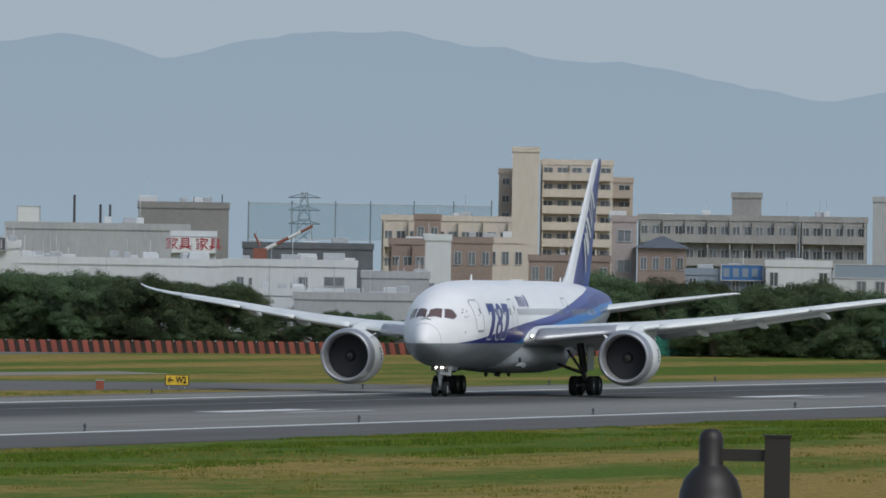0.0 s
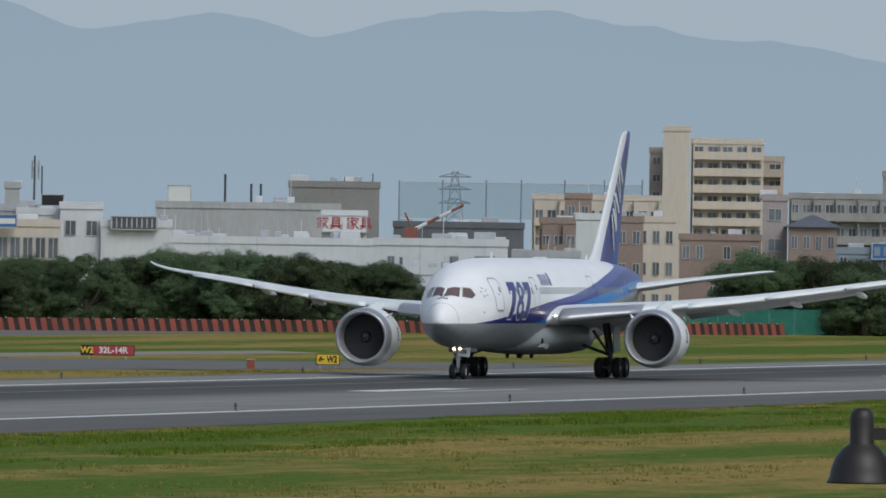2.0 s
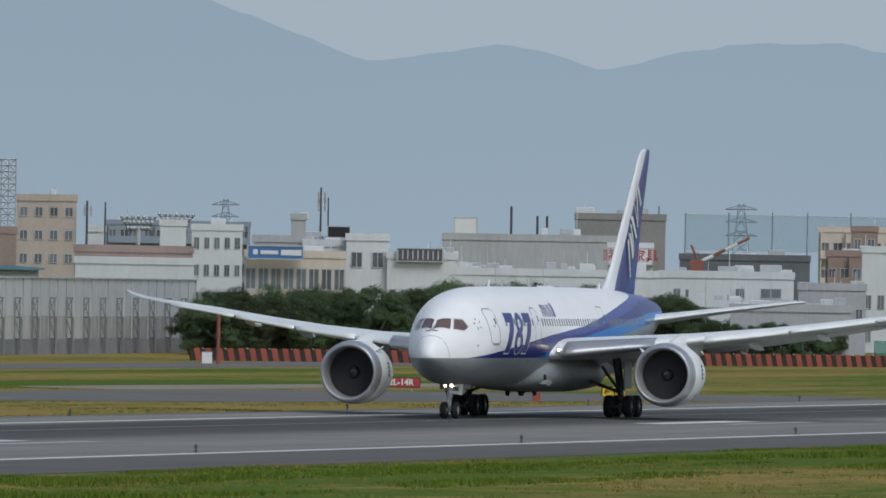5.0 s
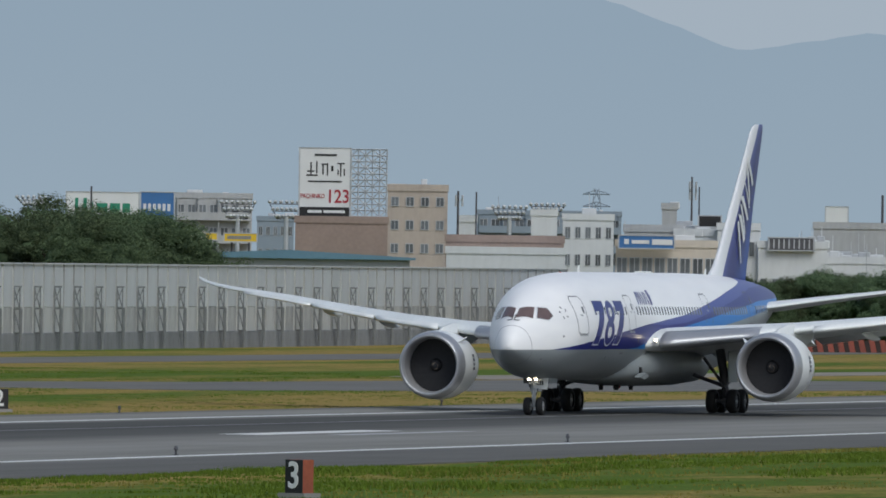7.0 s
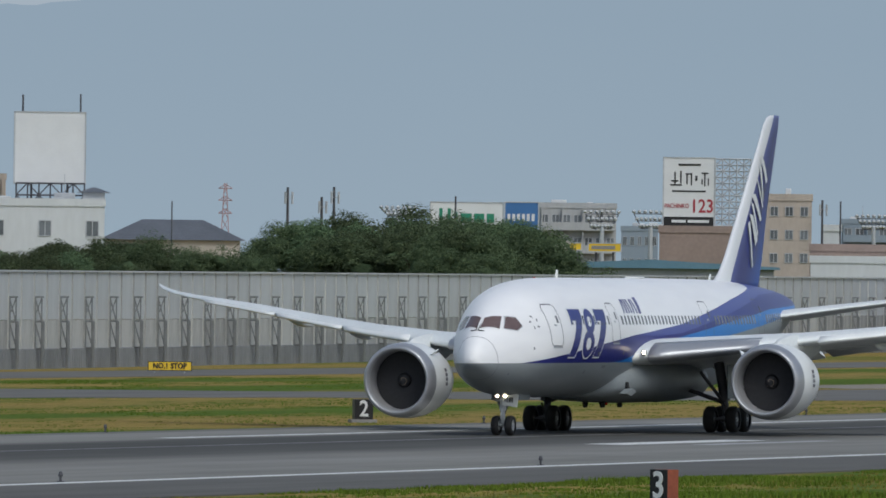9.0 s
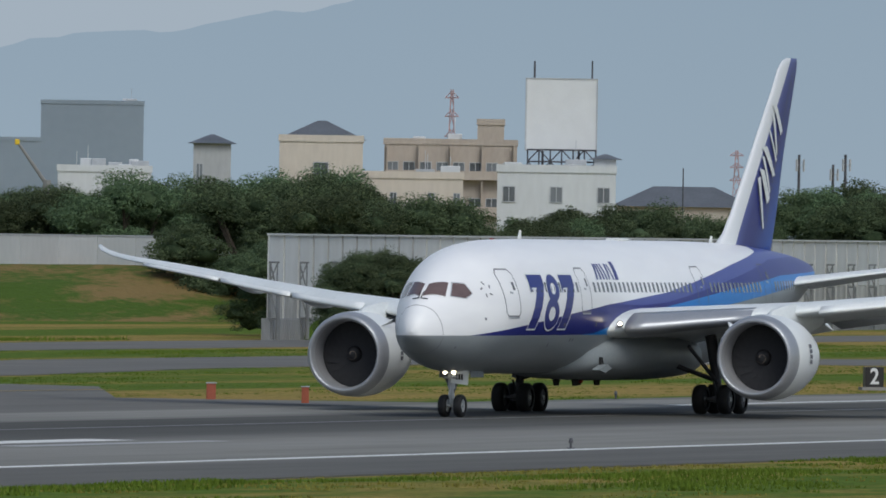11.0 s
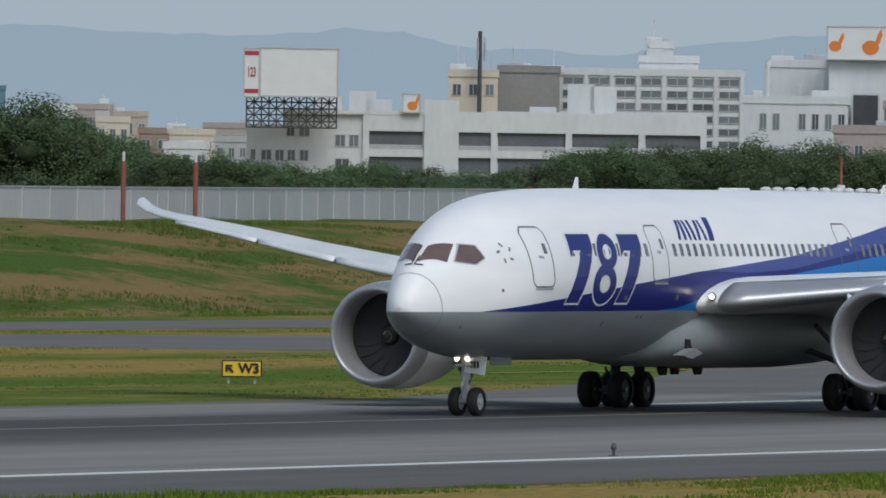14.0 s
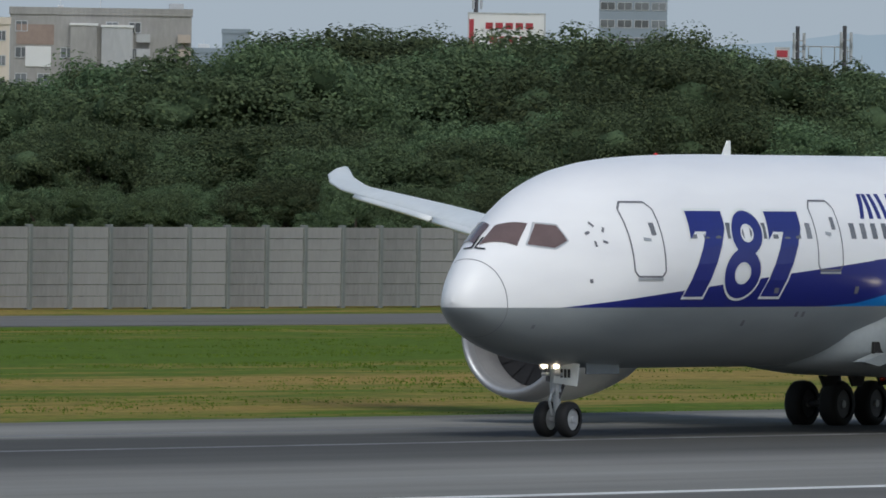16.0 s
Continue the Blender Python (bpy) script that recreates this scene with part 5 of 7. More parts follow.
def tree_kind(seed, leaves=84000):
    """A broad crown of unit size: limbs, and leaf clumps gathered into uneven boughs, with gaps."""
    rnd = random.Random(seed)
    trunk = bmesh.new()
    rod(trunk, (0, 0, -0.05), (0.02, 0.01, 0.45), 0.045, 8, 0.03)
    boughs = []
    for k in range(42):
        t, u = rnd.uniform(0, 2 * math.pi), rnd.uniform(-1.0, 1.0)
        r = math.sqrt(max(0, 1 - (u * 0.88) ** 2)) * rnd.uniform(0.2, 0.42)
        boughs.append((Vector((r * math.cos(t), r * math.sin(t), 0.50 + 0.37 * u)), rnd.uniform(0.085, 0.15)))
    for c, s in boughs[:10]:
        rod(trunk, (0.01, 0, 0.3), c, 0.018, 5, 0.006)
    # Dark filler behind the leaves, where the gaps lie in shade.
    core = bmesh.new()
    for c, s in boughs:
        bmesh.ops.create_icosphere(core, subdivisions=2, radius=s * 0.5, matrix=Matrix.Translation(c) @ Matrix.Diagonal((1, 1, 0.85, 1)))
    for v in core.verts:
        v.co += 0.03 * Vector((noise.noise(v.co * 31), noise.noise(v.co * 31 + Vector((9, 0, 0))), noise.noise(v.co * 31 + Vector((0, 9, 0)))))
    # twig clumps over every bough, leaves over every clump
    g = np.random.default_rng(seed + 11)

    def ways(n, low):
        z = g.uniform(low, 1, n)
        t = g.uniform(0, 2 * np.pi, n)
        q = np.sqrt(1 - z * z)
        return np.stack([q * np.cos(t), q * np.sin(t), z], -1)

    spots, sizes = [], []
    for c, s in boughs:
        w = ways(22, -0.7)
        spots.append(np.array(c) + w * s * g.uniform(0.62, 0.98, (22, 1)))
        sizes.append(s * g.uniform(0.28, 0.52, 22))
    spots, sizes = np.concatenate(spots), np.concatenate(sizes)
    per = max(1, leaves // len(spots))
    spots, sizes = np.repeat(spots, per, 0), np.repeat(sizes, per)
    n = ways(len(spots), -0.55)
    p = spots + n * (sizes * g.uniform(0.75, 1.05, len(spots)))[:, None]
    up = n + g.uniform(-0.45, 0.45, p.shape) + np.array((0, 0, 0.25))
    up /= np.linalg.norm(up, axis=1)[:, None]
    a = np.cross(up, ways(len(p), -1))
    a /= np.linalg.norm(a, axis=1)[:, None]
    b = np.cross(up, a)
    e = g.uniform(0.0042, 0.0082, (len(p), 1))
    quad = np.stack([p + e * a, p + 0.7 * e * b, p - e * (0.9 * a - 0.2 * up), p - 0.75 * e * b], 1).reshape(-1, 3)
    leaf_mesh = bpy.data.meshes.new("crown")
    leaf_mesh.from_pydata(quad.tolist(), [], np.arange(len(quad)).reshape(-1, 4).tolist())
    leaf_mesh.materials.append(LEAF)
    ob = thing("tree", pose(0, -400 - 20 * seed, -60), "broad-leaved tree with a dense dark green crown", "tree", "trees round the airfield")
    part("trunk", trunk, BARK, ob)
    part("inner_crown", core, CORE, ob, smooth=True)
    shared("crown", leaf_mesh, ob, Matrix())
    return ob


KINDS = [tree_kind(k) for k in range(6)]
USED = set()


def tree(x, y, h, w, rnd, base=0.0):
    k = rnd.randrange(len(KINDS))
    m = pose(x, y, base - 0.13 * h, 0, 0, rnd.uniform(0, 360)) @ Matrix.Diagonal((w, w, h * 1.13, 1))
    if k not in USED:
        USED.add(k)
        KINDS[k].matrix_basis = m
        return KINDS[k]
    t = copy_thing(KINDS[k], Matrix())
    t.matrix_basis = m
    return t


def tree_row(az0, az1, d, h0, h1, n, deep=30.0, seed=0, base=0.0):
    """A belt of trees between two headings, from height h0 at its start to h1 at its end."""
    rnd = random.Random(seed + int(az0 * 100))
    for k in range(n):
        u = (k + rnd.uniform(0.2, 0.8)) / n
        a = radians(az0 + (az1 - az0) * u)
        dd = d + rnd.uniform(0, deep)
        h = (h0 + (h1 - h0) * u) * rnd.uniform(0.9, 1.06)
        tree(dd * math.cos(a), dd * math.sin(a), h / 0.97, h * rnd.uniform(1.25, 1.8), rnd, base)


# ---- the town beyond the airfield ----
def opening(parent, x0, x1, z0, z1, name="deck_shade"):
    """A dark sheet for the shade inside an open bay, with a low rail, behind the proud face of a building."""
    part(name, boxes((x0, x1, -0.05, 0.0, z0, z1)), ROOFANDSHADE, parent)
    part("rail", boxes((x0, x1, -0.16, -0.10, z0, z0 + 0.45)), GREY, parent)


def make_car_park():
    """White multi-storey car park: proud spandrels and piers in front of dark sheets for the shaded decks."""
    b = thing("car_park", spot(25.512, 1346), "white multi-storey car park with dark open decks", "building", "buildings beyond the airfield")
    part("wall", boxes((-22.5, -18.9, 0, 16, 0, 12.4), (-18.9, 22.5, 0, 16, 0, 13.5)), WHITE, b)
    part("stair_tower", boxes((-5.1, -1.75, -0.7, 8, 0, 15.0)), WHITE, b)
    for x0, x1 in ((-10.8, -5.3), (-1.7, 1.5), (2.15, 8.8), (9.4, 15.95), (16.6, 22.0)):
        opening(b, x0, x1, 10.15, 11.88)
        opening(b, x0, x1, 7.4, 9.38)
    for z0, z1 in ((11.9, 13.88), (9.4, 10.13), (0, 7.38)):
        part("spandrel", boxes((-11.0, -5.12, -0.45, -0.17, z0, z1), (-1.73, 22.5, -0.45, -0.17, z0, z1)), WHITE, b)
    for x in (-11.0, 1.53, 8.84, 15.98, 22.05):
        part("pier", boxes((x - 0.1, x + 0.5, -0.5, 0, 0, 13.6)), WHITE, b)
    part("roof_parapet", boxes((-18.9, -5.1, -0.5, 0.3, 13.5, 13.9), (1.0, 22.5, 0.3, 0.6, 13.5, 14.0)), WHITE, b)
    for x0, x1, z0, z1 in ((-22.1, -21.6, 8.85, 9.95), (-21.1, -20.0, 8.85, 9.95), (-19.7, -18.8, 8.85, 9.95), (-18.5, -17.7, 8.85, 9.95), (-17.3, -16.4, 8.85, 9.95), (-18.6, -17.8, 11.25, 12.35), (-17.4, -16.3, 11.25, 12.35),
                           (-13.85, -12.8, 10.3, 11.5), (-12.5, -11.5, 10.3, 11.5), (-13.85, -12.4, 8.0, 9.2)):
        window(b, (x0 + x1) / 2, 0, z0, x1 - x0, z1 - z0)
    for x, h in ((-14.5, 1.6), (-11.2, 2.2), (-9.6, 1.4), (6.5, 0.9), (10.2, 3.2), (12.4, 3.0)):
        part("roof_unit", boxes((x - 1.3, x + 1.3, 2, 5, 13.4, 13.6 + h)), WHITE, b)


def make_hotel():
    """White office slab: a grid of wide dark windows between white bands."""
    b = thing("hotel", spot(24.787, 1500), "white office block with a grid of wide dark windows", "building", "buildings beyond the airfield")
    part("wall", boxes((-10.15, 10.15, 0, 14, 0, 19.3)), WHITE, b)
    part("parapet", boxes((-10.25, 10.25, -0.2, 0.2, 18.7, 19.5)), WHITE, b)
    for k in range(7):
        x = -9.64 + 2.84 * k + 1.14
        for z in (17.65, 16.3, 14.94, 13.6, 12.23, 10.9, 9.5):
            window(b, x, 0, z, 2.28, 0.85)
        part("fin", boxes((x + 1.2, x + 1.62, -0.22, 0, 0, 18.7)), WHITE, b)


make_car_park()
make_hotel()
building("factory_hall", 13.832, 1700, 11.2, 15.7, 20, SLATE, 2, 6, "plain", "grey two-tone clad factory hall", clutter=6)
building("factory_hall", 14.189, 1620, 21.7, 12.7, 20, GREY, 1, 10, "plain", "long low pale grey factory hall", clutter=5)
white_works = building("factory_building", 13.384, 1480, 14.4, 8.7, 12, WHITE, 0, 0, "plain", "white factory block with green-tinted windows", clutter=9)
for x0, x1, z0, z1 in ((-5.77, -4.94, 6.5, 7.45), (-4.44, -4.08, 6.5, 7.35), (0.86, 1.94, 6.45, 7.55), (3.6, 5.9, 6.5, 7.6)):
    window(white_works, (x0 + x1) / 2, 0, z0, x1 - x0, z1 - z0)
building("low_shed", 13.114, 1440, 12.7, 5.3, 8, GREY, 0, 0, "plain", "low pale sheds with rooftop gear beside the trees", clutter=9)
building("low_shed", 13.461, 1460, 7.2, 5.6, 8, WHITE, 1, 4, "few", "low white shed behind the trees", clutter=7)
for _az, _top in ((13.05, 8.2), (13.20, 8.6), (13.32, 8.0), (13.47, 8.8), (14.35, 10.6), (14.15, 10.4), (12.98, 7.4)):
    mast("utility_pole", _az, 1442, _top, 0.06, "thin utility pole among low sheds", mat=STEEL)
building("factory_building", 14.199, 1500, 28.1, 8.6, 12, WHITE, 1, 10, "few", "long white low factory with roof machinery", clutter=30)
building("sign_tower", 13.788, 1560, 5.1, 11.8, 5, WHITE, 1, 2, "plain", "white rooftop block under a furniture sign", clutter=0)
furniture_sign = board("furniture_sign", 13.788, 1559.3, 5.19, 10.05, 11.78, SIGNWHITE, "white board with faded red furniture lettering", legs=False)
write(furniture_sign, "家具 家具", 1.5, (0, -0.03, 10.91), SIGNRED, 1.0, 0.01)
building("stair_tower", 12.408, 2000, 3.9, 25.9, 9, CREAM, 0, 0, "plain", "tall windowless cream stair tower of an apartment block", clutter=0)
building("apartment_tower", 12.195, 2010, 10.6, 24.2, 12, CREAM, 10, 5, "balcony", "cream high-rise apartment block with balconies", clutter=3)
building("apartment_tower", 12.031, 2016, 5.0, 21.8, 12, BEIGE, 9, 2, "balcony", "cream apartment wing with stepped balconies", clutter=1)
building("apartment_tower", 12.490, 2012, 2.1, 22.8, 10, BEIGE, 9, 1, "win", "narrow beige apartment wing", clutter=0)
building("apartment_block", 11.599, 1900, 22.3, 16.0, 11, DUSK, 5, 14, "balcony", "long dusky apartment block with balconies", clutter=5)
building("apartment_block", 11.121, 1900, 9.3, 16.0, 11, DUSK, 5, 6, "balcony", "dusky apartment block with balconies", clutter=2)
building("lift_house", 11.485, 1903, 4.1, 19.2, 5, DUSK, 0, 0, "plain", "dusky rooftop lift house", clutter=0)
building("lift_house", 10.894, 1900, 4.3, 18.9, 9, GREY, 0, 0, "plain", "grey block on the skyline", clutter=0)
building("apartment_block", 12.735, 1950, 18.4, 15.5, 10, CREAM, 4, 10, "balcony", "low cream apartment block with balconies", clutter=4)
building("brown_house", 12.814, 1900, 3.7, 15.5, 9, BROWN, 4, 2, "win", "brown tiled apartment house", clutter=0)
building("brown_house", 12.895, 1720, 4.7, 11.7, 9, BROWN, 3, 3, "balcony", "brown tiled house with balconies", clutter=1)
building("white_house", 12.768, 1650, 3.1, 12.1, 9, WHITE, 3, 2, "few", "white rendered house beyond the airfield", clutter=1)
building("brown_house", 12.628, 1680, 5.1, 11.9, 9, BROWN, 3, 3, "win", "brown brick house beyond the airfield", clutter=2)
building("cream_house", 12.487, 1750, 5.0, 12.1, 9, CREAM, 3, 3, "win", "cream house among low roofs", clutter=2)
building("low_house", 12.220, 1700, 10.1, 9.9, 9, BROWN, 2, 6, "few", "low brown row of houses", clutter=4)
building("pink_column_house", 11.993, 1700, 3.1, 14.9, 8, PINK, 4, 1, "few", "narrow dusky tower house", clutter=1)
building("roofed_house", 11.835, 1690, 6.0, 11.6, 11, BROWN, 3, 4, "win", "brown house under a dark hipped roof", roof='hip', clutter=0)
building("factory_building", 11.556, 1600, 10.0, 8.5, 10, HAZE, 2, 6, "few", "pale blue factory block", clutter=5)
building("factory_building", 11.264, 1590, 7.6, 9.6, 10, WHITE, 2, 4, "few", "white factory block with roof rails", clutter=4)
blue_sign = board("blue_roof_sign", 11.499, 1599.3, 5.06, 7.90, 9.61, BLUESIGN, "blue rooftop sign with unreadable bars", legs=False)
bars(blue_sign, [(-2.2 + 1.1 * k, -1.5 + 1.1 * k, 8.75 - 0.5, 8.75 + 0.5) for k in range(5)], 0, HAZE)
grid_sign = board("lattice_roof_sign", 10.972, 1600, 8.22, 8.40, 9.85, HAZE, "pale blue slatted rooftop sign", legs=False)
building("factory_building", 10.924, 1605, 10.9, 8.4, 10, WHITE, 2, 5, "few", "white low factory block", clutter=4)
building("low_house", 12.944, 1500, 7.4, 7.6, 9, GREY, 1, 5, "few", "low grey sheds behind the trees", clutter=5)
building("low_house", 13.311, 1750, 16.6, 11.0, 9, ROOFANDSHADE, 1, 6, "plain", "low dark-roofed sheds beyond the airfield", clutter=4)
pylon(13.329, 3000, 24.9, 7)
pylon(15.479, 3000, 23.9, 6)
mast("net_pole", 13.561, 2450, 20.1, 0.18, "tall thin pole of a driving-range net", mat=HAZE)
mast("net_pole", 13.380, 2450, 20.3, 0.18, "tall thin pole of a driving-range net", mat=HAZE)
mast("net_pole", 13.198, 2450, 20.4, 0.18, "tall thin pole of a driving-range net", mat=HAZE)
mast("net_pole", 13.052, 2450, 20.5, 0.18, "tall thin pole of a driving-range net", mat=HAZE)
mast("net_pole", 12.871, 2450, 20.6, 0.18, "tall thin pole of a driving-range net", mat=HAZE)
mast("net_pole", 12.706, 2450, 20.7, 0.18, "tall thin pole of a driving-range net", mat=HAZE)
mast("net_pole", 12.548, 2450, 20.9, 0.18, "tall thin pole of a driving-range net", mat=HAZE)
net = board("driving_range_net", 13.054, 2450, 43.32, 13.55, 19.80, NETTING, "fine blue-green driving-range net between poles", legs=False, category='net', thick=0.1)
drum = board("white_roof_tank", 14.477, 2000, 3.45, 13.66, 16.70, SIGNWHITE, "white tank on a roof frame", thick=3.0)
mast("chimney", 14.287, 1650, 16.8, 0.2, "thin dark roof stack")
mast("chimney", 14.178, 1650, 15.7, 0.2, "thin dark roof stack")
mast("chimney", 14.138, 1650, 15.7, 0.2, "thin dark roof stack")
mast("roof_aerial", 13.790, 1705, 17.0, 0.1, "thin roof aerial on the skyline")
mast("roof_aerial", 13.672, 1705, 17.4, 0.1, "thin roof aerial on the skyline")
truck_crane(13.389, 1600, 10.4)
building("apartment_block", 15.512, 1700, 6.3, 13.5, 10, WHITE, 4, 5, "win", "white apartment block with dark windows", clutter=1)
building("white_house", 15.696, 1680, 3.2, 13.9, 9, WHITE, 3, 1, "few", "white gabled house end", clutter=0)
building("office_block", 14.975, 1500, 9.3, 11.4, 10, WHITE, 2, 6, "few", "white office with a few dark windows", clutter=2)
building("stair_house", 14.885, 1496, 4.6, 12.1, 6, WHITE, 2, 2, "win", "white stair house with two dark windows", clutter=0)
building("office_block", 15.185, 1480, 10.9, 10.1, 10, CREAM, 2, 8, "strip", "cream office with tall window bands", clutter=3)
banner = board("blue_banner", 15.268, 1478, 6.14, 9.90, 11.18, BLUESIGN, "blue banner with white unreadable lettering", legs=False)
bars(banner, [(-2.4, -1.9, 10.54 - 0.25, 10.54 + 0.3), (-1.6, 0.3, 10.54 - 0.2, 10.54 + 0.2), (0.6, 2.8, 10.54 - 0.3, 10.54 + 0.3)], 0, SIGNWHITE)
tank = board("black_roof_tank", 15.005, 1500, 2.65, 12.37, 13.48, BLACK, "black rounded roof tank", thick=1.5, legs=False)
building("office_block", 15.169, 1510, 10.2, 11.8, 8, GREY, 1, 4, "plain", "grey rooftop storey beyond the airfield", clutter=2)
building("tank_house", 15.174, 1650, 1.8, 14.8, 5, GREY, 0, 0, "plain", "grey roof tower beyond the airfield", clutter=1)
mast("aerial_mast", 15.082, 1640, 18.6, 0.16, "tall roof aerial mast with antennas", arms=2)
mast("aerial_mast", 15.051, 1640, 17.4, 0.12, "thin roof aerial on the skyline")
building("long_office", 14.658, 1495, 7.5, 10.2, 9, WHITE, 1, 6, "few", "long white low office", clutter=4)
rack = board("cooling_rack", 14.665, 1494.3, 5.10, 9.92, 11.21, DARKSTEEL, "dark rack of cooling units on a roof", legs=False)
bars(rack, [(-2.5 + 0.55 * k, -2.35 + 0.55 * k, 10.57 - 0.5, 10.57 + 0.5) for k in range(10)], 0, STEEL)
building("apartment_block", 16.225, 1600, 7.0, 16.3, 10, BEIGE, 6, 4, "win", "beige-brown tiled apartment block", clutter=2)
building("brick_base", 16.541, 1545, 10.4, 12.3, 8, BROWN, 1, 1, "plain", "plain brown building under a large billboard", clutter=0)
bath_board = board("advert_billboard", 16.613, 1546, 5.91, 12.90, 20.60, SIGNWHITE, "tall white billboard with brush marks and red lettering", base=10.0)
write(bath_board, "PACHINKO", 0.72, (-1.35, -0.03, 16.75 - 1.55), SIGNRED, 0.75, 0.012)
write(bath_board, "123", 2.1, (1.5, -0.03, 16.75 - 1.6), SIGNRED, 0.85, 0.03)
bars(bath_board, [(-2.95, 2.95, 16.75 - 3.75, 16.75 - 2.75)], 0.0, BLACK)
bars(bath_board, [(-1.9, -0.3, 16.75 - 3.4, 16.75 - 3.1), (-0.1, 2.3, 16.75 - 3.4, 16.75 - 3.1)], -0.06, SIGNWHITE)
bars(bath_board, [(-2.0, -1.2, 16.75 + 1.2, 16.75 + 1.35), (-1.65, -1.5, 16.75 + 0.8, 16.75 + 2.3), (-2.1, -0.8, 16.75 + 0.75, 16.75 + 0.9), (-1.0, -0.85, 16.75 + 1.0, 16.75 + 2.4), (-0.4, 0.3, 16.75 + 2.0, 16.75 + 2.15), (-0.3, -0.15, 16.75 + 0.9, 16.75 + 2.1), (0.2, 0.35, 16.75 + 0.8, 16.75 + 2.2), (0.7, 0.95, 16.75 + 1.3, 16.75 + 1.9), (1.4, 1.55, 16.75 + 0.9, 16.75 + 1.5), (1.4, 2.2, 16.75 + 2.1, 16.75 + 2.25), (1.7, 1.85, 16.75 + 0.7, 16.75 + 2.1), (2.1, 2.25, 16.75 + 0.8, 16.75 + 1.6), (-1.9, 1.9, 16.75 + 0.05, 16.75 + 0.22), (-1.2, 1.3, 16.75 + 3.0, 16.75 + 3.23)], 0.0, BLACK)
frame_thing = thing("billboard_scaffold", spot(16.429, 1546.5), "open steel scaffold behind a billboard", "scaffold")
bm = bmesh.new()
lattice(bm, -2.0, 2.0, 0, 3.0, 12.33, 20.57, 5, 12, 0.07)
part("lattice", bm, STEEL, frame_thing)
building("apartment_block", 17.075, 2000, 11.2, 16.7, 10, GREY, 5, 7, "balcony", "grey apartment block with balconies", clutter=3)
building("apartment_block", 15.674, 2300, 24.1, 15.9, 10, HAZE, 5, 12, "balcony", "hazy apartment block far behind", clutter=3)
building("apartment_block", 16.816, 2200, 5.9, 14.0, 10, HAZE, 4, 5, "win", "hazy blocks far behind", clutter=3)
stadium_light(16.974, 1800, 15.9, 13.1, 4.4)
stadium_light(16.771, 1800, 16.0, 13.2, 4.4)
stadium_light(15.841, 1800, 15.7, 13.5, 4.4)
stadium_light(15.683, 1800, 16.0, 14.3, 4.4)
stadium_light(17.824, 1800, 15.9, 14.6, 4.4)
motor_sign = board("company_billboard", 17.538, 1650, 8.89, 12.17, 15.70, SIGNWHITE, "white billboard with a green company mark")
bars(motor_sign, [(-3.3, -2.9, 13.93 - 0.6, 13.93 + 1.1), (-2.3, -1.9, 13.93 - 0.6, 13.93 + 1.1), (-1.5, -1.1, 13.93 - 0.6, 13.93 + 0.6), (-0.7, 0.6, 13.93 - 0.6, 13.93 + 0.5), (0.9, 2.1, 13.93 - 0.6, 13.93 + 0.5), (2.4, 3.3, 13.93 - 0.6, 13.93 + 0.5)], 0, GREENSIGN)
gear_sign = board("company_billboard", 17.309, 1650, 4.21, 11.59, 15.80, BLUESIGN, "blue billboard with a white company mark")
bars(gear_sign, [(-1.7 + 0.58 * k, -1.35 + 0.58 * k, 13.70 - 0.1, 13.70 + 0.75) for k in range(6)], 0, SIGNWHITE)
rail_screen = board("slatted_fence", 17.225, 1560, 6.61, 9.09, 11.15, CREAM, "cream slatted rooftop screen", legs=True)
yellow_sign = board("yellow_roof_sign", 17.082, 1550, 1.53, 10.17, 10.87, YELLOW, "yellow rooftop sign with dark bars")
yellow_sign2 = board("yellow_roof_sign", 16.961, 1550, 3.89, 10.03, 10.86, YELLOW, "long yellow rooftop sign with dark bars")
bars(yellow_sign2, [(-1.5, 1.2, 10.44 - 0.2, 10.44 + 0.2)], 0, SLATE)
building("long_shed", 16.766, 1420, 25.4, 8.2, 8, GREY, 1, 10, "few", "long pale shed under a teal metal roof", roof='shed', clutter=0)
building("long_store", 15.854, 1500, 13.0, 9.1, 10, WHITE, 1, 6, "few", "long white store beyond the airfield", clutter=0)
building("rust_roof_store", 15.859, 1510, 13.0, 10.4, 8, BROWN, 1, 1, "plain", "long rust-brown roof storey", clutter=0)
building("mast_house", 16.017, 1600, 2.2, 12.8, 5, WHITE, 2, 1, "few", "white stub tower with aerials", clutter=0)
mast("aerial_mast", 16.056, 1598, 16.3, 0.18, "roof aerial mast with panel antennas", arms=1)
mast("aerial_mast", 15.980, 1598, 16.2, 0.14, "thin roof mast on the skyline")
mast("thin_pole", 17.585, 1640, 16.4, 0.16, "thin dark pole beside billboards")
white_screen = board("blank_billboard", 19.279, 1450, 7.63, 16.35, 23.80, SIGNWHITE, "blank white billboard on a steel roof frame", base=6.0, thick=2.0)
frame_thing = thing("billboard_scaffold", spot(19.275, 1449.4), "steel lattice under a white billboard", "scaffold")
bm = bmesh.new()
lattice(bm, -3.6, 3.6, 0, 2.0, 13.84, 16.35, 6, 2, 0.08)
part("lattice", bm, DARKSTEEL, frame_thing)
mast("aerial_mast", 19.393, 1452, 25.7, 0.14, "roof aerial beside a billboard", base=20)
mast("aerial_mast", 19.153, 1452, 25.8, 0.12, "roof aerial beside a billboard", base=20)
building("white_house", 19.295, 1440, 12.4, 14.0, 10, WHITE, 3, 5, "few", "white three-storey house under a billboard", clutter=4)
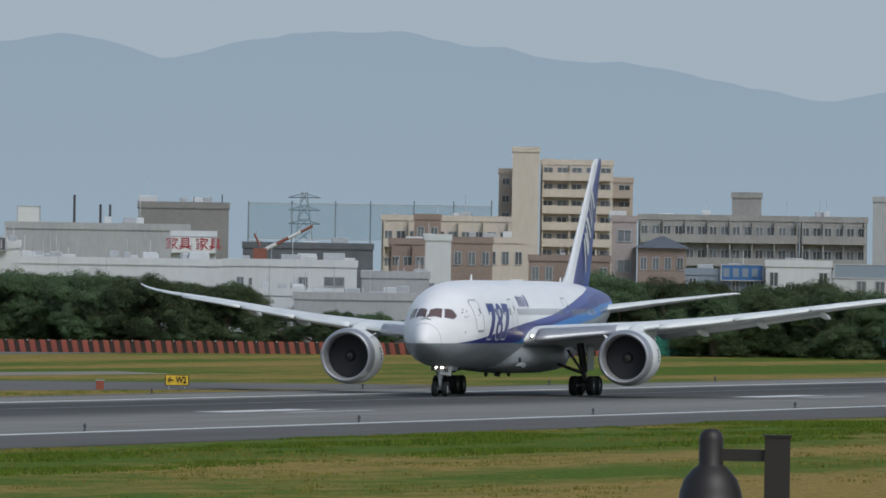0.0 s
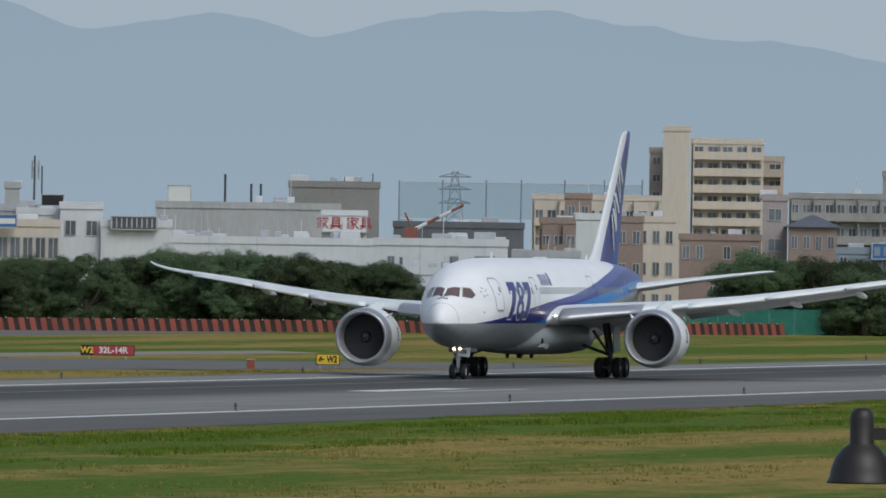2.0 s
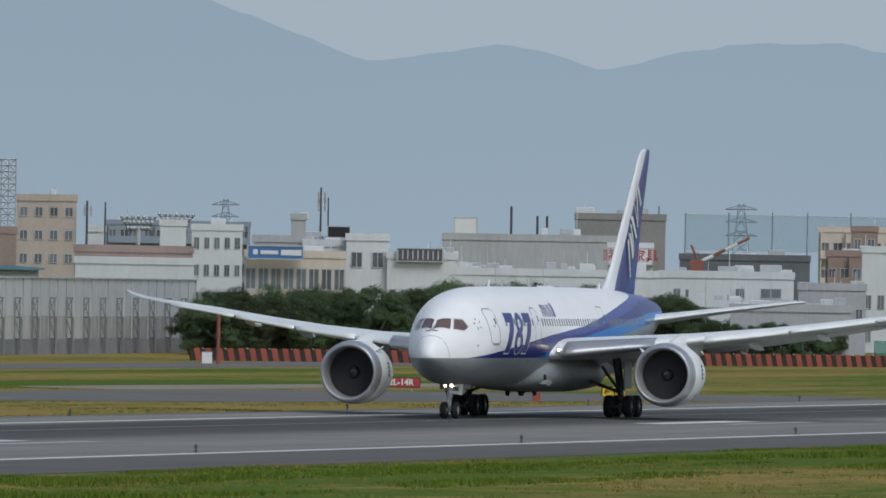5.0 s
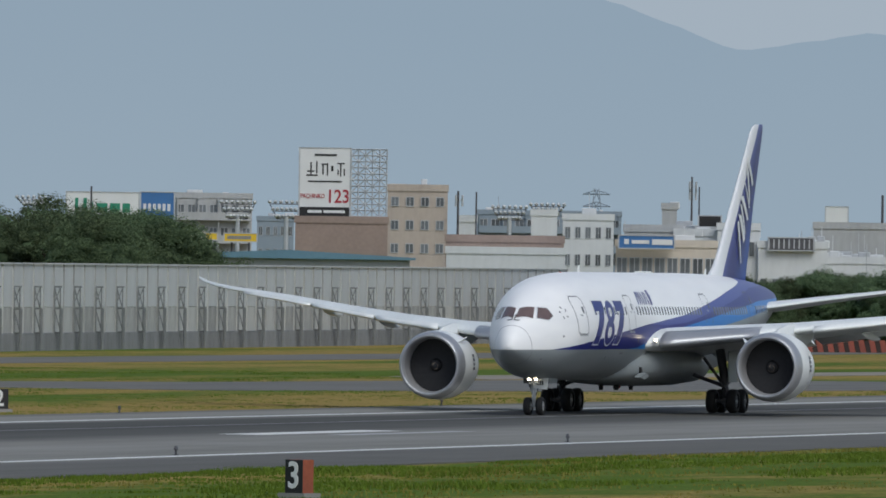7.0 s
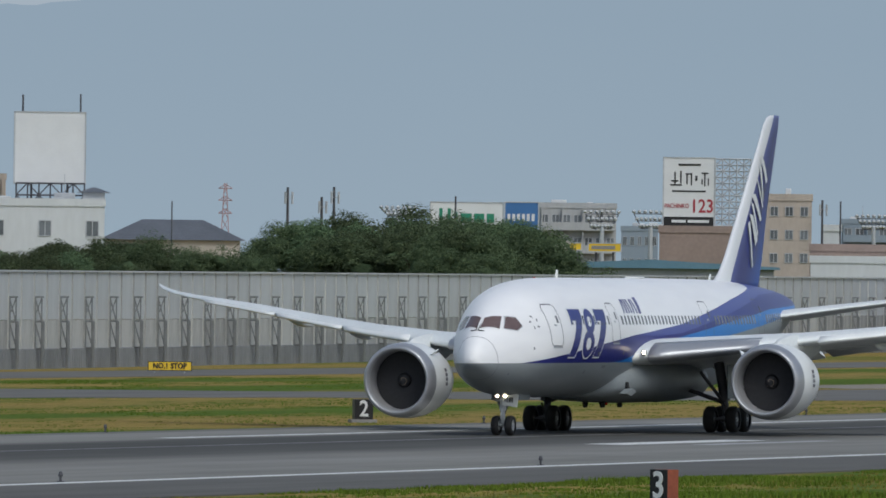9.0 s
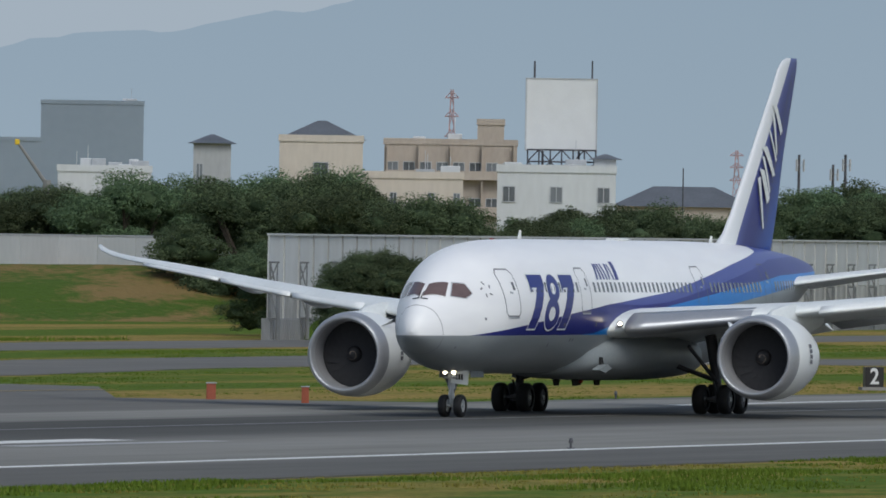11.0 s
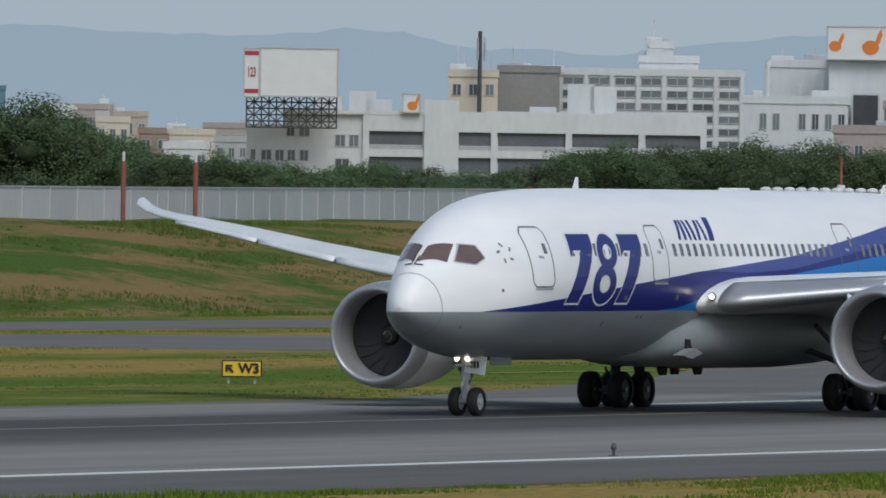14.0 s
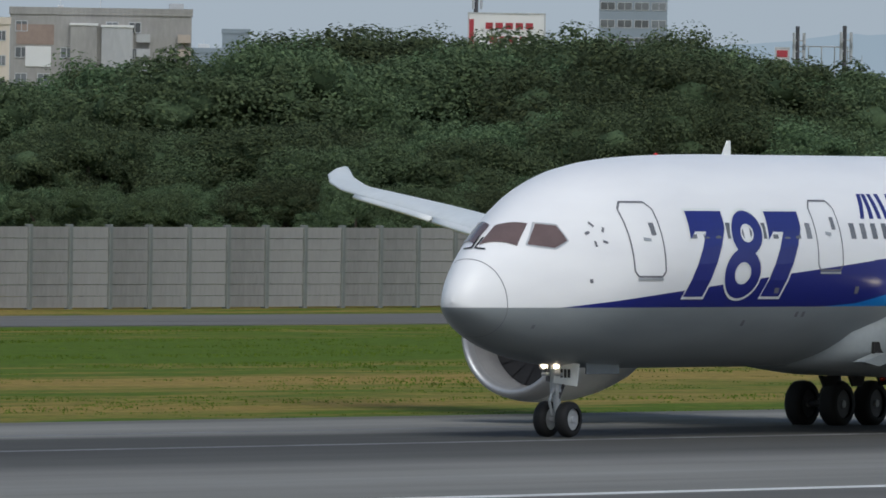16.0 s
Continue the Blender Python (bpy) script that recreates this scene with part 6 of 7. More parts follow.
building("roofed_house", 19.093, 1446, 2.3, 15.4, 8, WHITE, 3, 1, "few", "white house corner with a black hipped roof", roof='hip', clutter=0)
building("pyramid_house", 20.276, 1600, 9.1, 17.9, 9, CREAM, 3, 3, "few", "cream house with a dark pyramid roof", roof='hip', clutter=0)
building("apartment_block", 19.738, 1800, 17.4, 18.7, 10, BEIGE, 4, 8, "balcony", "beige apartment block with balconies", clutter=3)
building("lift_house", 19.572, 1800, 3.5, 21.4, 6, BEIGE, 0, 0, "plain", "beige rooftop block beyond the airfield", clutter=0)
building("long_store", 19.895, 1560, 11.5, 13.5, 9, CREAM, 2, 8, "few", "long cream low building", clutter=4)
building("dark_shed", 18.763, 1500, 14.8, 10.6, 9, CREAM, 1, 6, "plain", "low shed with a dark roof", roof='hip', clutter=0)
pylon(19.736, 3200, 39.3, 3.2, "red and white broadcasting mast in haze", PALERED)
pylon(18.545, 3600, 28.4, 3.6, "red and white broadcasting mast in haze", PALERED)
mast("aerial_mast", 18.285, 1480, 16.4, 0.2, "dark aerial mast over the trees", arms=1)
mast("aerial_mast", 18.092, 1480, 16.5, 0.2, "dark aerial mast over the trees", arms=1)
mast("aerial_mast", 18.143, 1480, 15.4, 0.2, "dark aerial mast over the trees", arms=1)
mast("aerial_mast", 18.767, 1490, 14.8, 0.1, "thin roof aerial on the skyline")
building("plant_house", 24.714, 1504, 6.5, 20.3, 8, WHITE, 1, 1, "plain", "white rooftop plant rooms", clutter=3)
building("plant_house", 24.745, 1508, 2.5, 21.9, 5, WHITE, 1, 1, "plain", "white rooftop tower with aerials", clutter=2)
building("office_block", 25.528, 1480, 5.3, 18.3, 9, CREAM, 6, 3, "win", "cream office with dark windows", clutter=4)
building("office_block", 25.297, 1490, 6.7, 18.9, 9, SLATE, 5, 3, "few", "grey office behind the car park", clutter=4)
mast("aerial_mast", 25.502, 1478, 23.1, 0.3, "green and grey roof mast", arms=2)
leaf_board = board("leaf_mark_board", 23.928, 1400, 6.39, 20.07, 23.29, SIGNWHITE, "white rooftop board with two orange leaf marks", legs=False, thick=4.0)
leaf_mark(leaf_board, -2.3, 21.68, 0.9)
leaf_mark(leaf_board, 1.3, 21.68, 1.2)
building("store_tower", 23.920, 1401, 6.2, 20.0, 10, WHITE, 5, 2, "plain", "white store tower under a marked board", clutter=0)
tower_glass = board("tower_glazing", 23.892, 1399, 2.82, 12.48, 16.39, GLASSWALL, "dark glazed band of a store tower", legs=False)
building("store", 24.182, 1395, 10.6, 15.5, 10, WHITE, 4, 8, "few", "white store with a window band", clutter=5)
building("department_store", 24.169, 1410, 6.0, 19.3, 10, WHITE, 5, 2, "plain", "white upper storeys of a store", clutter=2)
mast("chimney", 24.301, 1396, 19.7, 0.3, "white stack on the skyline", mat=SIGNWHITE)
building("brown_apartments", 23.237, 1300, 9.1, 16.4, 12, PINK, 8, 5, "balcony", "brown stepped apartment block with balconies", clutter=2)
building("brown_apartments", 23.541, 1304, 4.9, 16.0, 12, BROWN, 7, 3, "balcony", "brown stepped apartment wing", clutter=2)
building("brown_apartments", 23.729, 1306, 3.9, 14.7, 12, PINK, 6, 2, "balcony", "dusky lower apartment wing", clutter=1)
building("lift_house", 23.391, 1302, 2.7, 18.8, 6, BROWN, 0, 0, "plain", "brown lift house on apartments", clutter=0)
building("store", 23.812, 1290, 9.5, 12.3, 9, PINK, 3, 6, "few", "dusky low block beyond the airfield", clutter=2)
building("white_house", 22.988, 1330, 2.8, 15.1, 7, SIGNWHITE, 4, 2, "few", "white block with a pink sign", clutter=0)
cage(23.365, 1360, 19.7, 15.8, 19.0)
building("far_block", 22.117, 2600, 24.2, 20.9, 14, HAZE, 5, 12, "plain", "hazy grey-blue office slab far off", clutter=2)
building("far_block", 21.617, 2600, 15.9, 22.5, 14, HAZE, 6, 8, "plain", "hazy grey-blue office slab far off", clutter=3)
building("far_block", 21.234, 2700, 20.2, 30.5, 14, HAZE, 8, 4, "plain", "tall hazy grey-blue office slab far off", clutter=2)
building("low_house", 21.179, 1600, 10.9, 13.8, 9, WHITE, 2, 8, "few", "low white houses over the trees", clutter=8)
building("roofed_house", 20.732, 1500, 4.1, 16.7, 9, GREY, 3, 3, "few", "grey house with a hipped roof", roof='hip', clutter=0)
building("pyramid_house", 20.278, 1597, 9.7, 17.7, 9, CREAM, 3, 3, "few", "cream house with dark roof ridge", clutter=0)
crane(21.480, 1500, 12.4)
building("low_house", 21.878, 1500, 4.3, 10.8, 9, CREAM, 2, 3, "few", "small cream houses among trees", roof='hip', clutter=0)
parlour_board = board("white_billboard", 26.255, 1340, 7.71, 15.19, 19.76, SIGNWHITE, "blank white billboard with a red side panel", legs=False, thick=1.0)
parlour_side = board("red_side_panel", 26.453, 1340, 1.65, 15.12, 19.69, SIGNWHITE, "white panel with red numerals", legs=False, thick=1.0)
write(parlour_side, "123", 1.3, (0, -0.03, 17.41), SIGNRED, 0.45, 0.03)
bars(parlour_side, [(-0.75, 0.75, 17.41 + 1.7, 17.41 + 2.1), (-0.75, 0.75, 17.41 - 2.0, 17.41 - 1.6)], 0, SIGNRED)
frame_thing = thing("billboard_scaffold", spot(26.284, 1341), "steel scaffold under a billboard", "scaffold")
bm = bmesh.new()
lattice(bm, -4.4, 4.4, 0, 1.5, 12.10, 15.18, 12, 5, 0.07)
part("lattice", bm, DARKSTEEL, frame_thing)
leaf_disc = board("leaf_mark_sign", 25.785, 1345, 1.83, 13.83, 15.49, SIGNWHITE, "small white sign with an orange leaf mark", legs=False)
leaf_mark(leaf_disc, 0.1, 14.66, 0.7)
building("town_house", 27.266, 1900, 4.8, 15.5, 9, WHITE, 4, 3, "win", "small town block in the haze", clutter=2)
building("town_house", 27.113, 1950, 5.8, 15.9, 9, PINK, 4, 3, "win", "small town block in the haze", clutter=2)
building("town_house", 26.958, 2000, 5.3, 15.1, 9, BEIGE, 4, 3, "win", "small town block in the haze", clutter=2)
building("town_house", 27.028, 1800, 4.4, 13.7, 9, CREAM, 4, 3, "win", "small town block in the haze", clutter=2)
building("town_house", 26.821, 1800, 6.3, 12.3, 9, BROWN, 4, 3, "win", "small town block in the haze", clutter=2)
building("town_house", 26.697, 1700, 5.6, 12.0, 9, CREAM, 4, 3, "win", "small town block in the haze", clutter=2)
building("town_house", 26.560, 1900, 6.0, 13.4, 9, PINK, 4, 3, "win", "small town block in the haze", clutter=2)
building("town_house", 26.720, 1500, 4.9, 10.1, 9, WHITE, 4, 3, "win", "small town block in the haze", clutter=2)
building("town_house", 26.532, 1700, 4.2, 11.2, 9, GREY, 4, 3, "win", "small town block in the haze", clutter=2)
dog_board = board("pet_billboard", 29.203, 1300, 6.74, 11.24, 18.13, CREAMBOARD, "yellowed billboard with a faded picture and red marks", thick=1.0)
bars(dog_board, [(-3.0, 3.0, 14.69 + 2.6, 14.69 + 3.3)], 0, CREAMBOARD)
bars(dog_board, [(-2.2, 2.3, 14.69 + 2.55, 14.69 + 2.95)], -0.06, SLATE)
bars(dog_board, [(-3.0, -0.9, 14.69 - 1.6, 14.69 + 1.5)], 0, SIGNWHITE)
bars(dog_board, [(-2.6, -1.5, 14.69 - 0.3, 14.69 + 0.4), (-2.4, -1.7, 14.69 - 1.3, 14.69 - 0.6)], -0.06, SIGNRED)
bars(dog_board, [(-0.5, 0.9, 14.69 - 1.5, 14.69 + 1.9), (1.2, 2.8, 14.69 - 1.2, 14.69 + 1.6)], 0, PINK)
bars(dog_board, [(-2.0, 2.9, 14.69 - 2.35, 14.69 - 1.9)], 0, SLATE)
bars(dog_board, [(-3.2, 3.2, 14.69 - 3.4, 14.69 - 2.6)], 0, YELLOW)
wc_board = board("blue_billboard", 28.743, 1310, 2.69, 11.07, 13.71, BLUESIGN, "blue billboard with white figures", thick=0.8)
bars(wc_board, [(-0.9, -0.6, 12.39 - 1.0, 12.39 + 0.6), (-0.85, -0.65, 12.39 + 0.7, 12.39 + 0.95), (0.3, 1.1, 12.39 - 0.2, 12.39 + 0.6)], 0, SIGNWHITE)
frame_thing = thing("billboard_scaffold", spot(28.574, 1311), "bare steel billboard scaffold", "scaffold")
bm = bmesh.new()
lattice(bm, -2.45, 2.45, 0, 1.5, 5.00, 13.68, 5, 6, 0.06)
part("lattice", bm, STEEL, frame_thing)
building("drum_tower", 28.621, 1700, 4.5, 18.1, 5, SLATE, 0, 0, "plain", "dark rounded tower beyond the airfield", clutter=0)
building("long_store", 28.212, 1330, 13.9, 11.2, 10, GREY, 1, 8, "plain", "long plain grey building", clutter=3)
building("white_tower", 28.111, 1500, 3.3, 16.8, 6, WHITE, 5, 2, "few", "white tower with small openings", clutter=1)
building("office_block", 28.295, 1600, 7.0, 15.8, 8, CREAM, 4, 5, "few", "cream low office beyond the airfield", clutter=3)
building("green_tower", 27.543, 2300, 5.3, 20.2, 6, TEAL, 0, 0, "plain", "green-topped tower behind the trees", clutter=0)
building("long_store", 28.926, 1700, 7.7, 14.5, 9, GREY, 3, 6, "win", "grey low block beyond the airfield", clutter=4)
building("factory_hall", 29.903, 1700, 18.9, 12.4, 14, WHITE, 2, 12, "strip", "long white factory roofs", clutter=10)
building("factory_hall", 30.526, 1650, 20.4, 11.1, 14, GREY, 2, 8, "few", "grey factory roofs beyond the airfield", clutter=8)
mast("stack", 30.069, 1750, 18.3, 0.9, "broad pale factory stack", mat=CREAM)
building("white_house", 30.370, 1600, 4.5, 13.9, 7, WHITE, 4, 3, "few", "white block with aerials", clutter=3)
mast("aerial_mast", 30.442, 1598, 16.8, 0.25, "roof aerial mast on the skyline", arms=1)
mast("aerial_mast", 30.337, 1598, 16.8, 0.25, "roof aerial mast on the skyline", arms=1)
mast("stack", 30.678, 1900, 18.3, 0.8, "broad pale factory stack", mat=CREAM)
mast("stack", 30.264, 2100, 18.9, 0.8, "broad hazy factory stack", mat=HAZE)
mast("stack", 29.943, 1700, 12.1, 0.3, "thin stack on the skyline", mat=HAZE)
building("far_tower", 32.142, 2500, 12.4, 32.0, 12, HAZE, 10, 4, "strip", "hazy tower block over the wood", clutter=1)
mast("aerial_mast", 31.456, 1050, 16.5, 0.22, "tall mast with panel antennas over the wood", arms=2)
mast("aerial_mast", 31.260, 1050, 16.6, 0.22, "tall mast with panel antennas over the wood", arms=2)
frame_thing = thing("aerial_scaffold", spot(31.355, 1052), "steel frame between two aerial masts", "scaffold")
bm = bmesh.new()
lattice(bm, -2.0, 2.0, 0, 1.0, 0.00, 15.00, 4, 5, 0.05, False)
part("lattice", bm, STEEL, frame_thing)
building("white_house", 31.162, 1300, 3.0, 12.9, 8, CREAM, 3, 2, "few", "low house at the wood's end", clutter=2)
small_sign = board("red_white_sign", 31.519, 1000, 1.11, 13.66, 14.48, SIGNWHITE, "small red and white sign over the trees")
bars(small_sign, [(-0.4, 0.4, 14.07 - 0.2, 14.07 + 0.3)], 0, SIGNRED)
grey_flats = building("apartment_block", 34.36, 1500, 19.8, 20.0, 10, DUSK, 7, 8, "few", "grey weathered apartment block over the wood", clutter=3)
part("recess", boxes((-9.2, -5.1, -0.06, 0, 16.6, 18.8)), BROWN, grey_flats)
part("white_panel", boxes((-8.2, -5.4, -0.12, 0, 14.2, 16.4)), SIGNWHITE, grey_flats)
part("bay", boxes((-3.3, -0.4, -0.9, 0, 10, 18.75)), DUSK, grey_flats)
part("bay", boxes((0.1, 3.5, -0.9, 0, 10, 18.6)), GREY, grey_flats)
part("bay_roof", boxes((-3.4, -0.3, -1.0, 0, 18.75, 19.0), (0.0, 3.6, -1.0, 0, 18.6, 18.85)), SIGNWHITE, grey_flats)
for _z in (10.6, 12.2, 13.8, 15.4, 17.0):
    part("balcony", boxes((3.9, 5.4, -1.0, 0, _z, _z + 0.9)), GREY, grey_flats)
    part("balcony", boxes((8.4, 9.8, -1.0, 0, _z, _z + 0.9)), BEIGE, grey_flats)
building("apartment_tower", 34.807, 1480, 3.5, 18.7, 9, CREAM, 7, 2, "win", "cream apartment wing over the wood", clutter=0)
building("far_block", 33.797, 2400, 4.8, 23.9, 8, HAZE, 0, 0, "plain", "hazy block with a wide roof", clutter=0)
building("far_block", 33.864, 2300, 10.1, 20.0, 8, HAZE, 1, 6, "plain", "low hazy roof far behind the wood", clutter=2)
far_sign = board("red_letter_sign", 32.669, 1300, 7.38, 15.64, 19.11, SIGNWHITE, "white rooftop sign with red bars over the wood", thick=1.0)
bars(far_sign, [(-2.0 + 0.95 * k, -1.3 + 0.95 * k, 17.38 + 0.3, 17.38 + 0.9) for k in range(5)] + [(-1.6 + 0.95 * k, -0.9 + 0.95 * k, 17.38 - 1.0, 17.38 - 0.4) for k in range(4)] + [(-3.6, -3.1, 17.38 - 1.5, 17.38 + 1.2)], 0, SIGNRED)
mast("aerial_mast", 32.798, 1302, 21.5, 0.3, "mast over the wood", arms=1)
building("far_tower", 32.140, 2600, 12.6, 32.6, 12, HAZE, 9, 4, "strip", "hazy tower block over the wood", clutter=0)
tree_row(10.471, 11.459, 1420, 7.9, 7.5, 7, 30)
tree_row(11.459, 12.119, 1420, 7.2, 8.1, 7, 30)
tree_row(12.894, 13.577, 1420, 3.7, 4.3, 6, 30)
tree_row(13.575, 14.686, 1400, 7.2, 7.6, 11, 30)
tree_row(14.583, 15.501, 1390, 7.6, 6.8, 9, 30)
tree_row(15.266, 15.524, 1380, 6.8, 5.6, 3, 30)
tree_row(17.281, 17.564, 1330, 11.5, 12.5, 3, 30)
tree_row(17.564, 17.988, 1330, 12.3, 12.7, 3, 30)
tree_row(18.305, 17.304, 1320, 12.0, 12.4, 8, 20)
tree_row(18.469, 19.575, 1230, 9.8, 9.7, 9, 30)
tree_row(19.658, 20.601, 1150, 10.8, 11.8, 8, 30)
tree_row(19.926, 20.161, 960, 6.4, 6.7, 3, 6)
tree_row(19.979, 20.497, 1010, 6.6, 6.9, 4, 8)
tree_row(20.177, 21.043, 1240, 12.5, 12.2, 9, 30)
tree_row(21.043, 21.867, 1240, 11.9, 10.9, 9, 30)
tree_row(21.867, 22.692, 1240, 11.4, 12.1, 9, 30)
tree_row(22.692, 23.868, 1240, 12.1, 9.9, 13, 30)
tree_row(23.961, 25.138, 1140, 10.6, 9.7, 10, 50)
tree_row(25.137, 26.173, 1040, 9.0, 8.3, 9, 50)
tree_row(26.414, 26.719, 1000, 9.4, 8.7, 3, 30)
tree_row(26.720, 27.499, 1000, 9.1, 12.0, 7, 40)
tree_row(27.254, 27.819, 960, 12.1, 12.1, 4, 40)
tree_row(27.815, 28.476, 900, 8.6, 9.8, 6, 40)
tree_row(28.358, 29.277, 900, 9.7, 9.4, 8, 40)
tree_row(29.185, 29.608, 950, 11.5, 10.9, 4, 40)
tree_row(29.277, 30.595, 880, 9.1, 8.3, 11, 60)
tree_row(29.647, 30.590, 860, 9.6, 9.5, 7, 60)
tree_row(30.519, 31.179, 820, 9.7, 9.8, 6, 60)
tree_row(30.564, 31.459, 760, 7.6, 7.5, 9, 40)
tree_row(31.228, 31.583, 740, 11.1, 12.5, 5, 60)
tree_row(31.584, 32.361, 720, 13.2, 13.3, 11, 80)
tree_row(31.836, 32.660, 740, 13.4, 13.1, 11, 90)
tree_row(32.659, 33.461, 730, 12.6, 13.3, 11, 90)
tree_row(33.461, 34.777, 720, 12.7, 10.4, 15, 90)
tree_row(31.242, 32.656, 690, 9.5, 9.5, 13, 30)
tree_row(32.654, 34.774, 680, 7.9, 8.0, 17, 30)
tree_row(34.304, 36.655, 700, 9.0, 8.5, 13, 60)
tree_row(32.415, 34.770, 665, 5.7, 5.3, 13, 15)


# ---- the airfield's far side: fences, bank, barrier ----
def run_of(name, p, q, label, category):
    """A thing whose x axis runs from p to q on the ground, -y towards the runway."""
    d = Vector(q) - Vector(p)
    ob = new(name)
    ob.matrix_basis = pose(p[0], p[1], 0, 0, 0, math.degrees(math.atan2(d.y, d.x)))
    return tagged(ob, label, category, kind="structure"), d.length


CORRUGATED = coloured("pale_sheet_metal", (0.50, 0.52, 0.53), 0.5, 0.1, vary=0.10, scale=0.5, stretch=(1, 1, 0.2), own=0.25)
MESHGREY = coloured("weathered_lower_sheet", (0.20, 0.21, 0.22), 0.7, vary=0.22, scale=0.5, stretch=(1, 1, 0.2), own=0.2)
SCREENWHITE = coloured("screen_wall_white", (0.47, 0.485, 0.49), 0.8, vary=0.12, scale=0.15, stretch=(1, 1, 0.3), own=0.2)
TRESTLE = coloured("trestle_steel", (0.19, 0.20, 0.205), 0.6, 0.2, vary=0.25, scale=0.8)
UNDERSHEET = coloured("darker_under_sheet", (0.36, 0.365, 0.355), 0.85, vary=0.3, scale=0.5, stretch=(1, 1, 0.3), own=0.35)
PRECAST = coloured("precast_concrete", (0.25, 0.245, 0.235), 0.9, vary=0.2, scale=0.5, stretch=(1, 1, 0.25), own=0.35, bump=0.3)
POSTGREEN = coloured("dull_green_post", (0.17, 0.185, 0.175), 0.7, vary=0.2)


def mesh_of(name, bm, mat):
    me = bpy.data.meshes.new(name)
    bm.to_mesh(me)
    bm.free()
    me.materials.append(mat)
    return me


def make_screen(p, q, top=7.45, bay=8.4):
    """The tall noise screen: ribbed pale sheets above, darker sheets below, braced trestles on the runway side."""
    ob, n = run_of("wall_noise_screen", p, q, "tall pale ribbed noise screen braced by steel trestles", "fence")
    count = round(n / bay)
    bay = n / count
    bm = bmesh.new()
    ribs = 2
    for k in range(ribs):
        x0, x1 = bay * k / ribs, bay * (k + 1) / ribs
        box(bm, x0 + 0.02, x1 - 0.16, 0, 0.12, 3.75, top)
    box(bm, 0, bay, -0.16, 0.2, top - 0.02, top + 0.12)
    upper = mesh_of("sheet", bm, CORRUGATED)
    bm = bmesh.new()
    for k in range(ribs):
        x0, x1 = bay * k / ribs, bay * (k + 1) / ribs
        box(bm, x0 + 0.02, x1 - 0.16, 0.03, 0.14, 1.5, 3.72)
    lower = mesh_of("lower_sheet", bm, UNDERSHEET)
    bm = bmesh.new()
    box(bm, 0.01, bay - 0.01, -0.15, 0.5, -0.1, 1.5)
    for k in range(14):
        x = bay * (k + 0.5) / 14
        box(bm, x - 0.05, x + 0.05, -0.24, -0.15, -0.1, 1.42)
    plinth = mesh_of("plinth", bm, MESHGREY)
    bm = bmesh.new()
    for k in range(ribs):
        x1 = bay * (k + 1) / ribs
        box(bm, x1 - 0.16, x1 + 0.02, -0.09, 0.15, 1.5, top - 0.02)
    stud = mesh_of("stud", bm, UNDERSHEET)
    bm = bmesh.new()
    rod(bm, (0, -0.72, 0), (0, -0.72, 3.6), 0.15, 6)
    rod(bm, (0, -0.62, 3.6), (0, -0.62, 5.5), 0.06, 5)
    rod(bm, (0, -0.12, 1.5), (0, -0.12, 5.5), 0.07, 5)
    for z in (1.5, 3.6, 5.5):
        rod(bm, (0, -0.78, z), (0, 0, z), 0.08, 5)
    rod(bm, (0, -0.1, 5.4), (0, -0.6, 3.65), 0.06, 5)
    rod(bm, (0, -0.6, 5.4), (0, -0.2, 4.3), 0.05, 5)
    rod(bm, (0, -0.12, 3.5), (0, -0.68, 1.6), 0.06, 5)
    brace = mesh_of("trestle", bm, TRESTLE)
    for k in range(count):
        m = Matrix.Translation((k * bay, 0, 0))
        for nm, me in (("sheet", upper), ("lower_sheet", lower), ("plinth", plinth), ("stud", stud)):
            shared(nm, me, ob, m)
        shared("trestle", brace, ob, Matrix.Translation((k * bay, 0, 0)))
    return ob


make_screen((918, 343), (1150, 366))
make_screen((1150, 366), (1372, 383))


def bank_toe(x):
    return float(np.interp(x, [480, 600, 690, 820, 870, 930, 1000, 1060, 1130, 1250], [356, 352, 347, 366, 392, 430, 428, 405, 385, 380]))


def bank_height(x):
    return float(np.interp(x, [560, 600, 640, 680, 900, 1060, 1250], [0.0, 1.0, 3.6, 4.75, 4.8, 4.4, 4.2]))


def make_bank():
    """A grassy bank along the far taxiway, which carries the white wall and ends in a low nose."""
    bm = bmesh.new()
    rows = []
    for i in range(140):
        x = 555 + 5.0 * i
        row = []
        for k, (off, f) in enumerate(((0, 0), (3, 0.08), (8, 0.28), (14, 0.56), (20, 0.82), (25, 0.97), (29, 1.0), (40, 1.0), (60, 0.85), (90, 0))):
            z = bank_height(x) * f
            wob = 0.5 * noise.noise(Vector((x * 0.06, off * 0.11, 0))) + 0.22 * noise.noise(Vector((x * 0.25, off * 0.3, 4)))
            row.append(bm.verts.new((x, bank_toe(x) + off, -0.09 + z + wob * min(1, z))))
        rows.append(row)
    for r0, r1 in zip(rows, rows[1:]):
        for k in range(len(r0) - 1):
            bm.faces.new((r0[k], r1[k], r1[k + 1], r0[k + 1]))
    return tagged(part("ground_bank", bm, BANKGRASS, smooth=True), "long grassy bank with dry brown patches under a white wall", "bank", kind="structure")


make_bank()


def bank_top(x, y):
    off = y - bank_toe(x)
    return bank_height(x) * float(np.interp(off, [0, 3, 8, 14, 20, 25, 29, 40, 60, 90], [0, 0.08, 0.28, 0.56, 0.82, 0.97, 1.0, 1.0, 0.85, 0])) if off > 0 else 0.0


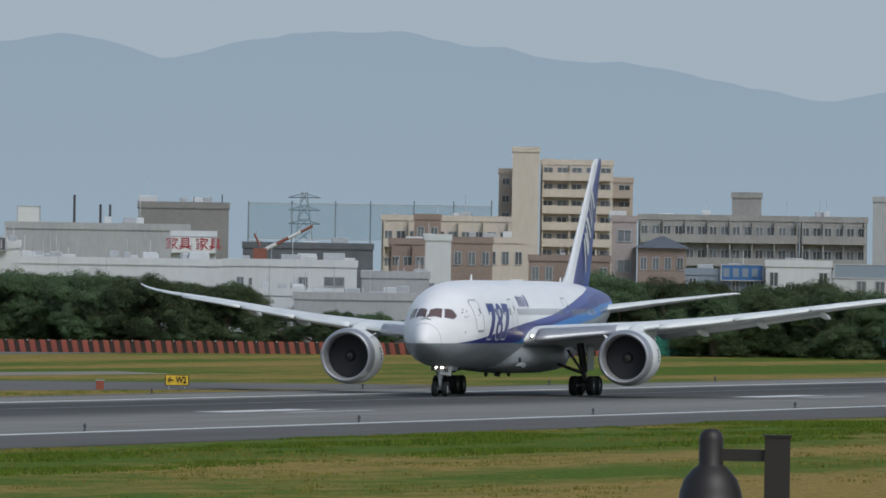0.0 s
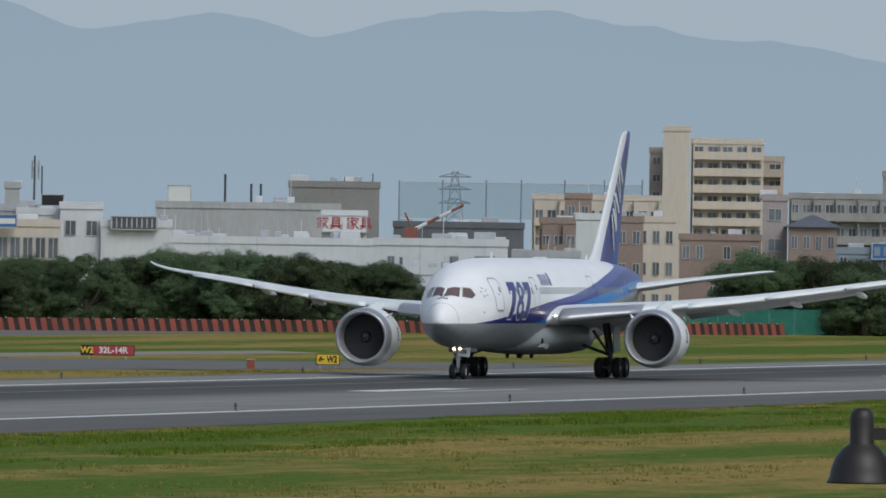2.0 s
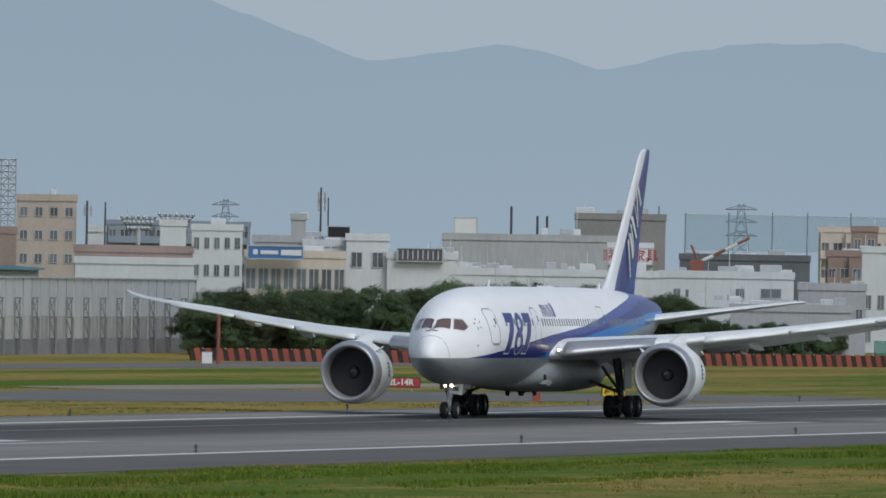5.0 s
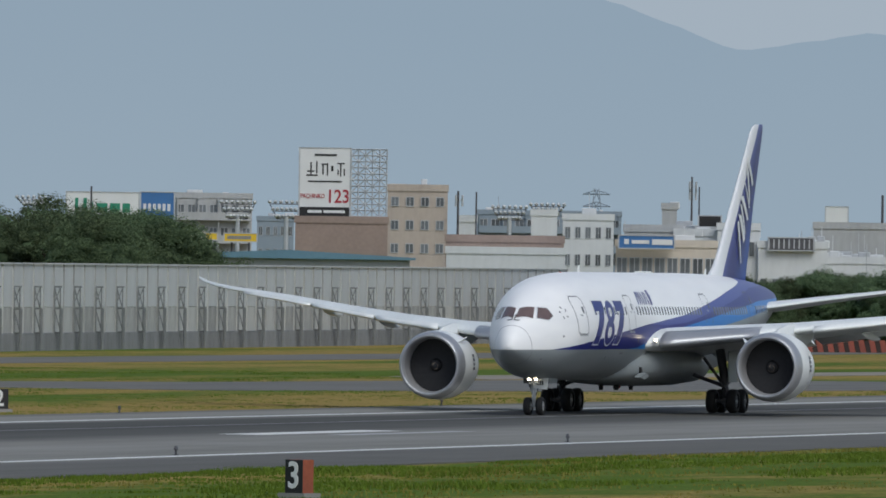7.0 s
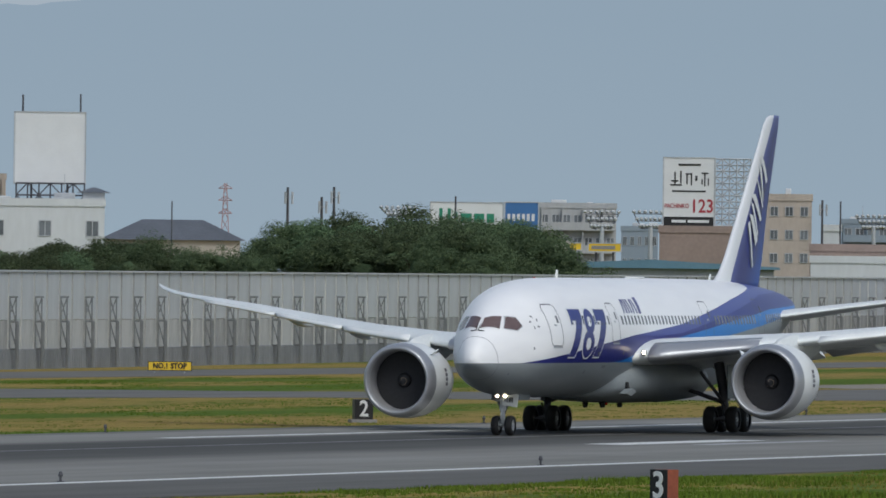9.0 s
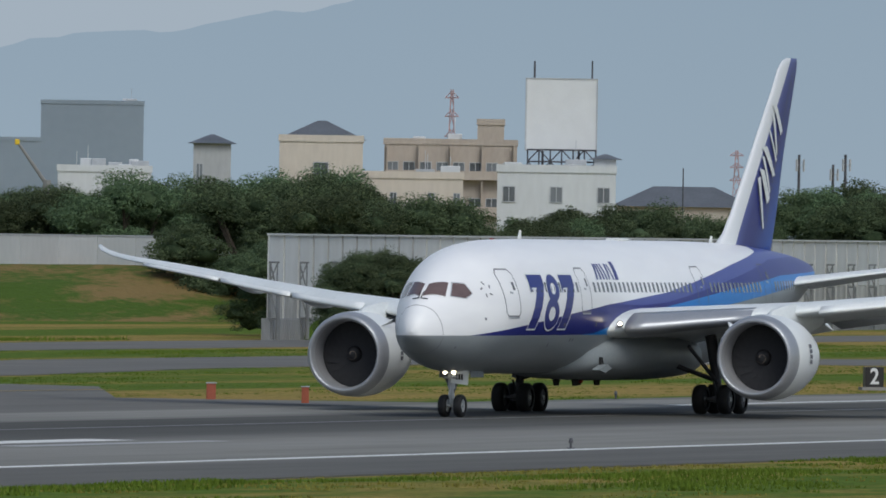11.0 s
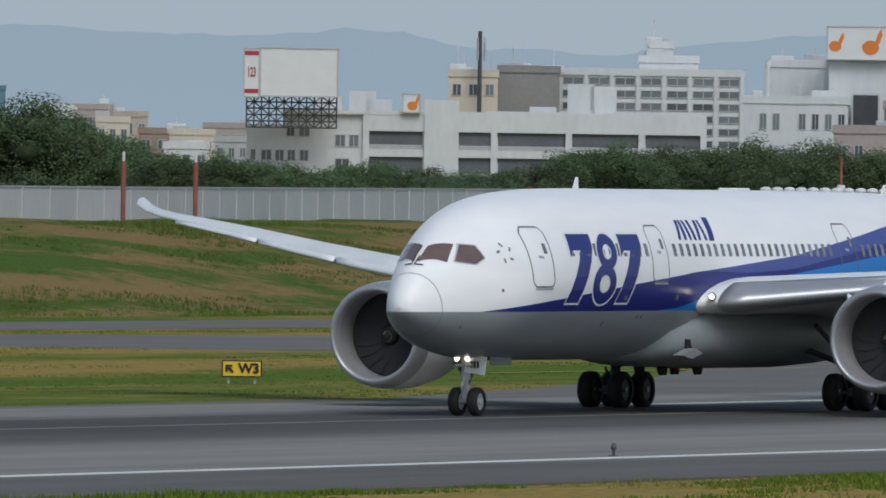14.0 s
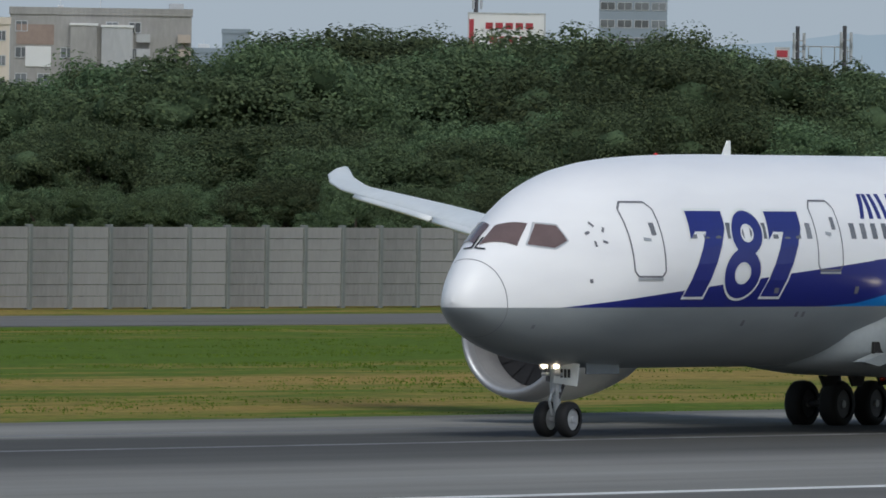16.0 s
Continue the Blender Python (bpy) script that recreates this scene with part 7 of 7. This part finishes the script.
def make_mound():
    """A small grassed heap at the foot of the noise screen."""
    bm = bmesh.new()
    bmesh.ops.create_icosphere(bm, subdivisions=4, radius=1, matrix=pose(938, 344.5, -0.1, 0, 0, 6) @ Matrix.Diagonal((10.5, 4.0, 2.0, 1)))
    for v in bm.verts:
        v.co.z += 0.25 * noise.noise(v.co * 0.5) * (1 if v.co.z > 0.2 else 0)
    return tagged(part("ground_mound", bm, BANKGRASS, smooth=True), "small grassy mound at the foot of the noise screen", "mound", kind="structure")


make_mound()


def make_white_wall(p, q, end):
    ob, n = run_of("wall_white_screen", p, q, "white panelled screen wall on top of the bank", "wall")
    bm = bmesh.new()
    box(bm, 0.04, 5.76, 0, 0.16, 2.6, 6.86)
    box(bm, -0.08, 0.08, -0.06, 0.22, 2.6, 6.9)
    panel = mesh_of("panel", bm, SCREENWHITE)
    bm = bmesh.new()
    box(bm, 0, 5.8, -0.05, 0.21, 6.86, 6.98)
    cap = mesh_of("coping", bm, STEEL)
    for k in range(int(n / 5.8) + 1):
        shared("panel", panel, ob, Matrix.Translation((5.8 * k, 0, 0)))
        shared("coping", cap, ob, Matrix.Translation((5.8 * k, 0, 0)))
    # the return at the wall's end
    if end:
        ret = boxes((-0.2, 0, 0, 3, 1.2, 6.9))
        part("return_panel", ret, SCREENWHITE, ob)
    return ob


make_white_wall((660.5, 380), (800, 404), True)
make_white_wall((800, 404), (1000, 459), False)
make_white_wall((1000, 459), (1060, 436), False)
make_white_wall((1060, 436), (1160, 412), False)


def make_precast_fence():
    """Concrete fence of ribbed panels slotted between posts."""
    ob, n = run_of("wall_precast_fence", (400, 354.5), (596, 354.5), "weathered grey precast concrete fence with posts", "fence")
    bm = bmesh.new()
    for k in range(7):
        box(bm, 0.14, 3.09, 0.02 * (k % 2), 0.12, 0.02 + 0.53 * k, 0.53 * (k + 1))
    panel = mesh_of("panel", bm, PRECAST)
    bm = bmesh.new()
    box(bm, -0.13, 0.13, -0.1, 0.2, -0.1, 3.82, 0.02)
    post = mesh_of("post", bm, POSTGREEN)
    for k in range(int(n / 3.23)):
        shared("panel", panel, ob, Matrix.Translation((3.23 * k, 0, 0)))
        shared("post", post, ob, Matrix.Translation((3.23 * k, 0, 0)))
    return ob


make_precast_fence()
far_fence, _n = run_of("wall_far_fence", (596, 372), (700, 432), "grey mesh fence running back beside a wood", "fence")
for k in range(24):
    part("mesh_panel", boxes((5 * k, 5 * k + 4.9, 0, 0.1, 0, 3.2)), MESHGREY if k > 8 else PRECAST, far_fence)


DARKGAP = coloured("dark_brown_gap_fill", (0.05, 0.038, 0.034), 0.8, vary=0.3, scale=0.8, gloss=0.1)
RUSTRED = coloured("dull_red_barrier", (0.27, 0.07, 0.045), 0.6, vary=0.25, scale=0.6, own=0.3)


def make_barrier():
    """Low orange and dark striped works barrier in front of the trees."""
    rows = [((1245, 348), (1345, 302)), ((1345, 302), (1376, 290.9))]
    for p, q in rows:
        ob, n = run_of("wall_works_barrier", q, p, "low orange works barrier with dark slanted gaps", "barrier")
        ob.rotation_mode = "XYZ"
        step = 1.62
        bm = bmesh.new()
        prism(bm, [(0.0, 0.0), (0.86, 0.0), (1.26, 1.2), (0.4, 1.2)], 0, 0.14)
        panel = mesh_of("panel", bm, RUSTRED)
        # Dark brown sheets fill the slanted gaps between the orange panels.
        bm = bmesh.new()
        prism(bm, [(0.88, 0.0), (1.60, 0.0), (2.0, 1.14), (1.28, 1.14)], 0.05, 0.16)
        gap = mesh_of("dark_panel", bm, DARKGAP)
        bm = bmesh.new()
        prism(bm, [(-0.16, 0.0), (0.0, 0.0), (-0.3, 1.22), (-0.46, 1.22)], -0.08, 0.0)
        pale = mesh_of("pale_strip", bm, SIGNWHITE)
        for k in range(int(n / step)):
            m = Matrix.Translation((n - step * (k + 1), 0, 0))
            shared("panel", panel, ob, m), shared("dark_panel", gap, ob, m)
            if k % 2 == 0:
                shared("pale_strip", pale, ob, m)


make_barrier()


site_net, _n = run_of("wall_site_net", (1560, 238), (1352, 312), "teal netting fence behind the works barrier", "fence")
for k in range(44):
    part("net_panel", boxes((5 * k, 5 * k + 4.95, 6.0, 6.04, 0, 2.6)), CAGENET, site_net)
    part("net_post", boxes((5 * k - 0.05, 5 * k + 0.05, 5.9, 6.0, -0.1, 2.7)), STEEL, site_net)


# ---- signs and small things on the airfield ----
def taxi_sign(x, y, h, faces, label, lift=0.25, spin=0.0):
    """A low airfield sign: a boxed cabinet on stub legs with coloured faces and letters."""
    az = math.degrees(math.atan2(y, x))
    s = thing("taxiway_sign", pose(x, y, 0, 0, 0, az - 90 + spin), label, "airfield sign", "airfield signs")
    w = sum(f[1] for f in faces)
    bm = boxes((-w / 2 - 0.06, w / 2 + 0.06, 0.0, 0.28, lift - 0.05, lift + h + 0.05))
    part("cabinet", bm, BLACK, s)
    x0 = -w / 2
    for text, fw, ground_mat, ink in faces:
        face = part("face", boxes((x0, x0 + fw, -0.03, 0.0, lift, lift + h)), ground_mat, s)
        if text:
            write(face, text, h * 0.95, (x0 + fw / 2, -0.05, lift + h * 0.5), ink, min(1.0, fw / ((0.78 if text[0] == '←' else 0.66) * h * len(text))), 0.02)
        x0 += fw
    for k in (-1, 1):
        bm = bmesh.new()
        rod(bm, (k * w * 0.35, 0.14, -0.1), (k * w * 0.35, 0.14, lift), 0.05, 6)
        part("leg", bm, STEEL, s)
    return s


taxi_sign(931, 229.5, 0.66, [("← W2", 1.55, YELLOW, BLACK)], "yellow taxiway sign with a black arrow and W2")
taxi_sign(975, 257.0, 0.66, [("W2", 0.85, BLACK, YELLOW), ("32L-14R", 3.0, SIGNRED, SIGNWHITE)], "red runway holding sign reading 32L-14R beside black W2")
taxi_sign(696, 319.0, 0.62, [("B2", 0.8, BLACK, YELLOW), ("W2 ↗", 1.25, YELLOW, BLACK)], "black and yellow taxiway sign reading B2 and W2")
taxi_sign(555, 303.0, 0.62, [("B3", 0.65, BLACK, YELLOW), ("W3 ↗", 1.15, YELLOW, BLACK)], "black and yellow taxiway sign reading B3 and W3")
taxi_sign(484.5, 241.3, 0.56, [("↖ W3", 1.48, YELLOW, BLACK)], "yellow taxiway sign with a black arrow and W3")
taxi_sign(980, 333.0, 0.6, [("NO.1 STOP", 3.2, YELLOW, BLACK)], "yellow sign with black letters reading NO.1 STOP", 0.2)


def notice():
    x, y = 610, 350.5
    az = math.degrees(math.atan2(y, x))
    s = thing("notice_board", pose(x, y, 0, 0, 0, az - 90), "yellow notice board on two posts in front of the bank", "notice board")
    z0, z1 = 1.75, 3.3
    face = part("panel", boxes((-1.98, 1.98, 0, 0.08, z0, z1)), YELLOW, s)
    for k, text in enumerate(("THANK YOU FOR OBSERVING", "ROLLING TAKE OFF   &", "TAKE OFF COURSE RESTRICTION")):
        write(face, text, 0.36, (0, -0.03, z1 - 0.3 - 0.47 * k), BLACK, 3.5 / (0.2 * len(text)) * 0.78 if k else 0.74, 0.008)
    for k in (-1, 1):
        bm = bmesh.new()
        rod(bm, (k * 1.55, 0.1, -0.2), (k * 1.55, 0.1, z1), 0.06, 8)
        part("post", bm, DARKSTEEL, s)


notice()


def distance_sign(x, y, digit, spin, label, w=0.78, h=1.2, side=True):
    az = math.degrees(math.atan2(y, x))
    s = thing("distance_sign", pose(x, y, 0, 0, 0, az - 90 + spin), label, "airfield sign", "distance signs")
    part("cabinet", boxes((-w / 2, w / 2, 0, 0.62, 0.12, 0.12 + h)), ORANGE if side else BLACK, s)
    face = part("face", boxes((-w / 2, w / 2, -0.03, 0.0, 0.12, 0.12 + h)), BLACK, s)
    write(face, digit, h * 1.12, (0, -0.05, 0.12 + h * 0.5), SIGNWHITE, 0.85, 0.02)
    bm = boxes((-w / 2 - 0.2, w / 2 + 0.2, -0.2, 0.8, -0.05, 0.12))
    part("footing", bm, PRECAST, s)


distance_sign(471, 141.5, "3", -38, "black distance sign with a white 3 and orange sides")
distance_sign(702, 227.5, "2", 12, "black distance sign with a white 2", 1.0, 1.08, False)


def marker(x, y, mat, w, h, label, name="marker_box"):
    az = math.degrees(math.atan2(y, x))
    s = thing(name, pose(x, y, 0, 0, 0, az - 90), label, "marker", "markers in the grass")
    bm = bmesh.new()
    box(bm, -w / 2, w / 2, 0, w * 0.7, -0.05, h, 0.03)
    part("body", bm, mat, s)
    part("lid", boxes((-w / 2 - 0.03, w / 2 + 0.03, -0.03, w * 0.7 + 0.03, h, h + 0.05)), STEEL, s)


marker(612, 231.5, ORANGE, 0.45, 0.75, "small orange cabinet in the grass")
marker(606, 224.5, ORANGE, 0.35, 0.75, "small orange cabinet beside the runway")
marker(915, 231.0, ORANGE, 0.55, 0.6, "low orange box in the grass")
marker(512, 283.0, SIGNWHITE, 0.6, 0.35, "low pale box in the grass")
marker(1215, 338.0, SIGNWHITE, 0.95, 1.0, "white cabinet before the works barrier")


def striped_post(x, y, h, label, base=0.0):
    s = thing("marker_mast", pose(x, y, base), label, "mast", "red masts")
    bm = bmesh.new()
    rod(bm, (0, 0, -0.3), (0, 0, h), 0.16, 8)
    part("pole", bm, REDSTEEL, s)
    bm = bmesh.new()
    rod(bm, (0, 0, h), (0, 0, h + 0.6), 0.09, 8)
    part("lamp_head", bm, SIGNWHITE, s)


striped_post(1208, 335, 4.6, "red post with a pale lamp head")
striped_post(770, 392, 4.2, "red mast on the bank", 4.4)
striped_post(800, 402, 4.2, "thin red mast on the bank", 4.4)


def make_trestle():
    """The approach structure: a rust-red trestle that carries a walkway to a concrete platform."""
    az = 24.1
    tr = thing("approach_trestle", spot(az, 1045), "rust-red steel trestle walkway on thin columns", "trestle")
    x0, x1, zt = -16.5, 16.5, 5.85
    for y in (0, 2.2):
        part("beam", boxes((x0, x1, y - 0.12, y + 0.12, zt - 0.16, zt)), REDSTEEL, tr)
    part("walkway", boxes((x0, x1, 0, 2.2, zt, zt + 0.06)), STEEL, tr)
    for x in (-16.2, -14.4, -13.1, -10.6, -9.4, -8.4, -6.1, 4.2, 6.4, 9.3, 12.3, 13.6, 15.8):
        for y in (0, 2.2):
            bm = bmesh.new()
            rod(bm, (x, y, -0.2), (x, y, zt - 0.2), 0.09, 6)
            part("column", bm, REDSTEEL, tr)
            part("footing", boxes((x - 0.3, x + 0.3, y - 0.3, y + 0.3, -0.2, 0.2)), PRECAST, tr)
    pf = thing("approach_platform", spot(az - 0.1, 1043), "concrete platform on piers with white capsules along its edge", "platform")
    part("deck", boxes((-5.9, 6.3, -1.5, 5, 5.75, 6.1)), REDSTEEL, pf)
    for x in (-5.2, -2.6, 0.9, 3.3, 5.6):
        part("pier", boxes((x - 0.45, x + 0.45, -0.6, 0.4, -0.2, 5.5)), PRECAST, pf)
        part("pier", boxes((x - 0.45, x + 0.45, 3.6, 4.6, -0.2, 5.5)), PRECAST, pf)
    part("cross_beam", boxes((-5.9, 6.3, -0.8, 4.8, 5.1, 5.75)), PRECAST, pf)
    part("back_wall", boxes((-5.5, 6.0, 4.9, 5.2, -0.2, 3.0)), GREY, pf)
    part("rail", boxes((-5.9, 6.3, -1.5, -1.4, 6.9, 7.0)), REDSTEEL, pf)
    for k in range(21):
        x = -5.8 + 0.6 * k
        part("baluster", boxes((x - 0.05, x + 0.05, -1.5, -1.4, 6.1, 6.9)), REDSTEEL, pf)
    for k in range(14):
        bm = bmesh.new()
        bmesh.ops.create_icosphere(bm, subdivisions=2, radius=0.46, matrix=Matrix.Translation((-5.5 + 0.9 * k, -1.3, 7.15)) @ Matrix.Diagonal((1, 0.8, 0.55, 1)))
        part("capsule", bm, SIGNWHITE, pf, smooth=True)
    bm = bmesh.new()
    rod(bm, (0.2, 0, 6.1), (0.2, 0, 7.6), 0.5, 12, 0.3)
    part("dome_base", bm, SIGNWHITE, pf)
    bm = bmesh.new()
    rod(bm, (0.2, 0, 7.5), (0.2, 0, 9.7), 0.11, 8)
    part("red_mast", bm, REDSTEEL, pf)
    hut = thing("equipment_hut", spot(az + 0.36, 1040), "pale concrete equipment hut beside the piers", "hut")
    part("wall", boxes((-2.2, 2.2, 0, 3, -0.2, 2.2)), PRECAST, hut)
    part("roof", boxes((-2.35, 2.35, -0.15, 3.15, 2.2, 2.4)), GREY, hut)
    part("door", boxes((-0.5, 0.4, -0.05, 0.0, 0.0, 1.9)), STEEL, hut)


make_trestle()


def make_lamp():
    """The dark park lamp that stands below the viewing mound: post, side arm, cap and bell shade."""
    m, nodes, links, b = material("dark_brown_lamp_paint", 0.5)
    b.inputs["Base Color"].default_value = (0.022, 0.017, 0.015, 1)
    d, az = 75.0, 11.34
    lamp = thing("park_lamp", spot(az, d), "dark brown park lamp with a bell shade on a side arm", "street lamp")
    # x runs to the post's right; the shade hangs to its left
    ztop = 7.79
    part("post", boxes((-0.07, 0.07, -0.07, 0.07, 0.6, ztop)), m, lamp)
    part("post_cap", boxes((-0.078, 0.078, -0.078, 0.078, ztop, ztop + 0.012)), m, lamp)
    part("arm", boxes((-0.32, -0.06, -0.03, 0.03, ztop - 0.135, ztop - 0.07)), m, lamp)
    cx = -0.362
    prof = [(0.0, 0.04), (0.035, 0.036), (0.06, 0.012), (0.067, -0.02), (0.067, -0.155), (0.07, -0.16), (0.105, -0.185), (0.145, -0.235), (0.168, -0.30), (0.176, -0.345), (0.19, -0.365), (0.19, -0.375)]
    rings = [[Vector((cx + max(r, 0.002) * math.cos(2 * math.pi * k / 28), max(r, 0.002) * math.sin(2 * math.pi * k / 28), ztop + z)) for k in range(28)] for r, z in prof]
    part("bell_shade", loft(rings), m, lamp, smooth=True)


make_lamp()


# ---- long grass along the runway's edges ----
def inside(x, y, corners):
    hit = False
    for (xa, ya), (xb, yb) in zip(corners, corners[1:] + corners[:1]):
        if (ya > y) != (yb > y) and x < (xb - xa) * (y - ya) / (yb - ya) + xa:
            hit = not hit
    return hit


BANKTUFT = coloured("bank_long_grass", (0.095, 0.135, 0.030), 0.95, vary=0.4, scale=0.12, gloss=0.08)


def make_tufts(name, n, area, height, mat, seed, label, rise=None):
    rnd = random.Random(seed)
    verts, faces = [], []
    x0, x1, y0, y1 = area
    while len(faces) < n * 4:
        x, y = rnd.uniform(x0, x1), y1 - (y1 - y0) * rnd.random() ** 1.5
        if any(inside(x, y, c) for c in PAVED):
            continue
        dens = noise.noise(Vector((x * 0.035, y * 0.16, seed))) + 0.5 * noise.noise(Vector((x * 0.15, y * 0.5, seed)))
        if dens < 0.02:
            continue
        s = height * (0.45 + 1.2 * min(0.8, dens)) * rnd.uniform(0.6, 1.2)
        for k in range(4):
            a = rnd.uniform(0, 6.28)
            bx, by = x + rnd.uniform(-0.25, 0.25), y + rnd.uniform(-0.25, 0.25)
            w = 0.035
            lean = rnd.uniform(0.1, 0.5) * s
            i = len(verts)
            z = -0.06 + (rise(bx, by) if rise else 0)
            verts += [(bx - w * math.sin(a), by + w * math.cos(a), z), (bx + w * math.sin(a), by - w * math.cos(a), z), (bx + lean * math.cos(a), by + lean * math.sin(a), z + s)]
            faces.append((i, i + 1, i + 2))
    me = bpy.data.meshes.new(name)
    me.from_pydata(verts, [], faces)
    me.materials.append(mat)
    return tagged(new(name, me), label, "grass", kind="stuff")


make_tufts("grass_edge", 26000, (230, 900, 140, 160.3), 0.20, TAILGRASS, 3, "long fresh green grass beside the runway")
make_tufts("grass_dry", 12000, (250, 900, 110, 160.0), 0.14, DRYGRASS, 5, "dry yellow grass stalks beside the runway")
make_tufts("grass_far", 30000, (330, 980, 222.5, 320), 0.08, TAILGRASS, 8, "rough grass between runway and taxiway")
make_tufts("grass_bank", 9000, (560, 900, 346, 358), 0.35, TAILGRASS, 9, "rough grass at the foot of the bank")
make_tufts("grass_slope", 16000, (575, 830, 347, 392), 0.34, BANKTUFT, 12, "long uneven grass on the slope of the bank", bank_top)


def motions():
    """The airliner's take-off run, from slow to fast."""
    walk(airliner, [
        (0.0, pose(901.35, LANE + 0.27, 0, -0.6, 0, -0.85)),
        (0.5, pose(892.42, LANE + 0.26, 0, -0.6, 0, -0.81)),
        (1.0, pose(882.94, LANE + 0.25, 0, -0.6, 0, -0.76)),
        (1.5, pose(872.89, LANE + 0.24, 0, -0.6, 0, -0.72)),
        (2.0, pose(862.27, LANE + 0.24, 0, -0.6, 0, -0.67)),
        (2.5, pose(851.06, LANE + 0.23, 0, -0.6, 0, -0.63)),
        (3.0, pose(839.26, LANE + 0.22, 0, -0.6, 0, -0.59)),
        (3.5, pose(826.86, LANE + 0.21, 0, -0.6, 0, -0.54)),
        (4.0, pose(813.87, LANE + 0.20, 0, -0.6, 0, -0.50)),
        (4.5, pose(800.26, LANE + 0.19, 0, -0.6, 0, -0.46)),
        (5.0, pose(786.03, LANE + 0.17, 0, -0.6, 0, -0.41)),
        (5.5, pose(771.19, LANE + 0.16, 0, -0.6, 0, -0.37)),
        (6.0, pose(755.73, LANE + 0.15, 0, -0.6, 0, -0.32)),
        (6.5, pose(739.64, LANE + 0.14, 0, -0.6, 0, -0.28)),
        (7.0, pose(722.92, LANE + 0.13, 0, -0.6, 0, -0.24)),
        (7.5, pose(705.57, LANE + 0.11, 0, -0.6, 0, -0.19)),
        (8.0, pose(687.58, LANE + 0.09, 0, -0.6, 0, -0.30)),
        (8.5, pose(668.97, LANE + 0.08, 0, -0.6, 0, -0.30)),
        (9.0, pose(649.73, LANE + 0.06, 0, -0.6, 0, -0.30)),
        (9.5, pose(629.85, LANE + 0.03, 0, -0.6, 0, -0.28)),
        (10.0, pose(609.35, LANE, 0, -0.6, 0, -0.25)),
        (10.5, pose(588.23, LANE, 0, -0.6, 0, -0.15)),
        (11.0, pose(566.49, LANE, 0, -0.6, 0, -0.02)),
        (11.5, pose(544.14, LANE, 0, -0.6, 0, 0.10)),
        (12.0, pose(521.18, LANE, 0, -0.6, 0, 0.17)),
        (12.5, pose(497.62, LANE, 0, -0.6, 0, 0.20)),
        (13.0, pose(473.47, LANE, 0, -0.6, 0, 0.18)),
        (13.5, pose(448.74, LANE, 0, -0.6, 0, 0.09)),
        (14.0, pose(423.44, LANE, 0, -0.6, 0, -0.03)),
        (14.5, pose(397.59, LANE, 0, -0.6, 0, -0.13)),
        (15.0, pose(371.20, LANE, 0, -0.6, 0, -0.22)),
        (15.5, pose(344.28, LANE, 0, -0.6, 0, -0.29)),
        (16.0, pose(316.85, LANE, 0, -0.6, 0, -0.34)),
    ])


motions()
